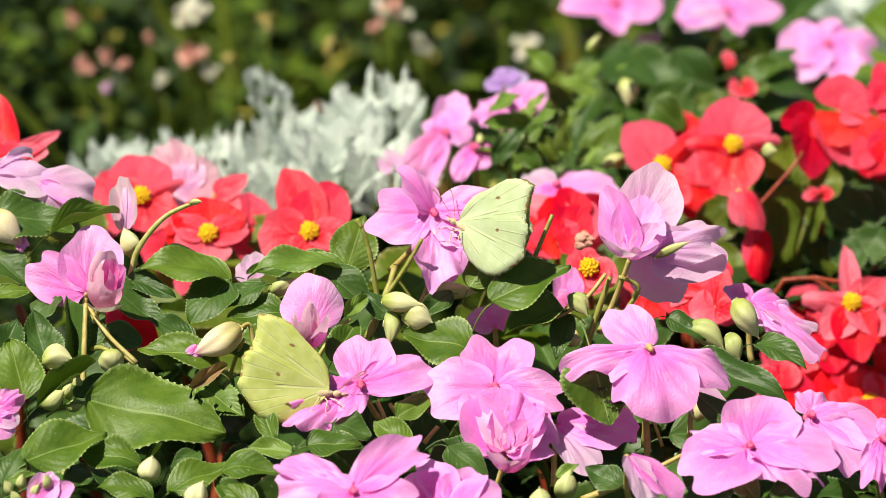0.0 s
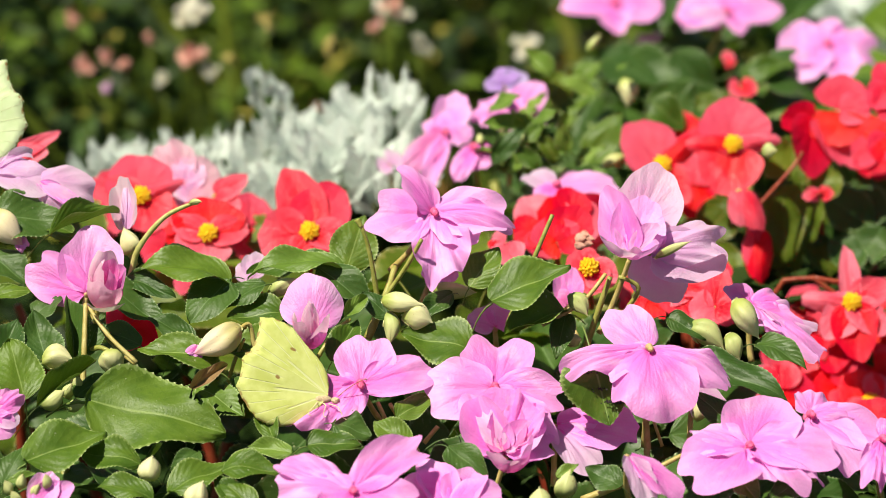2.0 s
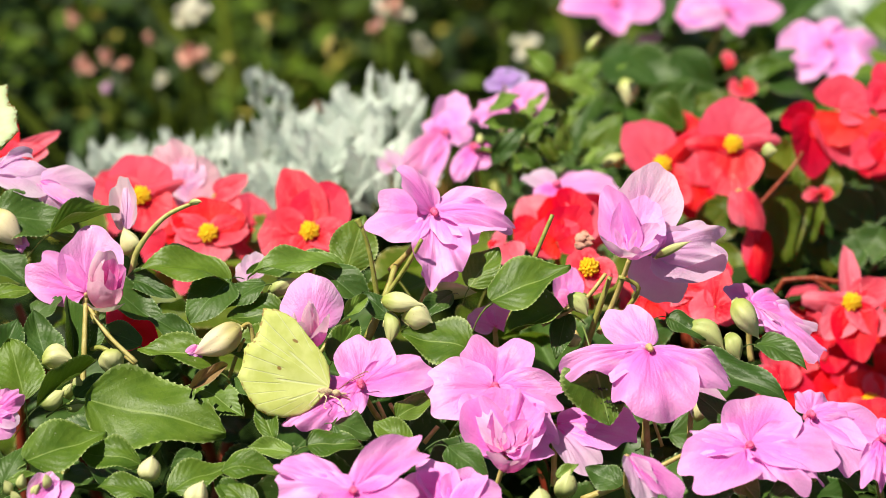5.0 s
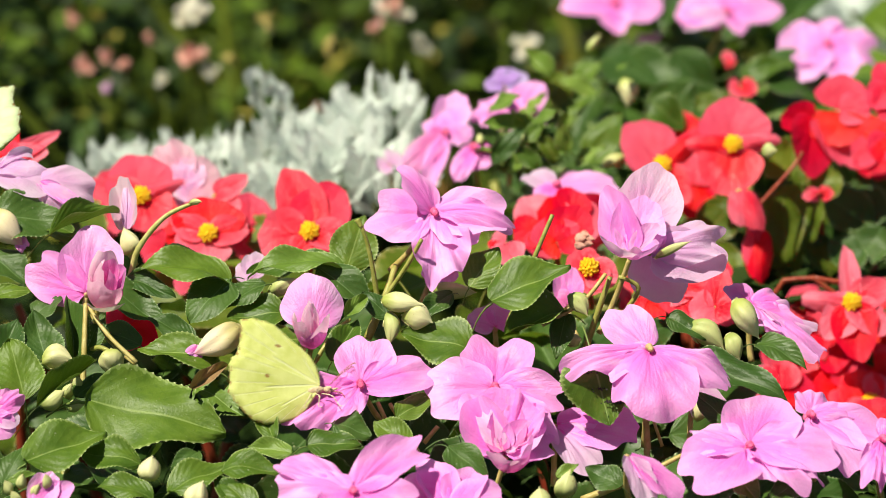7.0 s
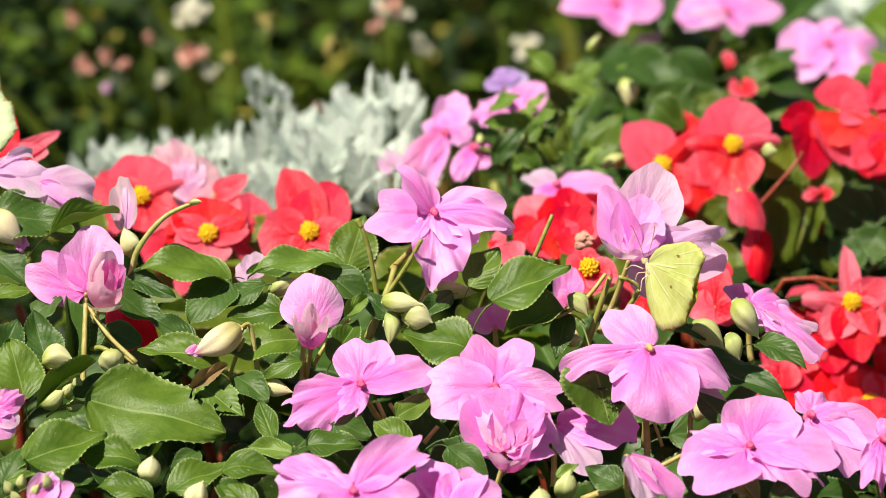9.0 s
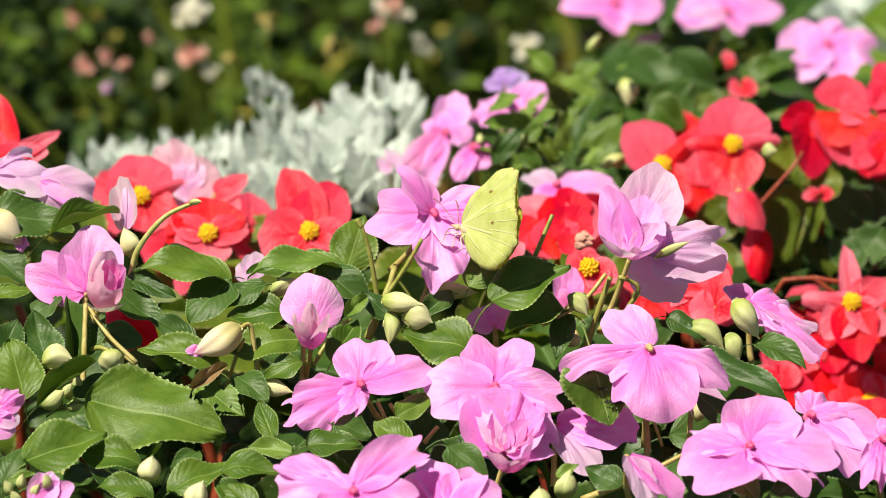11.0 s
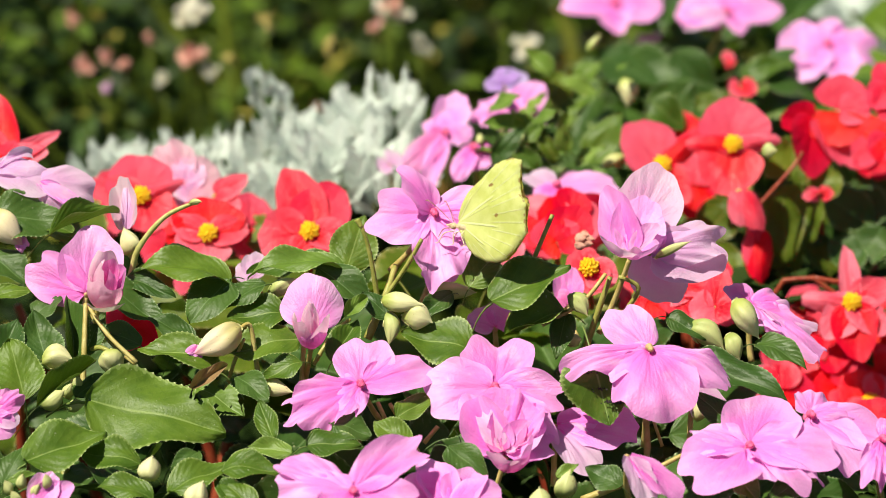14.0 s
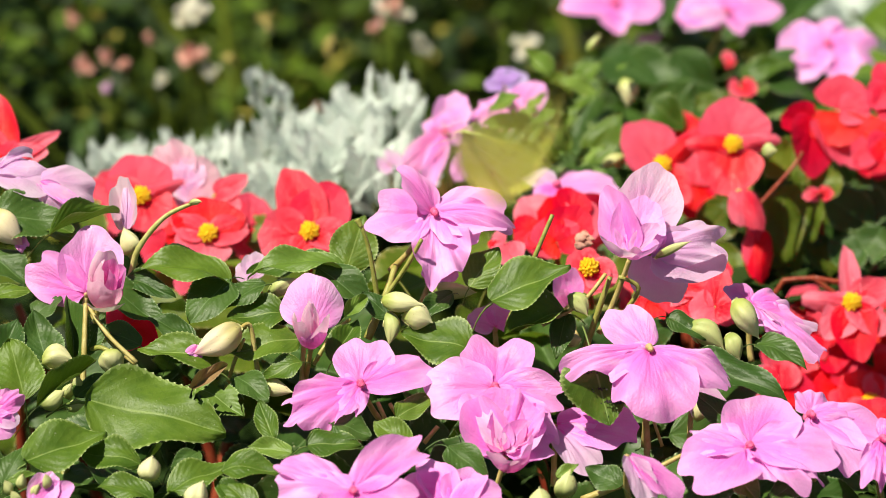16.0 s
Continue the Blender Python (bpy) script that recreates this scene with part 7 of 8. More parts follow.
undergrowth(lizzie_e, 0.025, 0.09, 0.17, 0.26, 50, 21, (LEAF, LEAF_DARK), (0.05, 0.12), (0.028, 0.045))
undergrowth(lizzie_f, 0.05, 0.12, 0.24, 0.36, 50, 22, (LEAF, LEAF_DARK, LEAF_DARK), (0.03, 0.10), (0.03, 0.05))
undergrowth(lizzie_f, 0.12, 0.26, 0.30, 0.37, 36, 24, (LEAF, LEAF_DARK), (0.03, 0.10), (0.03, 0.05))
bloom(lizzie_e, "impatiens", (0.0007, 0.1723, 0.3261), (0.00, -0.59, 0.80), [
    ((0.0054, 0.1849, 0.3353), 0.0120, "round", PINK, (0.00, -0.59, 0.80), 0.00),
    ((-0.0039, 0.1775, 0.3299), 0.0107, "flat", PINK, (0.00, -0.59, 0.80), 0.00),
    ((-0.0117, 0.1612, 0.3179), 0.0098, "flat", ROSE, (0.00, -0.59, 0.80), 0.00),
    ((-0.0056, 0.1533, 0.3120), 0.0072, "flat", PINK, (0.00, -0.59, 0.80), 0.00),
    ((0.0092, 0.1706, 0.3248), 0.0086, "flat", PINK, (0.00, -0.59, 0.80), 0.00),
], (0.0029, 0.1948, 0.3004))
bloom(lizzie_e, "bare", (0.0222, 0.1842, 0.3262), (0.00, -0.59, 0.80), [
    ((0.0093, 0.1888, 0.3295), 0.0132, "wavy", PINK, (0.00, -0.59, 0.80), 0.00),
    ((0.0190, 0.1937, 0.3332), 0.0091, "flat", PINK, (0.00, -0.59, 0.80), 0.00),
    ((0.0309, 0.1962, 0.3350), 0.0114, "flat", PINK, (0.00, -0.59, 0.80), 0.00),
    ((0.0333, 0.1856, 0.3272), 0.0121, "wavy", PINK, (0.00, -0.59, 0.80), 0.00),
    ((0.0261, 0.1803, 0.3233), 0.0078, "flat", PINK, (0.00, -0.59, 0.80), 0.00),
], (0.0210, 0.1948, 0.3004))
bloom(lizzie_e, "impatiens", (0.0095, 0.1512, 0.3284), (0.00, -0.59, 0.80), [
    ((0.0119, 0.1447, 0.3236), 0.0107, "flat", PINK, (0.00, -0.59, 0.80), 0.00),
    ((0.0183, 0.1505, 0.3279), 0.0085, "flat", PINK, (0.00, -0.59, 0.80), 0.00),
    ((0.0038, 0.1416, 0.3214), 0.0073, "flat", PINK, (0.00, -0.59, 0.80), 0.00),
], (0.0118, 0.1747, 0.3037))
bloom(lizzie_e, "impatiens", (0.0349, 0.1288, 0.3233), (0.00, -0.29, 0.96), [
    ((0.0254, 0.1361, 0.3255), 0.0103, "flat", PALE, (0.00, -0.29, 0.96), 0.00),
    ((0.0542, 0.1305, 0.3238), 0.0129, "flat", PINK, (0.00, -0.29, 0.96), 0.00),
    ((0.0288, 0.1232, 0.3216), 0.0082, "flat", PINK, (0.00, -0.29, 0.96), 0.00),
], (0.0362, 0.1422, 0.3022))
bloom(lizzie_e, "bare", (-0.0168, 0.1784, 0.3138), (0.00, -0.59, 0.80), [
    ((-0.0204, 0.1766, 0.3125), 0.0071, "round", PALE, (0.00, -0.59, 0.80)),
    ((-0.0132, 0.1810, 0.3157), 0.0089, "round", PALE, (0.00, -0.59, 0.80)),
], (-0.0157, 0.2501, 0.2770))
bloom(lizzie_e, "bare", (0.0194, 0.1964, 0.3342), (0.00, -0.59, 0.80), [
    ((0.0129, 0.1964, 0.3342), 0.0066, "round", VIOLET, (0.00, -0.59, 0.80), 0.00),
    ((0.0270, 0.1989, 0.3360), 0.0086, "round", VIOLET, (0.00, -0.59, 0.80), 0.00),
    ((0.0209, 0.2017, 0.3381), 0.0084, "flat", VIOLET, (0.00, -0.59, 0.80), 0.00),
], (0.0217, 0.2565, 0.2946))
bloom(lizzie_a, "bare", (-0.0795, 0.1237, 0.3245), (0.00, -0.78, 0.62), [
    ((-0.0858, 0.1338, 0.3372), 0.0139, "wavy", BLUSH, (0.00, -0.78, 0.62)),
    ((-0.0770, 0.1290, 0.3327), 0.0114, "flat", PALE, (0.00, -0.78, 0.62)),
    ((-0.0679, 0.1257, 0.3269), 0.0173, "flat", BLUSH, (0.00, -0.78, 0.62)),
    ((-0.0837, 0.1216, 0.3234), 0.0121, "flat", PALE, (0.00, -0.78, 0.62)),
    ((-0.0751, 0.1220, 0.3223), 0.0104, "flat", PALE, (0.00, -0.78, 0.62)),
], (-0.0788, 0.1228, 0.3073), label="pale pink flower fading to white")
bloom(lizzie_f, "impatiens", (0.0583, 0.3192, 0.3226), (0.00, -0.55, 0.84), [
    ((0.0395, 0.3192, 0.3226), 0.0129, "flat", PINK, (0.00, -0.55, 0.84), 0.00),
    ((0.0588, 0.3085, 0.3155), 0.0123, "round", PINK, (0.00, -0.55, 0.84), 0.00),
    ((0.0743, 0.3175, 0.3215), 0.0163, "flat", PINK, (0.00, -0.55, 0.84), 0.00),
    ((0.0601, 0.3329, 0.3315), 0.0173, "flat", PINK, (0.00, -0.55, 0.84), 0.00),
], (0.0593, 0.3314, 0.2956))
bloom(lizzie_f, "impatiens", (0.0958, 0.3097, 0.3223), (0.00, -0.55, 0.84), [
    ((0.0786, 0.3113, 0.3234), 0.0172, "flat", PINK, (0.00, -0.55, 0.84), 0.00),
    ((0.1016, 0.3023, 0.3175), 0.0072, "flat", PINK, (0.00, -0.55, 0.84), 0.00),
    ((0.1145, 0.3105, 0.3229), 0.0123, "flat", PINK, (0.00, -0.55, 0.84), 0.00),
    ((0.0972, 0.3267, 0.3335), 0.0172, "flat", PINK, (0.00, -0.55, 0.84), 0.00),
    ((0.0804, 0.3048, 0.3191), 0.0095, "flat", PALE, (0.00, -0.55, 0.84), 0.00),
], (0.0883, 0.3314, 0.2956))
bloom(lizzie_f, "impatiens", (0.1269, 0.2671, 0.3249), (0.00, -0.55, 0.84), [
    ((0.1101, 0.2663, 0.3244), 0.0196, "round", PINK, (0.00, -0.55, 0.84), 0.00),
    ((0.1236, 0.2751, 0.3302), 0.0158, "heart", PINK, (0.00, -0.55, 0.84), 0.00),
    ((0.1440, 0.2643, 0.3231), 0.0177, "wavy", PINK, (0.00, -0.55, 0.84), 0.00),
    ((0.1330, 0.2535, 0.3160), 0.0138, "round", PINK, (0.00, -0.55, 0.84), 0.00),
    ((0.1159, 0.2551, 0.3171), 0.0133, "flat", PINK, (0.00, -0.55, 0.84), 0.00),
], (0.1286, 0.2881, 0.2938))
bloom(lizzie_f, "bare", (0.0709, 0.3350, 0.3056), (0.00, -0.59, 0.80), [
    ((0.0670, 0.3321, 0.3035), 0.0058, "round", PALE, (0.00, -0.59, 0.80)),
    ((0.0757, 0.3331, 0.3042), 0.0058, "round", PALE, (0.00, -0.59, 0.80)),
], (0.0713, 0.3395, 0.2888))
bud(lizzie_e, (0.0580, 0.2065, 0.3327), (0.0588, 0.2006, 0.3252), 0.0064, BUD, 3, 0.0)
bud(lizzie_e, (0.0357, 0.1720, 0.3254), (0.0339, 0.1679, 0.3231), 0.0034, BUD_GREEN, 0, 0.0)
bud(lizzie_e, (0.0576, 0.1601, 0.3220), (0.0487, 0.1560, 0.3197), 0.0047, BUD_GREEN, 1, 0.0)
bud(lizzie_b, (0.0977, 0.1227, 0.3364), (0.1019, 0.1201, 0.3380), 0.0043, BUD_GREEN, 2, 0.0)
leaf(lizzie_e, (0.0318, 0.2010, 0.3174), (0.0517, 0.2065, 0.3327), 0.0130, "flat", LEAF, (0.11, -0.49, 0.87), 2)
leaf(lizzie_e, (0.0669, 0.2205, 0.3127), (0.0815, 0.2255, 0.3264), 0.0145, "wave", LEAF_DARK, (0.54, -0.42, 0.73), 3)
leaf(lizzie_e, (0.0661, 0.2041, 0.3259), (0.0770, 0.2010, 0.3174), 0.0117, "arch", LEAF, (-0.43, -0.38, 0.82), 4)
leaf(lizzie_e, (0.0390, 0.2072, 0.3344), (0.0318, 0.2028, 0.3225), 0.0104, "flat", BEGONIA_LEAF, (0.10, -0.78, 0.62), 0)
leaf(lizzie_e, (0.0457, 0.1784, 0.3138), (0.0565, 0.1839, 0.3289), 0.0116, "wave", LEAF, (0.11, -0.49, 0.87), 1)
leaf(lizzie_e, (0.0239, 0.1482, 0.3187), (0.0116, 0.1530, 0.3319), 0.0076, "arch", LEAF_DARK, (0.54, -0.42, 0.73), 2)
leaf(lizzie_e, (0.0311, 0.1595, 0.3203), (0.0399, 0.1637, 0.3320), 0.0089, "flat", LEAF, (-0.43, -0.38, 0.82), 3)
leaf(lizzie_f, (0.0754, 0.2572, 0.3257), (0.0903, 0.2515, 0.3100), 0.0134, "wave", LEAF_DARK, (0.10, -0.78, 0.62), 4)
leaf(lizzie_f, (0.0977, 0.2534, 0.3153), (0.1163, 0.2559, 0.3223), 0.0094, "arch", LEAF, (0.11, -0.49, 0.87), 0)
leaf(lizzie_e, (0.0815, 0.2224, 0.3178), (0.0943, 0.2237, 0.3213), 0.0079, "flat", BEGONIA_LEAF, (0.54, -0.42, 0.73), 1)
leaf(lizzie_f, (0.0510, 0.2464, 0.3254), (0.0417, 0.2426, 0.3150), 0.0106, "wave", LEAF, (-0.43, -0.38, 0.82), 2)
leaf(lizzie_e, (0.0150, 0.1406, 0.3269), (0.0255, 0.1445, 0.3376), 0.0063, "arch", LEAF_DARK, (0.10, -0.78, 0.62), 3)
leaf(lizzie_e, (0.0255, 0.1430, 0.3335), (0.0316, 0.1451, 0.3392), 0.0050, "flat", LEAF, (0.11, -0.49, 0.87), 4)
leaf(lizzie_e, (0.0203, 0.1400, 0.3253), (0.0159, 0.1430, 0.3335), 0.0058, "wave", LEAF_DARK, (0.54, -0.42, 0.73), 0)
leaf(lizzie_e, (0.0299, 0.1400, 0.3253), (0.0211, 0.1423, 0.3315), 0.0063, "arch", LEAF, (-0.43, -0.38, 0.82), 1)
leaf(lizzie_e, (0.0351, 0.1409, 0.3277), (0.0290, 0.1439, 0.3359), 0.0058, "flat", BEGONIA_LEAF, (0.10, -0.78, 0.62), 2)
leaf(lizzie_e, (0.0169, 0.1494, 0.3220), (0.0309, 0.1518, 0.3286), 0.0089, "wave", LEAF, (0.11, -0.49, 0.87), 3)
leaf(lizzie_e, (0.0379, 0.1512, 0.3269), (0.0256, 0.1536, 0.3335), 0.0089, "arch", LEAF_DARK, (0.54, -0.42, 0.73), 4)


# ---- silver edging and the bed beyond ----
dusty_miller((-0.030, 0.244, 0.0), [((-0.0273, 0.2400, 0.3100), 0.011), ((-0.0148, 0.2430, 0.3098), 0.010), ((-0.0332, 0.2360, 0.3036), 0.010), ((-0.0246, 0.2280, 0.3009), 0.013), ((-0.0115, 0.2400, 0.2979), 0.010), ((-0.0411, 0.2220, 0.2987), 0.012), ((-0.0314, 0.2150, 0.2972), 0.014), ((-0.0190, 0.2120, 0.2944), 0.013), ((-0.0482, 0.2140, 0.2937), 0.013)], 1)
dusty_miller((-0.055, 0.244, 0.0), [((-0.0599, 0.2460, 0.3193), 0.004), ((-0.0573, 0.2440, 0.3149), 0.005), ((-0.0536, 0.2410, 0.3089), 0.006), ((-0.0495, 0.2370, 0.3036), 0.009), ((-0.0556, 0.2320, 0.2991), 0.009), ((-0.0609, 0.2220, 0.2928), 0.011), ((-0.0537, 0.2120, 0.2905), 0.011)], 2)
dusty_miller((0.154, 0.461, 0.0), [((0.1419, 0.4617, 0.2735), 0.018), ((0.1574, 0.4610, 0.2716), 0.020), ((0.1687, 0.4592, 0.2667), 0.018)], 4)
dusty_miller((-0.090, 0.253, 0.0), [((-0.1116, 0.2360, 0.2934), 0.008), ((-0.1048, 0.2320, 0.2932), 0.008), ((-0.0986, 0.2340, 0.2933), 0.008), ((-0.0839, 0.2360, 0.2950), 0.009), ((-0.0764, 0.2340, 0.2945), 0.009), ((-0.0702, 0.2360, 0.2950), 0.009), ((-0.0891, 0.2260, 0.2895), 0.009)], 3)
meadow("back_foliage", "dense dark green leafy planting behind the flower bed", -0.5, 0.5, 0.45, 1.2, 0.30, 52000, 5, BACK_GREEN, 1)
meadow("back_foliage", "tall olive green stems and blades in the far bed", -0.5, 0.5, 0.42, 1.0, 0.27, 1700, 6, BACK_OLIVE, 3)
# the low_foliage stands carry the shade of the gaps in their near-black green
meadow("low_foliage", "low leaves between the flowering plants, shade put into their near-black green", -0.45, 0.45, -0.55, 0.5, 0.17, 16000, 7, SHADE_GREEN, 1)
meadow("low_foliage", "low leaves in front of the dusty miller, shade put into their near-black green", -0.26, 0.1, 0.13, 0.34, 0.225, 7000, 17, SHADE_GREEN, 1)
meadow("far_foliage", "leafy beds further off in the garden", -2.5, 2.5, 1.1, 5.0, 0.35, 16000, 9, BACK_GREEN, 2)
meadow("low_foliage", "inner leaves of the busy lizzies, shade put into their near-black green", -0.24, 0.28, -0.22, 0.14, 0.255, 12000, 8, SHADE_GREEN, 1)
meadow("low_foliage", "inner leaves of the begonias, shade put into their near-black green", 0.085, 0.26, 0.10, 0.30, 0.285, 9000, 18, SHADE_GREEN, 1)
meadow("back_foliage", "lower leaves along the front of the far bed", -0.4, 0.4, 0.36, 0.47, 0.235, 9000, 15, BACK_GREEN, 1)
bud(lizzie_a, (-0.1200, -0.0664, 0.3020), (-0.1210, -0.0678, 0.3069), 0.0030, BUD_GREEN, 1, 0.0)
bud(lizzie_a, (-0.1161, -0.0658, 0.3037), (-0.1158, -0.0672, 0.3087), 0.0030, BUD_GREEN, 2, 0.0)
bud(lizzie_a, (-0.1126, -0.0668, 0.3011), (-0.1112, -0.0681, 0.3060), 0.0030, BUD_GREEN, 3, 0.0)
bud(lizzie_a, (-0.1179, -0.0674, 0.2993), (-0.1190, -0.0688, 0.3043), 0.0030, BUD_GREEN, 0, 0.0)
bud(lizzie_a, (-0.1098, -0.0658, 0.3037), (-0.1096, -0.0672, 0.3087), 0.0030, BUD_GREEN, 1, 0.0)
bud(lizzie_a, (-0.1062, -0.0200, 0.3125), (-0.1048, -0.0214, 0.3175), 0.0031, BUD_GREEN, 2, 0.0)
bud(lizzie_a, (-0.1086, -0.0209, 0.3103), (-0.1097, -0.0222, 0.3153), 0.0031, BUD_GREEN, 3, 0.0)
bud(lizzie_a, (-0.1038, -0.0192, 0.3148), (-0.1037, -0.0206, 0.3198), 0.0031, BUD_GREEN, 0, 0.0)
far_flower("pink_flower", (-0.1284, 0.4147, 0.2687), 0.007, SALMON, "salmon pink flower on an upright stem in the bed behind", "flower", 6, 0)
far_flower("pink_flower", (-0.1207, 0.4159, 0.2721), 0.007, SALMON, "salmon pink flower on an upright stem in the bed behind", "flower", 6, 1)
far_flower("pink_flower", (-0.1159, 0.4165, 0.2694), 0.007, SALMON, "salmon pink flower on an upright stem in the bed behind", "flower", 6, 2)
far_flower("pink_flower", (-0.0889, 0.4159, 0.2721), 0.011, SALMON, "salmon pink flower on an upright stem in the bed behind", "flower", 6, 3)
far_flower("peach_flower", (-0.0834, 0.4139, 0.2664), 0.007, IVORY, "peach coloured flower on an upright stem in the bed behind", "flower", 6, 4)
far_flower("white_flower", (-0.0923, 0.4281, 0.2835), 0.012, IVORY, "creamy white flower on an upright stem in the bed behind", "flower", 6, 5)
far_flower("white_flower", (-0.0211, 0.4286, 0.2851), 0.011, IVORY, "creamy white flower on an upright stem in the bed behind", "flower", 6, 6)
far_flower("white_flower", (-0.0140, 0.4289, 0.2828), 0.010, IVORY, "creamy white flower on an upright stem in the bed behind", "flower", 6, 7)
far_flower("lilac_flower", (-0.1203, 0.4130, 0.2624), 0.006, PALE, "faded lilac flower on an upright stem in the bed behind", "flower", 6, 8)
far_flower("rust_flower", (-0.1327, 0.4296, 0.2826), 0.007, DRIED, "rust brown withered flower on an upright stem in the bed behind", "flower", 6, 9)
far_flower("pink_flower", (-0.1060, 0.4231, 0.2770), 0.005, SALMON, "small faded pink flower on an upright stem in the bed behind", "flower", 5, 10)
far_flower("yellow_flower", (-0.1002, 0.4155, 0.2637), 0.006, IVORY, "pale yellow flower on an upright stem in the bed behind", "flower", 6, 11)
far_flower("yellow_flower", (-0.0089, 0.4224, 0.2753), 0.008, IVORY, "pale yellow flower on an upright stem in the bed behind", "flower", 6, 12)
far_flower("white_flower", (-0.0944, 0.4220, 0.2850), 0.008, IVORY, "creamy white flower on an upright stem in the bed behind", "flower", 6, 20)
far_flower("white_flower", (-0.0875, 0.4220, 0.2876), 0.008, IVORY, "creamy white flower on an upright stem in the bed behind", "flower", 6, 21)
far_flower("rust_flower", (-0.0190, 0.4220, 0.2897), 0.007, DRIED, "rust brown withered flower on an upright stem in the bed behind", "flower", 6, 22)
far_flower("peach_flower", (-0.0243, 0.4220, 0.2821), 0.006, SALMON, "peach coloured flower on an upright stem in the bed behind", "flower", 6, 23)
far_flower("rust_flower", (-0.0457, 0.4220, 0.2509), 0.004, DRIED, "small rust brown withered flower beside the silvery foliage", "flower", 6, 24)
far_flower("tan_flower", (-0.0404, 0.4220, 0.2744), 0.006, STEM_TAN, "dry tan seed head on an upright stem in the bed behind", "flower", 6, 25)
far_flower("tan_flower", (-0.0637, 0.4220, 0.2829), 0.006, STEM_TAN, "dry tan seed head on an upright stem in the bed behind", "flower", 6, 26)
far_flower("tan_flower", (-0.0770, 0.4220, 0.2691), 0.005, STEM_TAN, "dry tan seed head on an upright stem in the bed behind", "flower", 6, 27)
far_flower("olive_flower", (0.0215, 0.4220, 0.2787), 0.006, BACK_OLIVE, "dull olive flower bud on a stem in the bed behind", "flower", 6, 28)
far_flower("cream_flower", (0.0296, 0.4217, 0.2734), 0.010, IVORY, "dusty cream flower on an upright stem in the bed behind", "flower", 6, 13)


# ---- the two butterflies ----
guest = butterfly(WING, WING_TOP, "sulphur yellow butterfly with leaf-veined closed wings, feeding")
wanderer = butterfly(WING_PALE, WING_PALE, "pale greenish yellow butterfly with angular wings")


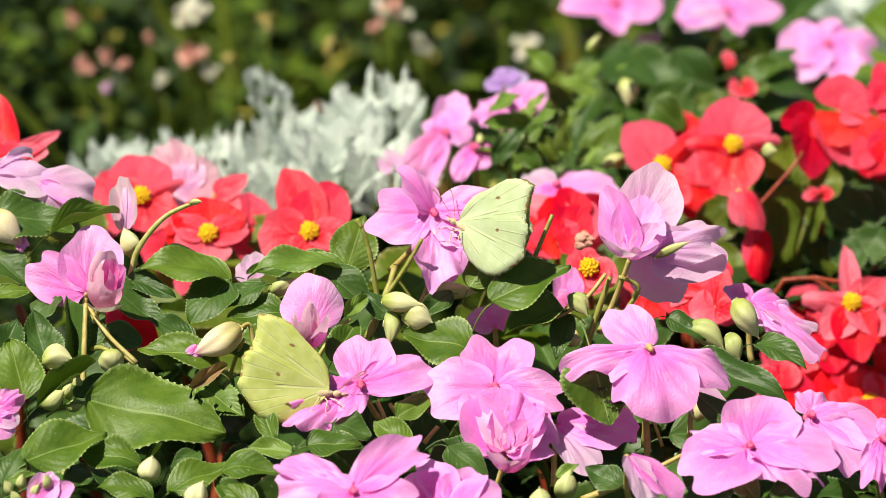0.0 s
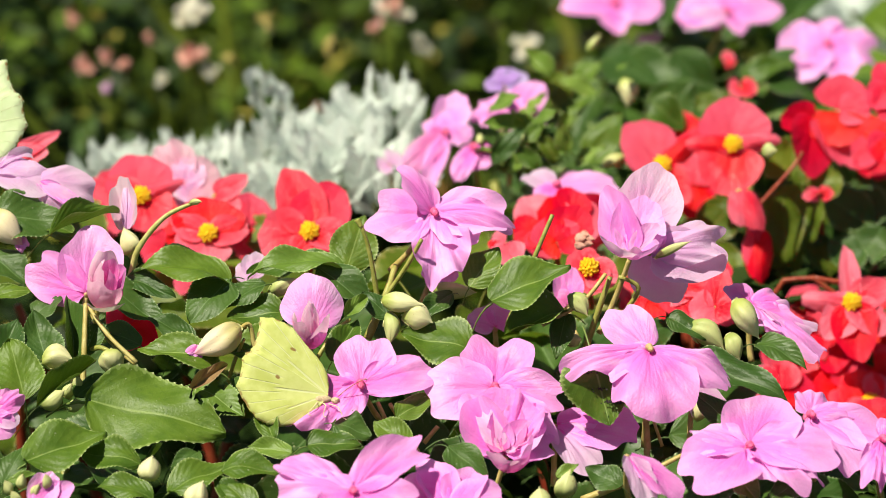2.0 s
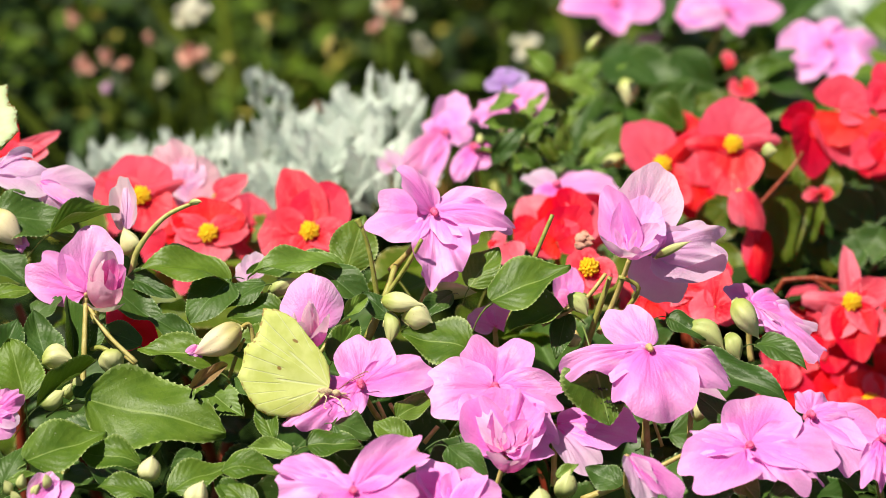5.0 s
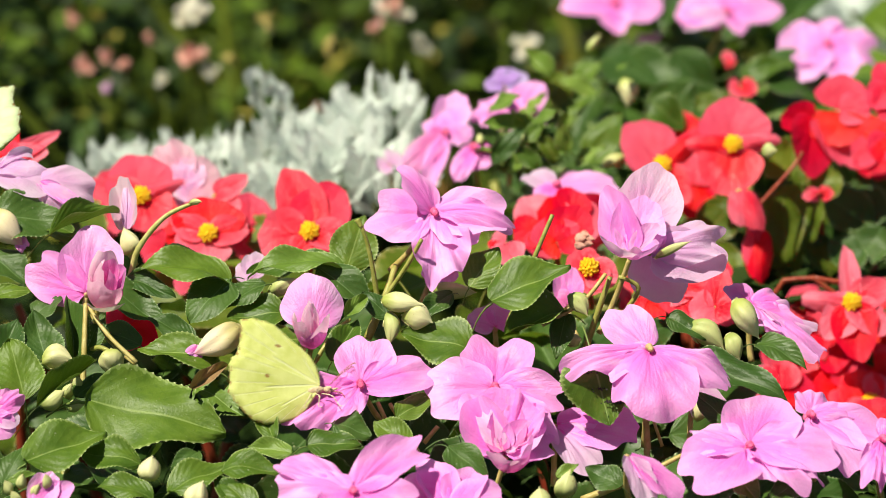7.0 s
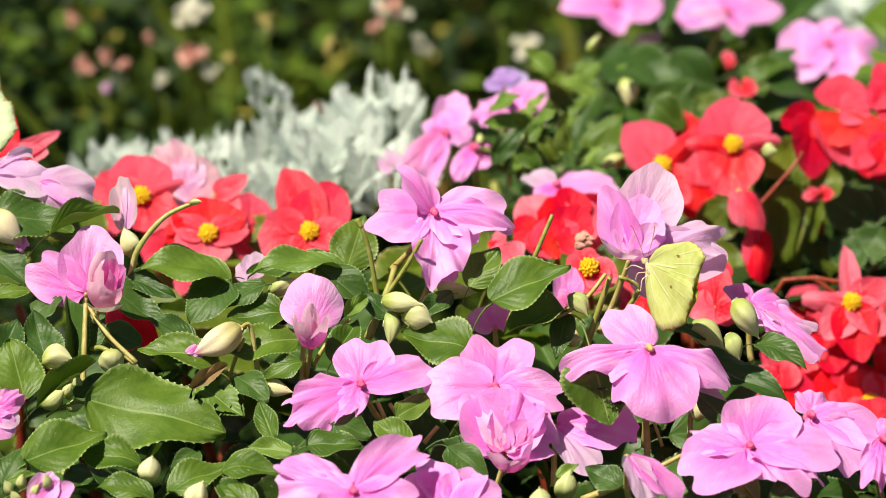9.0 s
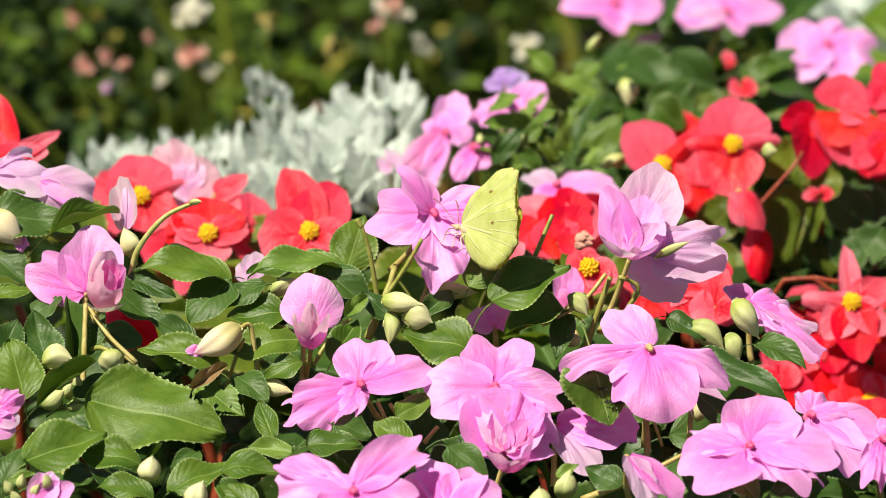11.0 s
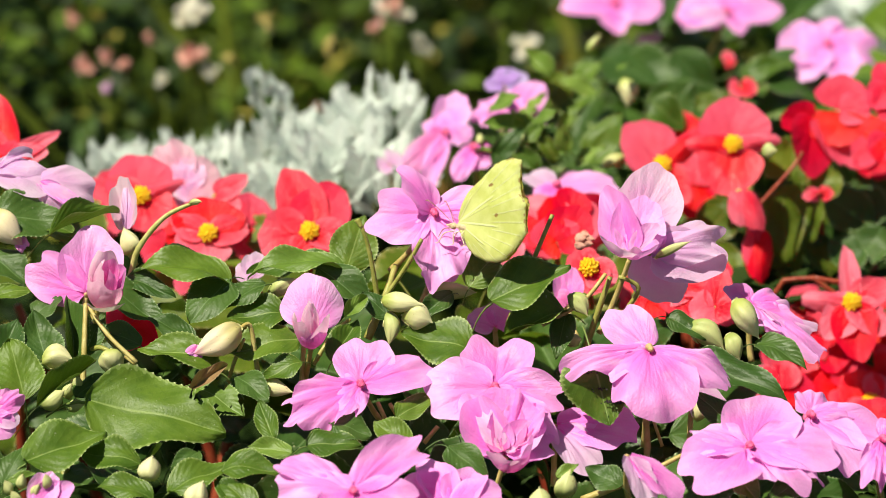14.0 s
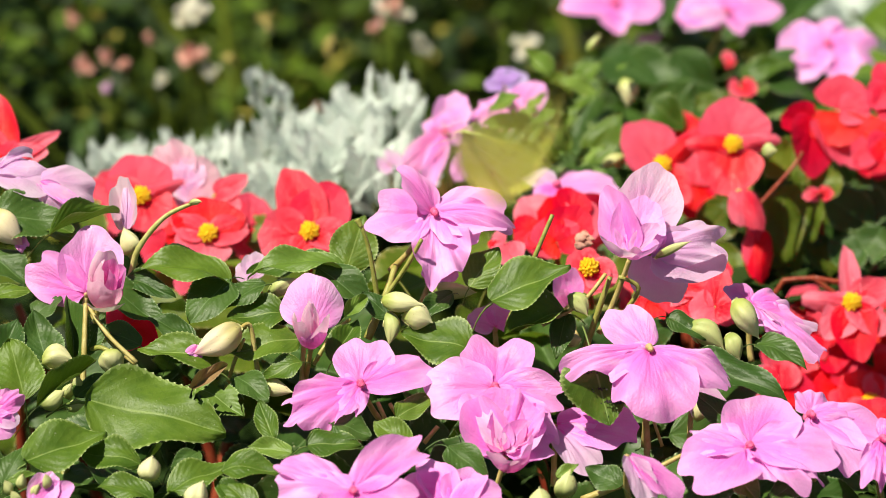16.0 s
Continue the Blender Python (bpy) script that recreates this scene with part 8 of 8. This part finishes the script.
def motions():
    """The butterflies visit the flowers and fly between them; visited flowers give a little."""
    fly(guest, [
        (0.0, pose(-0.0320, -0.0285, 0.3186, -15.6, 4.3, 1.5)),
        (0.6, pose(-0.0320, -0.0285, 0.3186, -15.7, 4.8, 1.5)),
        (1.0, pose(-0.0328, -0.0284, 0.3187, 1.6, 8.9, 14.7)),
        (1.3, pose(-0.0351, -0.0292, 0.3165, -2.7, 1.1, -5.9)),
        (1.6, pose(-0.0329, -0.0291, 0.3169, -10.3, 6.4, -3.1)),
        (2.0, pose(-0.0324, -0.0291, 0.3169, -28.9, 7.6, 1.2)),
        (2.5, pose(-0.0337, -0.0289, 0.3174, -28.7, 3.7, 3.3)),
        (3.0, pose(-0.0312, -0.0284, 0.3189, -29.5, 11.1, -1.3)),
        (3.5, pose(-0.0308, -0.0283, 0.3190, -29.3, 10.4, -0.6)),
        (4.0, pose(-0.0307, -0.0283, 0.3190, -30.0, 10.0, -2.6)),
        (6.4, pose(-0.0342, -0.0285, 0.3186, -28.4, 5.0, 3.4)),
        (6.7, pose(-0.0323, -0.0286, 0.3183, -29.1, 9.9, -0.1)),
        (7.0, pose(-0.0347, -0.0281, 0.3195, -28.8, -1.0, 5.6)),
        (7.1, pose(-0.0363, -0.0284, 0.3189, -28.5, -3.6, 7.8)),
        (7.2, pose(-0.0369, -0.0285, 0.3186, -28.5, -4.5, 8.3)),
        (7.3, pose(-0.0337, -0.0286, 0.3183, -12.3, 2.4, -27.1)),
        (7.4, pose(-0.0213, -0.0280, 0.3317, 27.3, -33.9, -1.2)),
        (7.5, pose(0.0060, -0.0244, 0.3413, 47.3, -55.8, 8.9)),
        (7.6, pose(0.0543, -0.0119, 0.3613, 18.6, -38.3, 8.4)),
        (7.7, pose(0.0829, 0.0053, 0.3645, 19.9, -63.1, 45.7)),
        (7.8, pose(0.0688, 0.0003, 0.3654, 28.6, -56.7, 48.9)),
        (7.9, pose(0.0501, -0.0051, 0.3653, 0.0, -61.0, 90.0)),
        (7.951, pose(0.0536, -0.0070, 0.3600, 4.2, -9.2, 98.3)),
        (8.0, pose(0.0571, -0.0089, 0.3548, 18.4, 41.1, 113.6)),
        (8.051, pose(0.0574, -0.0078, 0.3550, 5.8, -4.0, 102.7)),
        (8.1, pose(0.0577, -0.0066, 0.3551, -1.8, -50.1, 99.9)),
        (8.2, pose(0.0606, -0.0088, 0.3491, -24.4, -49.9, 164.8)),
        (8.25, pose(0.0593, -0.0071, 0.3510, -55.7, -38.0, 163.5)),
        (8.3, pose(0.0586, -0.0071, 0.3484, 13.3, -20.8, 112.9)),
        (8.5, pose(0.0586, -0.0071, 0.3484, 12.8, -21.3, 113.1)),
        (9.0, pose(0.0586, -0.0071, 0.3484, 12.8, -21.3, 113.1)),
        (9.2, pose(0.0586, -0.0071, 0.3484, 12.6, -21.6, 113.2)),
        (9.9, pose(0.0586, -0.0071, 0.3484, 12.6, -21.6, 113.2)),
        (10.0, pose(0.0586, -0.0071, 0.3484, 12.6, -21.6, 113.2)),
        (10.1, pose(0.0585, -0.0069, 0.3544, -63.7, -44.2, 168.8)),
        (10.2, pose(0.0536, -0.0044, 0.3671, -45.3, -48.3, 166.4)),
        (10.3, pose(0.0426, 0.0015, 0.3717, -36.1, -32.1, 174.5)),
        (10.5, pose(0.0219, 0.0104, 0.3669, -19.4, -19.4, 179.5)),
        (10.7, pose(0.0090, 0.0129, 0.3592, -4.5, -2.2, -174.0)),
        (10.9, pose(0.0057, 0.0109, 0.3536, 14.4, 4.5, 126.7)),
        (11.3, pose(0.0057, 0.0109, 0.3536, 14.4, 4.5, 126.7)),
        (11.6, pose(0.0044, 0.0114, 0.3551, 10.2, 15.9, 127.5)),
        (12.0, pose(0.0040, 0.0111, 0.3542, 11.9, 15.3, 126.7)),
        (12.5, pose(0.0032, 0.0114, 0.3551, 24.8, 18.1, 137.6)),
        (13.0, pose(0.0063, 0.0114, 0.3551, 17.8, -2.0, 132.4)),
        (13.3, pose(0.0065, 0.0111, 0.3542, 13.6, -3.8, 131.4)),
        (13.6, pose(0.0065, 0.0108, 0.3534, 12.1, -6.1, 137.1)),
        (14.0, pose(0.0048, 0.0111, 0.3542, 16.6, 7.9, 138.0)),
        (14.3, pose(0.0039, 0.0111, 0.3542, 22.8, 16.1, 136.6)),
        (14.6, pose(0.0031, 0.0112, 0.3544, 26.4, 16.3, 138.8)),
        (15.0, pose(0.0034, 0.0112, 0.3544, 29.3, 16.8, 139.8)),
        (15.1, pose(0.0039, 0.0112, 0.3544, 25.1, 12.6, 137.8)),
        (15.2, pose(0.0055, 0.0112, 0.3544, 23.9, 4.0, 136.1)),
        (15.3, pose(0.0063, 0.0112, 0.3544, 12.7, -8.3, 136.5)),
        (15.4, pose(0.0055, 0.0204, 0.3768, 56.9, -21.2, 176.4)),
        (15.451, pose(-0.0034, 0.0255, 0.3834, 15.5, -37.2, 176.5)),
        (15.5, pose(-0.0123, 0.0305, 0.3900, -36.7, -48.2, -167.5)),
        (15.551, pose(-0.0109, 0.0336, 0.3912, -32.8, -62.8, 138.6)),
        (15.6, pose(-0.0094, 0.0368, 0.3925, 1.2, -66.5, 57.0)),
        (15.7, pose(0.0140, 0.0401, 0.4017, 10.0, -60.5, 77.9)),
        (15.751, pose(0.0233, 0.0391, 0.3989, -10.9, -46.9, 127.5)),
        (15.8, pose(0.0327, 0.0380, 0.3960, -11.4, -28.7, 160.5)),
        (15.9, pose(0.0257, 0.0336, 0.3838, -40.9, -44.0, 149.7)),
        (16.0, pose(0.0048, 0.0305, 0.3752, -37.3, -55.3, 174.1)),
    ], [(0, 0), (0.1, 0), (7.1, 0), (7.2, 0), (7.3, 18), (7.367, 62), (7.4, 45), (7.467, 78), (7.5, 45), (7.533, 10), (7.567, 12), (7.6, 25), (7.667, 12), (7.7, 75), (7.767, 12), (7.8, 68), (7.867, 12), (7.9, 80), (7.967, 12), (8.0, 4), (8.1, 72), (8.2, 40), (8.3, 2), (8.4, 0), (8.5, 0), (9.9, 0), (10.0, 0), (10.1, 50), (10.2, 8), (10.3, 70), (10.4, 10), (10.5, 70), (10.6, 20), (10.7, 60), (10.8, 8), (10.9, 0), (11.0, 0), (15.2, 0), (15.3, 0), (15.4, 12), (15.467, 85), (15.5, 48), (15.533, 12), (15.6, 68), (15.667, 12), (15.7, 80), (15.767, 12), (15.8, 14), (15.867, 12), (15.9, 72), (15.93, 12), (15.965, 84), (16.0, 12)])
    fly(wanderer, [
        (0.0, pose(0.0050, 0.0122, 0.3543, 15.3, -9.8, 134.9)),
        (0.2, pose(0.0050, 0.0122, 0.3543, 11.4, -11.6, 133.9)),
        (0.3, pose(0.0024, 0.0121, 0.3535, 5.0, -11.0, 131.0)),
        (0.4, pose(-0.0008, 0.0118, 0.3545, 8.0, -13.0, 121.0)),
        (0.5, pose(-0.0026, 0.0119, 0.3555, 8.0, -12.0, 121.0)),
        (0.6, pose(-0.0015, 0.0147, 0.3665, 6.0, -46.0, 128.0)),
        (0.65, pose(-0.0087, 0.0150, 0.3688, -8.0, -30.0, 160.0)),
        (0.7, pose(-0.0174, 0.0155, 0.3699, -16.0, -16.0, -178.0)),
        (0.8, pose(-0.0323, 0.0280, 0.3831, -21.4, -22.3, -174.3)),
        (0.9, pose(-0.0868, 0.0350, 0.3876, 7.9, -14.8, 150.8)),
        (1.0, pose(-0.1586, 0.0422, 0.3783, -34.6, -17.6, -171.5)),
        (1.1, pose(-0.1524, 0.0353, 0.3738, -14.6, 1.6, -166.1)),
        (1.2, pose(-0.1303, 0.0314, 0.3631, -16.6, 14.1, -160.0)),
        (1.3, pose(-0.1381, 0.0572, 0.3611, 0.7, -8.1, -176.2)),
        (1.4, pose(-0.1398, 0.0587, 0.3650, 30.4, 15.4, 145.3)),
        (1.5, pose(-0.1400, 0.0584, 0.3642, 7.8, 15.6, 154.1)),
        (1.7, pose(-0.1522, 0.0581, 0.3634, 44.8, -5.8, -152.4)),
        (2.0, pose(-0.1468, 0.0584, 0.3642, 30.1, 10.0, 173.2)),
        (2.5, pose(-0.1506, 0.0578, 0.3626, 64.3, 9.8, 175.6)),
        (3.5, pose(-0.1501, 0.0578, 0.3626, 64.5, 10.7, 175.3)),
        (4.2, pose(-0.1497, 0.0578, 0.3626, 64.7, 10.2, 174.6)),
        (6.4, pose(-0.1491, 0.0578, 0.3626, 66.0, 10.8, 171.4)),
        (7.0, pose(-0.1484, 0.0578, 0.3626, 65.8, 11.1, 169.2)),
        (7.6, pose(-0.1484, 0.0578, 0.3626, 67.3, 11.5, 168.0)),
        (8.0, pose(-0.1484, 0.0578, 0.3626, 67.2, 12.2, 168.1)),
        (8.3, pose(-0.1439, 0.0584, 0.3642, 15.9, 11.1, 166.0)),
        (8.6, pose(-0.1444, 0.0584, 0.3642, 25.0, 11.3, 169.1)),
        (9.1, pose(-0.1511, 0.0578, 0.3626, 59.3, 9.1, -180.0)),
        (9.2, pose(-0.1514, 0.0578, 0.3626, 59.3, 9.1, -180.0)),
        (9.4, pose(-0.1564, 0.0601, 0.3689, -5.8, -10.1, -170.3)),
        (9.6, pose(-0.1795, 0.0640, 0.3797, -5.8, -10.1, -170.3)),
        (9.8, pose(-0.2094, 0.0674, 0.3891, -5.8, -10.1, -170.3)),
        (9.9, pose(-0.2292, 0.0703, 0.3969, -5.8, -10.1, -170.3)),
        (10.0, pose(-0.2359, 0.0708, 0.3984, -5.8, -10.1, -170.3)),
        (16.0, pose(-0.2392, 0.0708, 0.3984, -5.8, -10.1, -170.3)),
    ], [(0, 1), (0.2, 1), (0.3, 2), (0.4, 2), (0.467, 3), (0.5, 12), (0.533, 4), (0.567, 22), (0.6, 10), (0.65, 66), (0.7, 104), (0.733, 60), (0.767, 14), (0.8, 40), (0.867, 62), (0.9, 20), (0.967, 62), (1.0, 60), (1.1, 20), (1.2, 60), (1.3, 30), (1.4, 16), (1.5, 2), (1.6, 1), (1.7, 1), (9.1, 1), (9.2, 1), (9.3, 50), (9.4, 10), (9.5, 70), (9.6, 10), (9.8, 70), (10.0, 10), (10.1, 5), (10.2, 5), (16.0, 5)])
    for flower, rows in ((flower_a, ((0.0, 5, 0), (0.4, 5, 0), (0.8, 0, 0), (10.5, 0, 0), (11.0, 5, 1), (15.3, 5, 0), (15.6, 0, 0), (16.0, 0, 0))),
                         (flower_b, ((0.0, 5, -2), (1.0, 5, -3), (3.5, 6, -2), (7.2, 4, -3), (7.5, 0, 0), (16.0, 0, 0))),
                         (flower_c, ((0.0, 0, 0), (7.8, 0, 0), (8.1, 3, 3), (8.4, 3, 2), (10.0, 3, 2), (10.3, 0, 0), (16.0, 0, 0)))):
        rest = flower.matrix_basis.copy()
        walk(flower, [(t, rest @ pose(0, 0, 0, tilt, 0, turn)) for t, tilt, turn in rows])


motions()
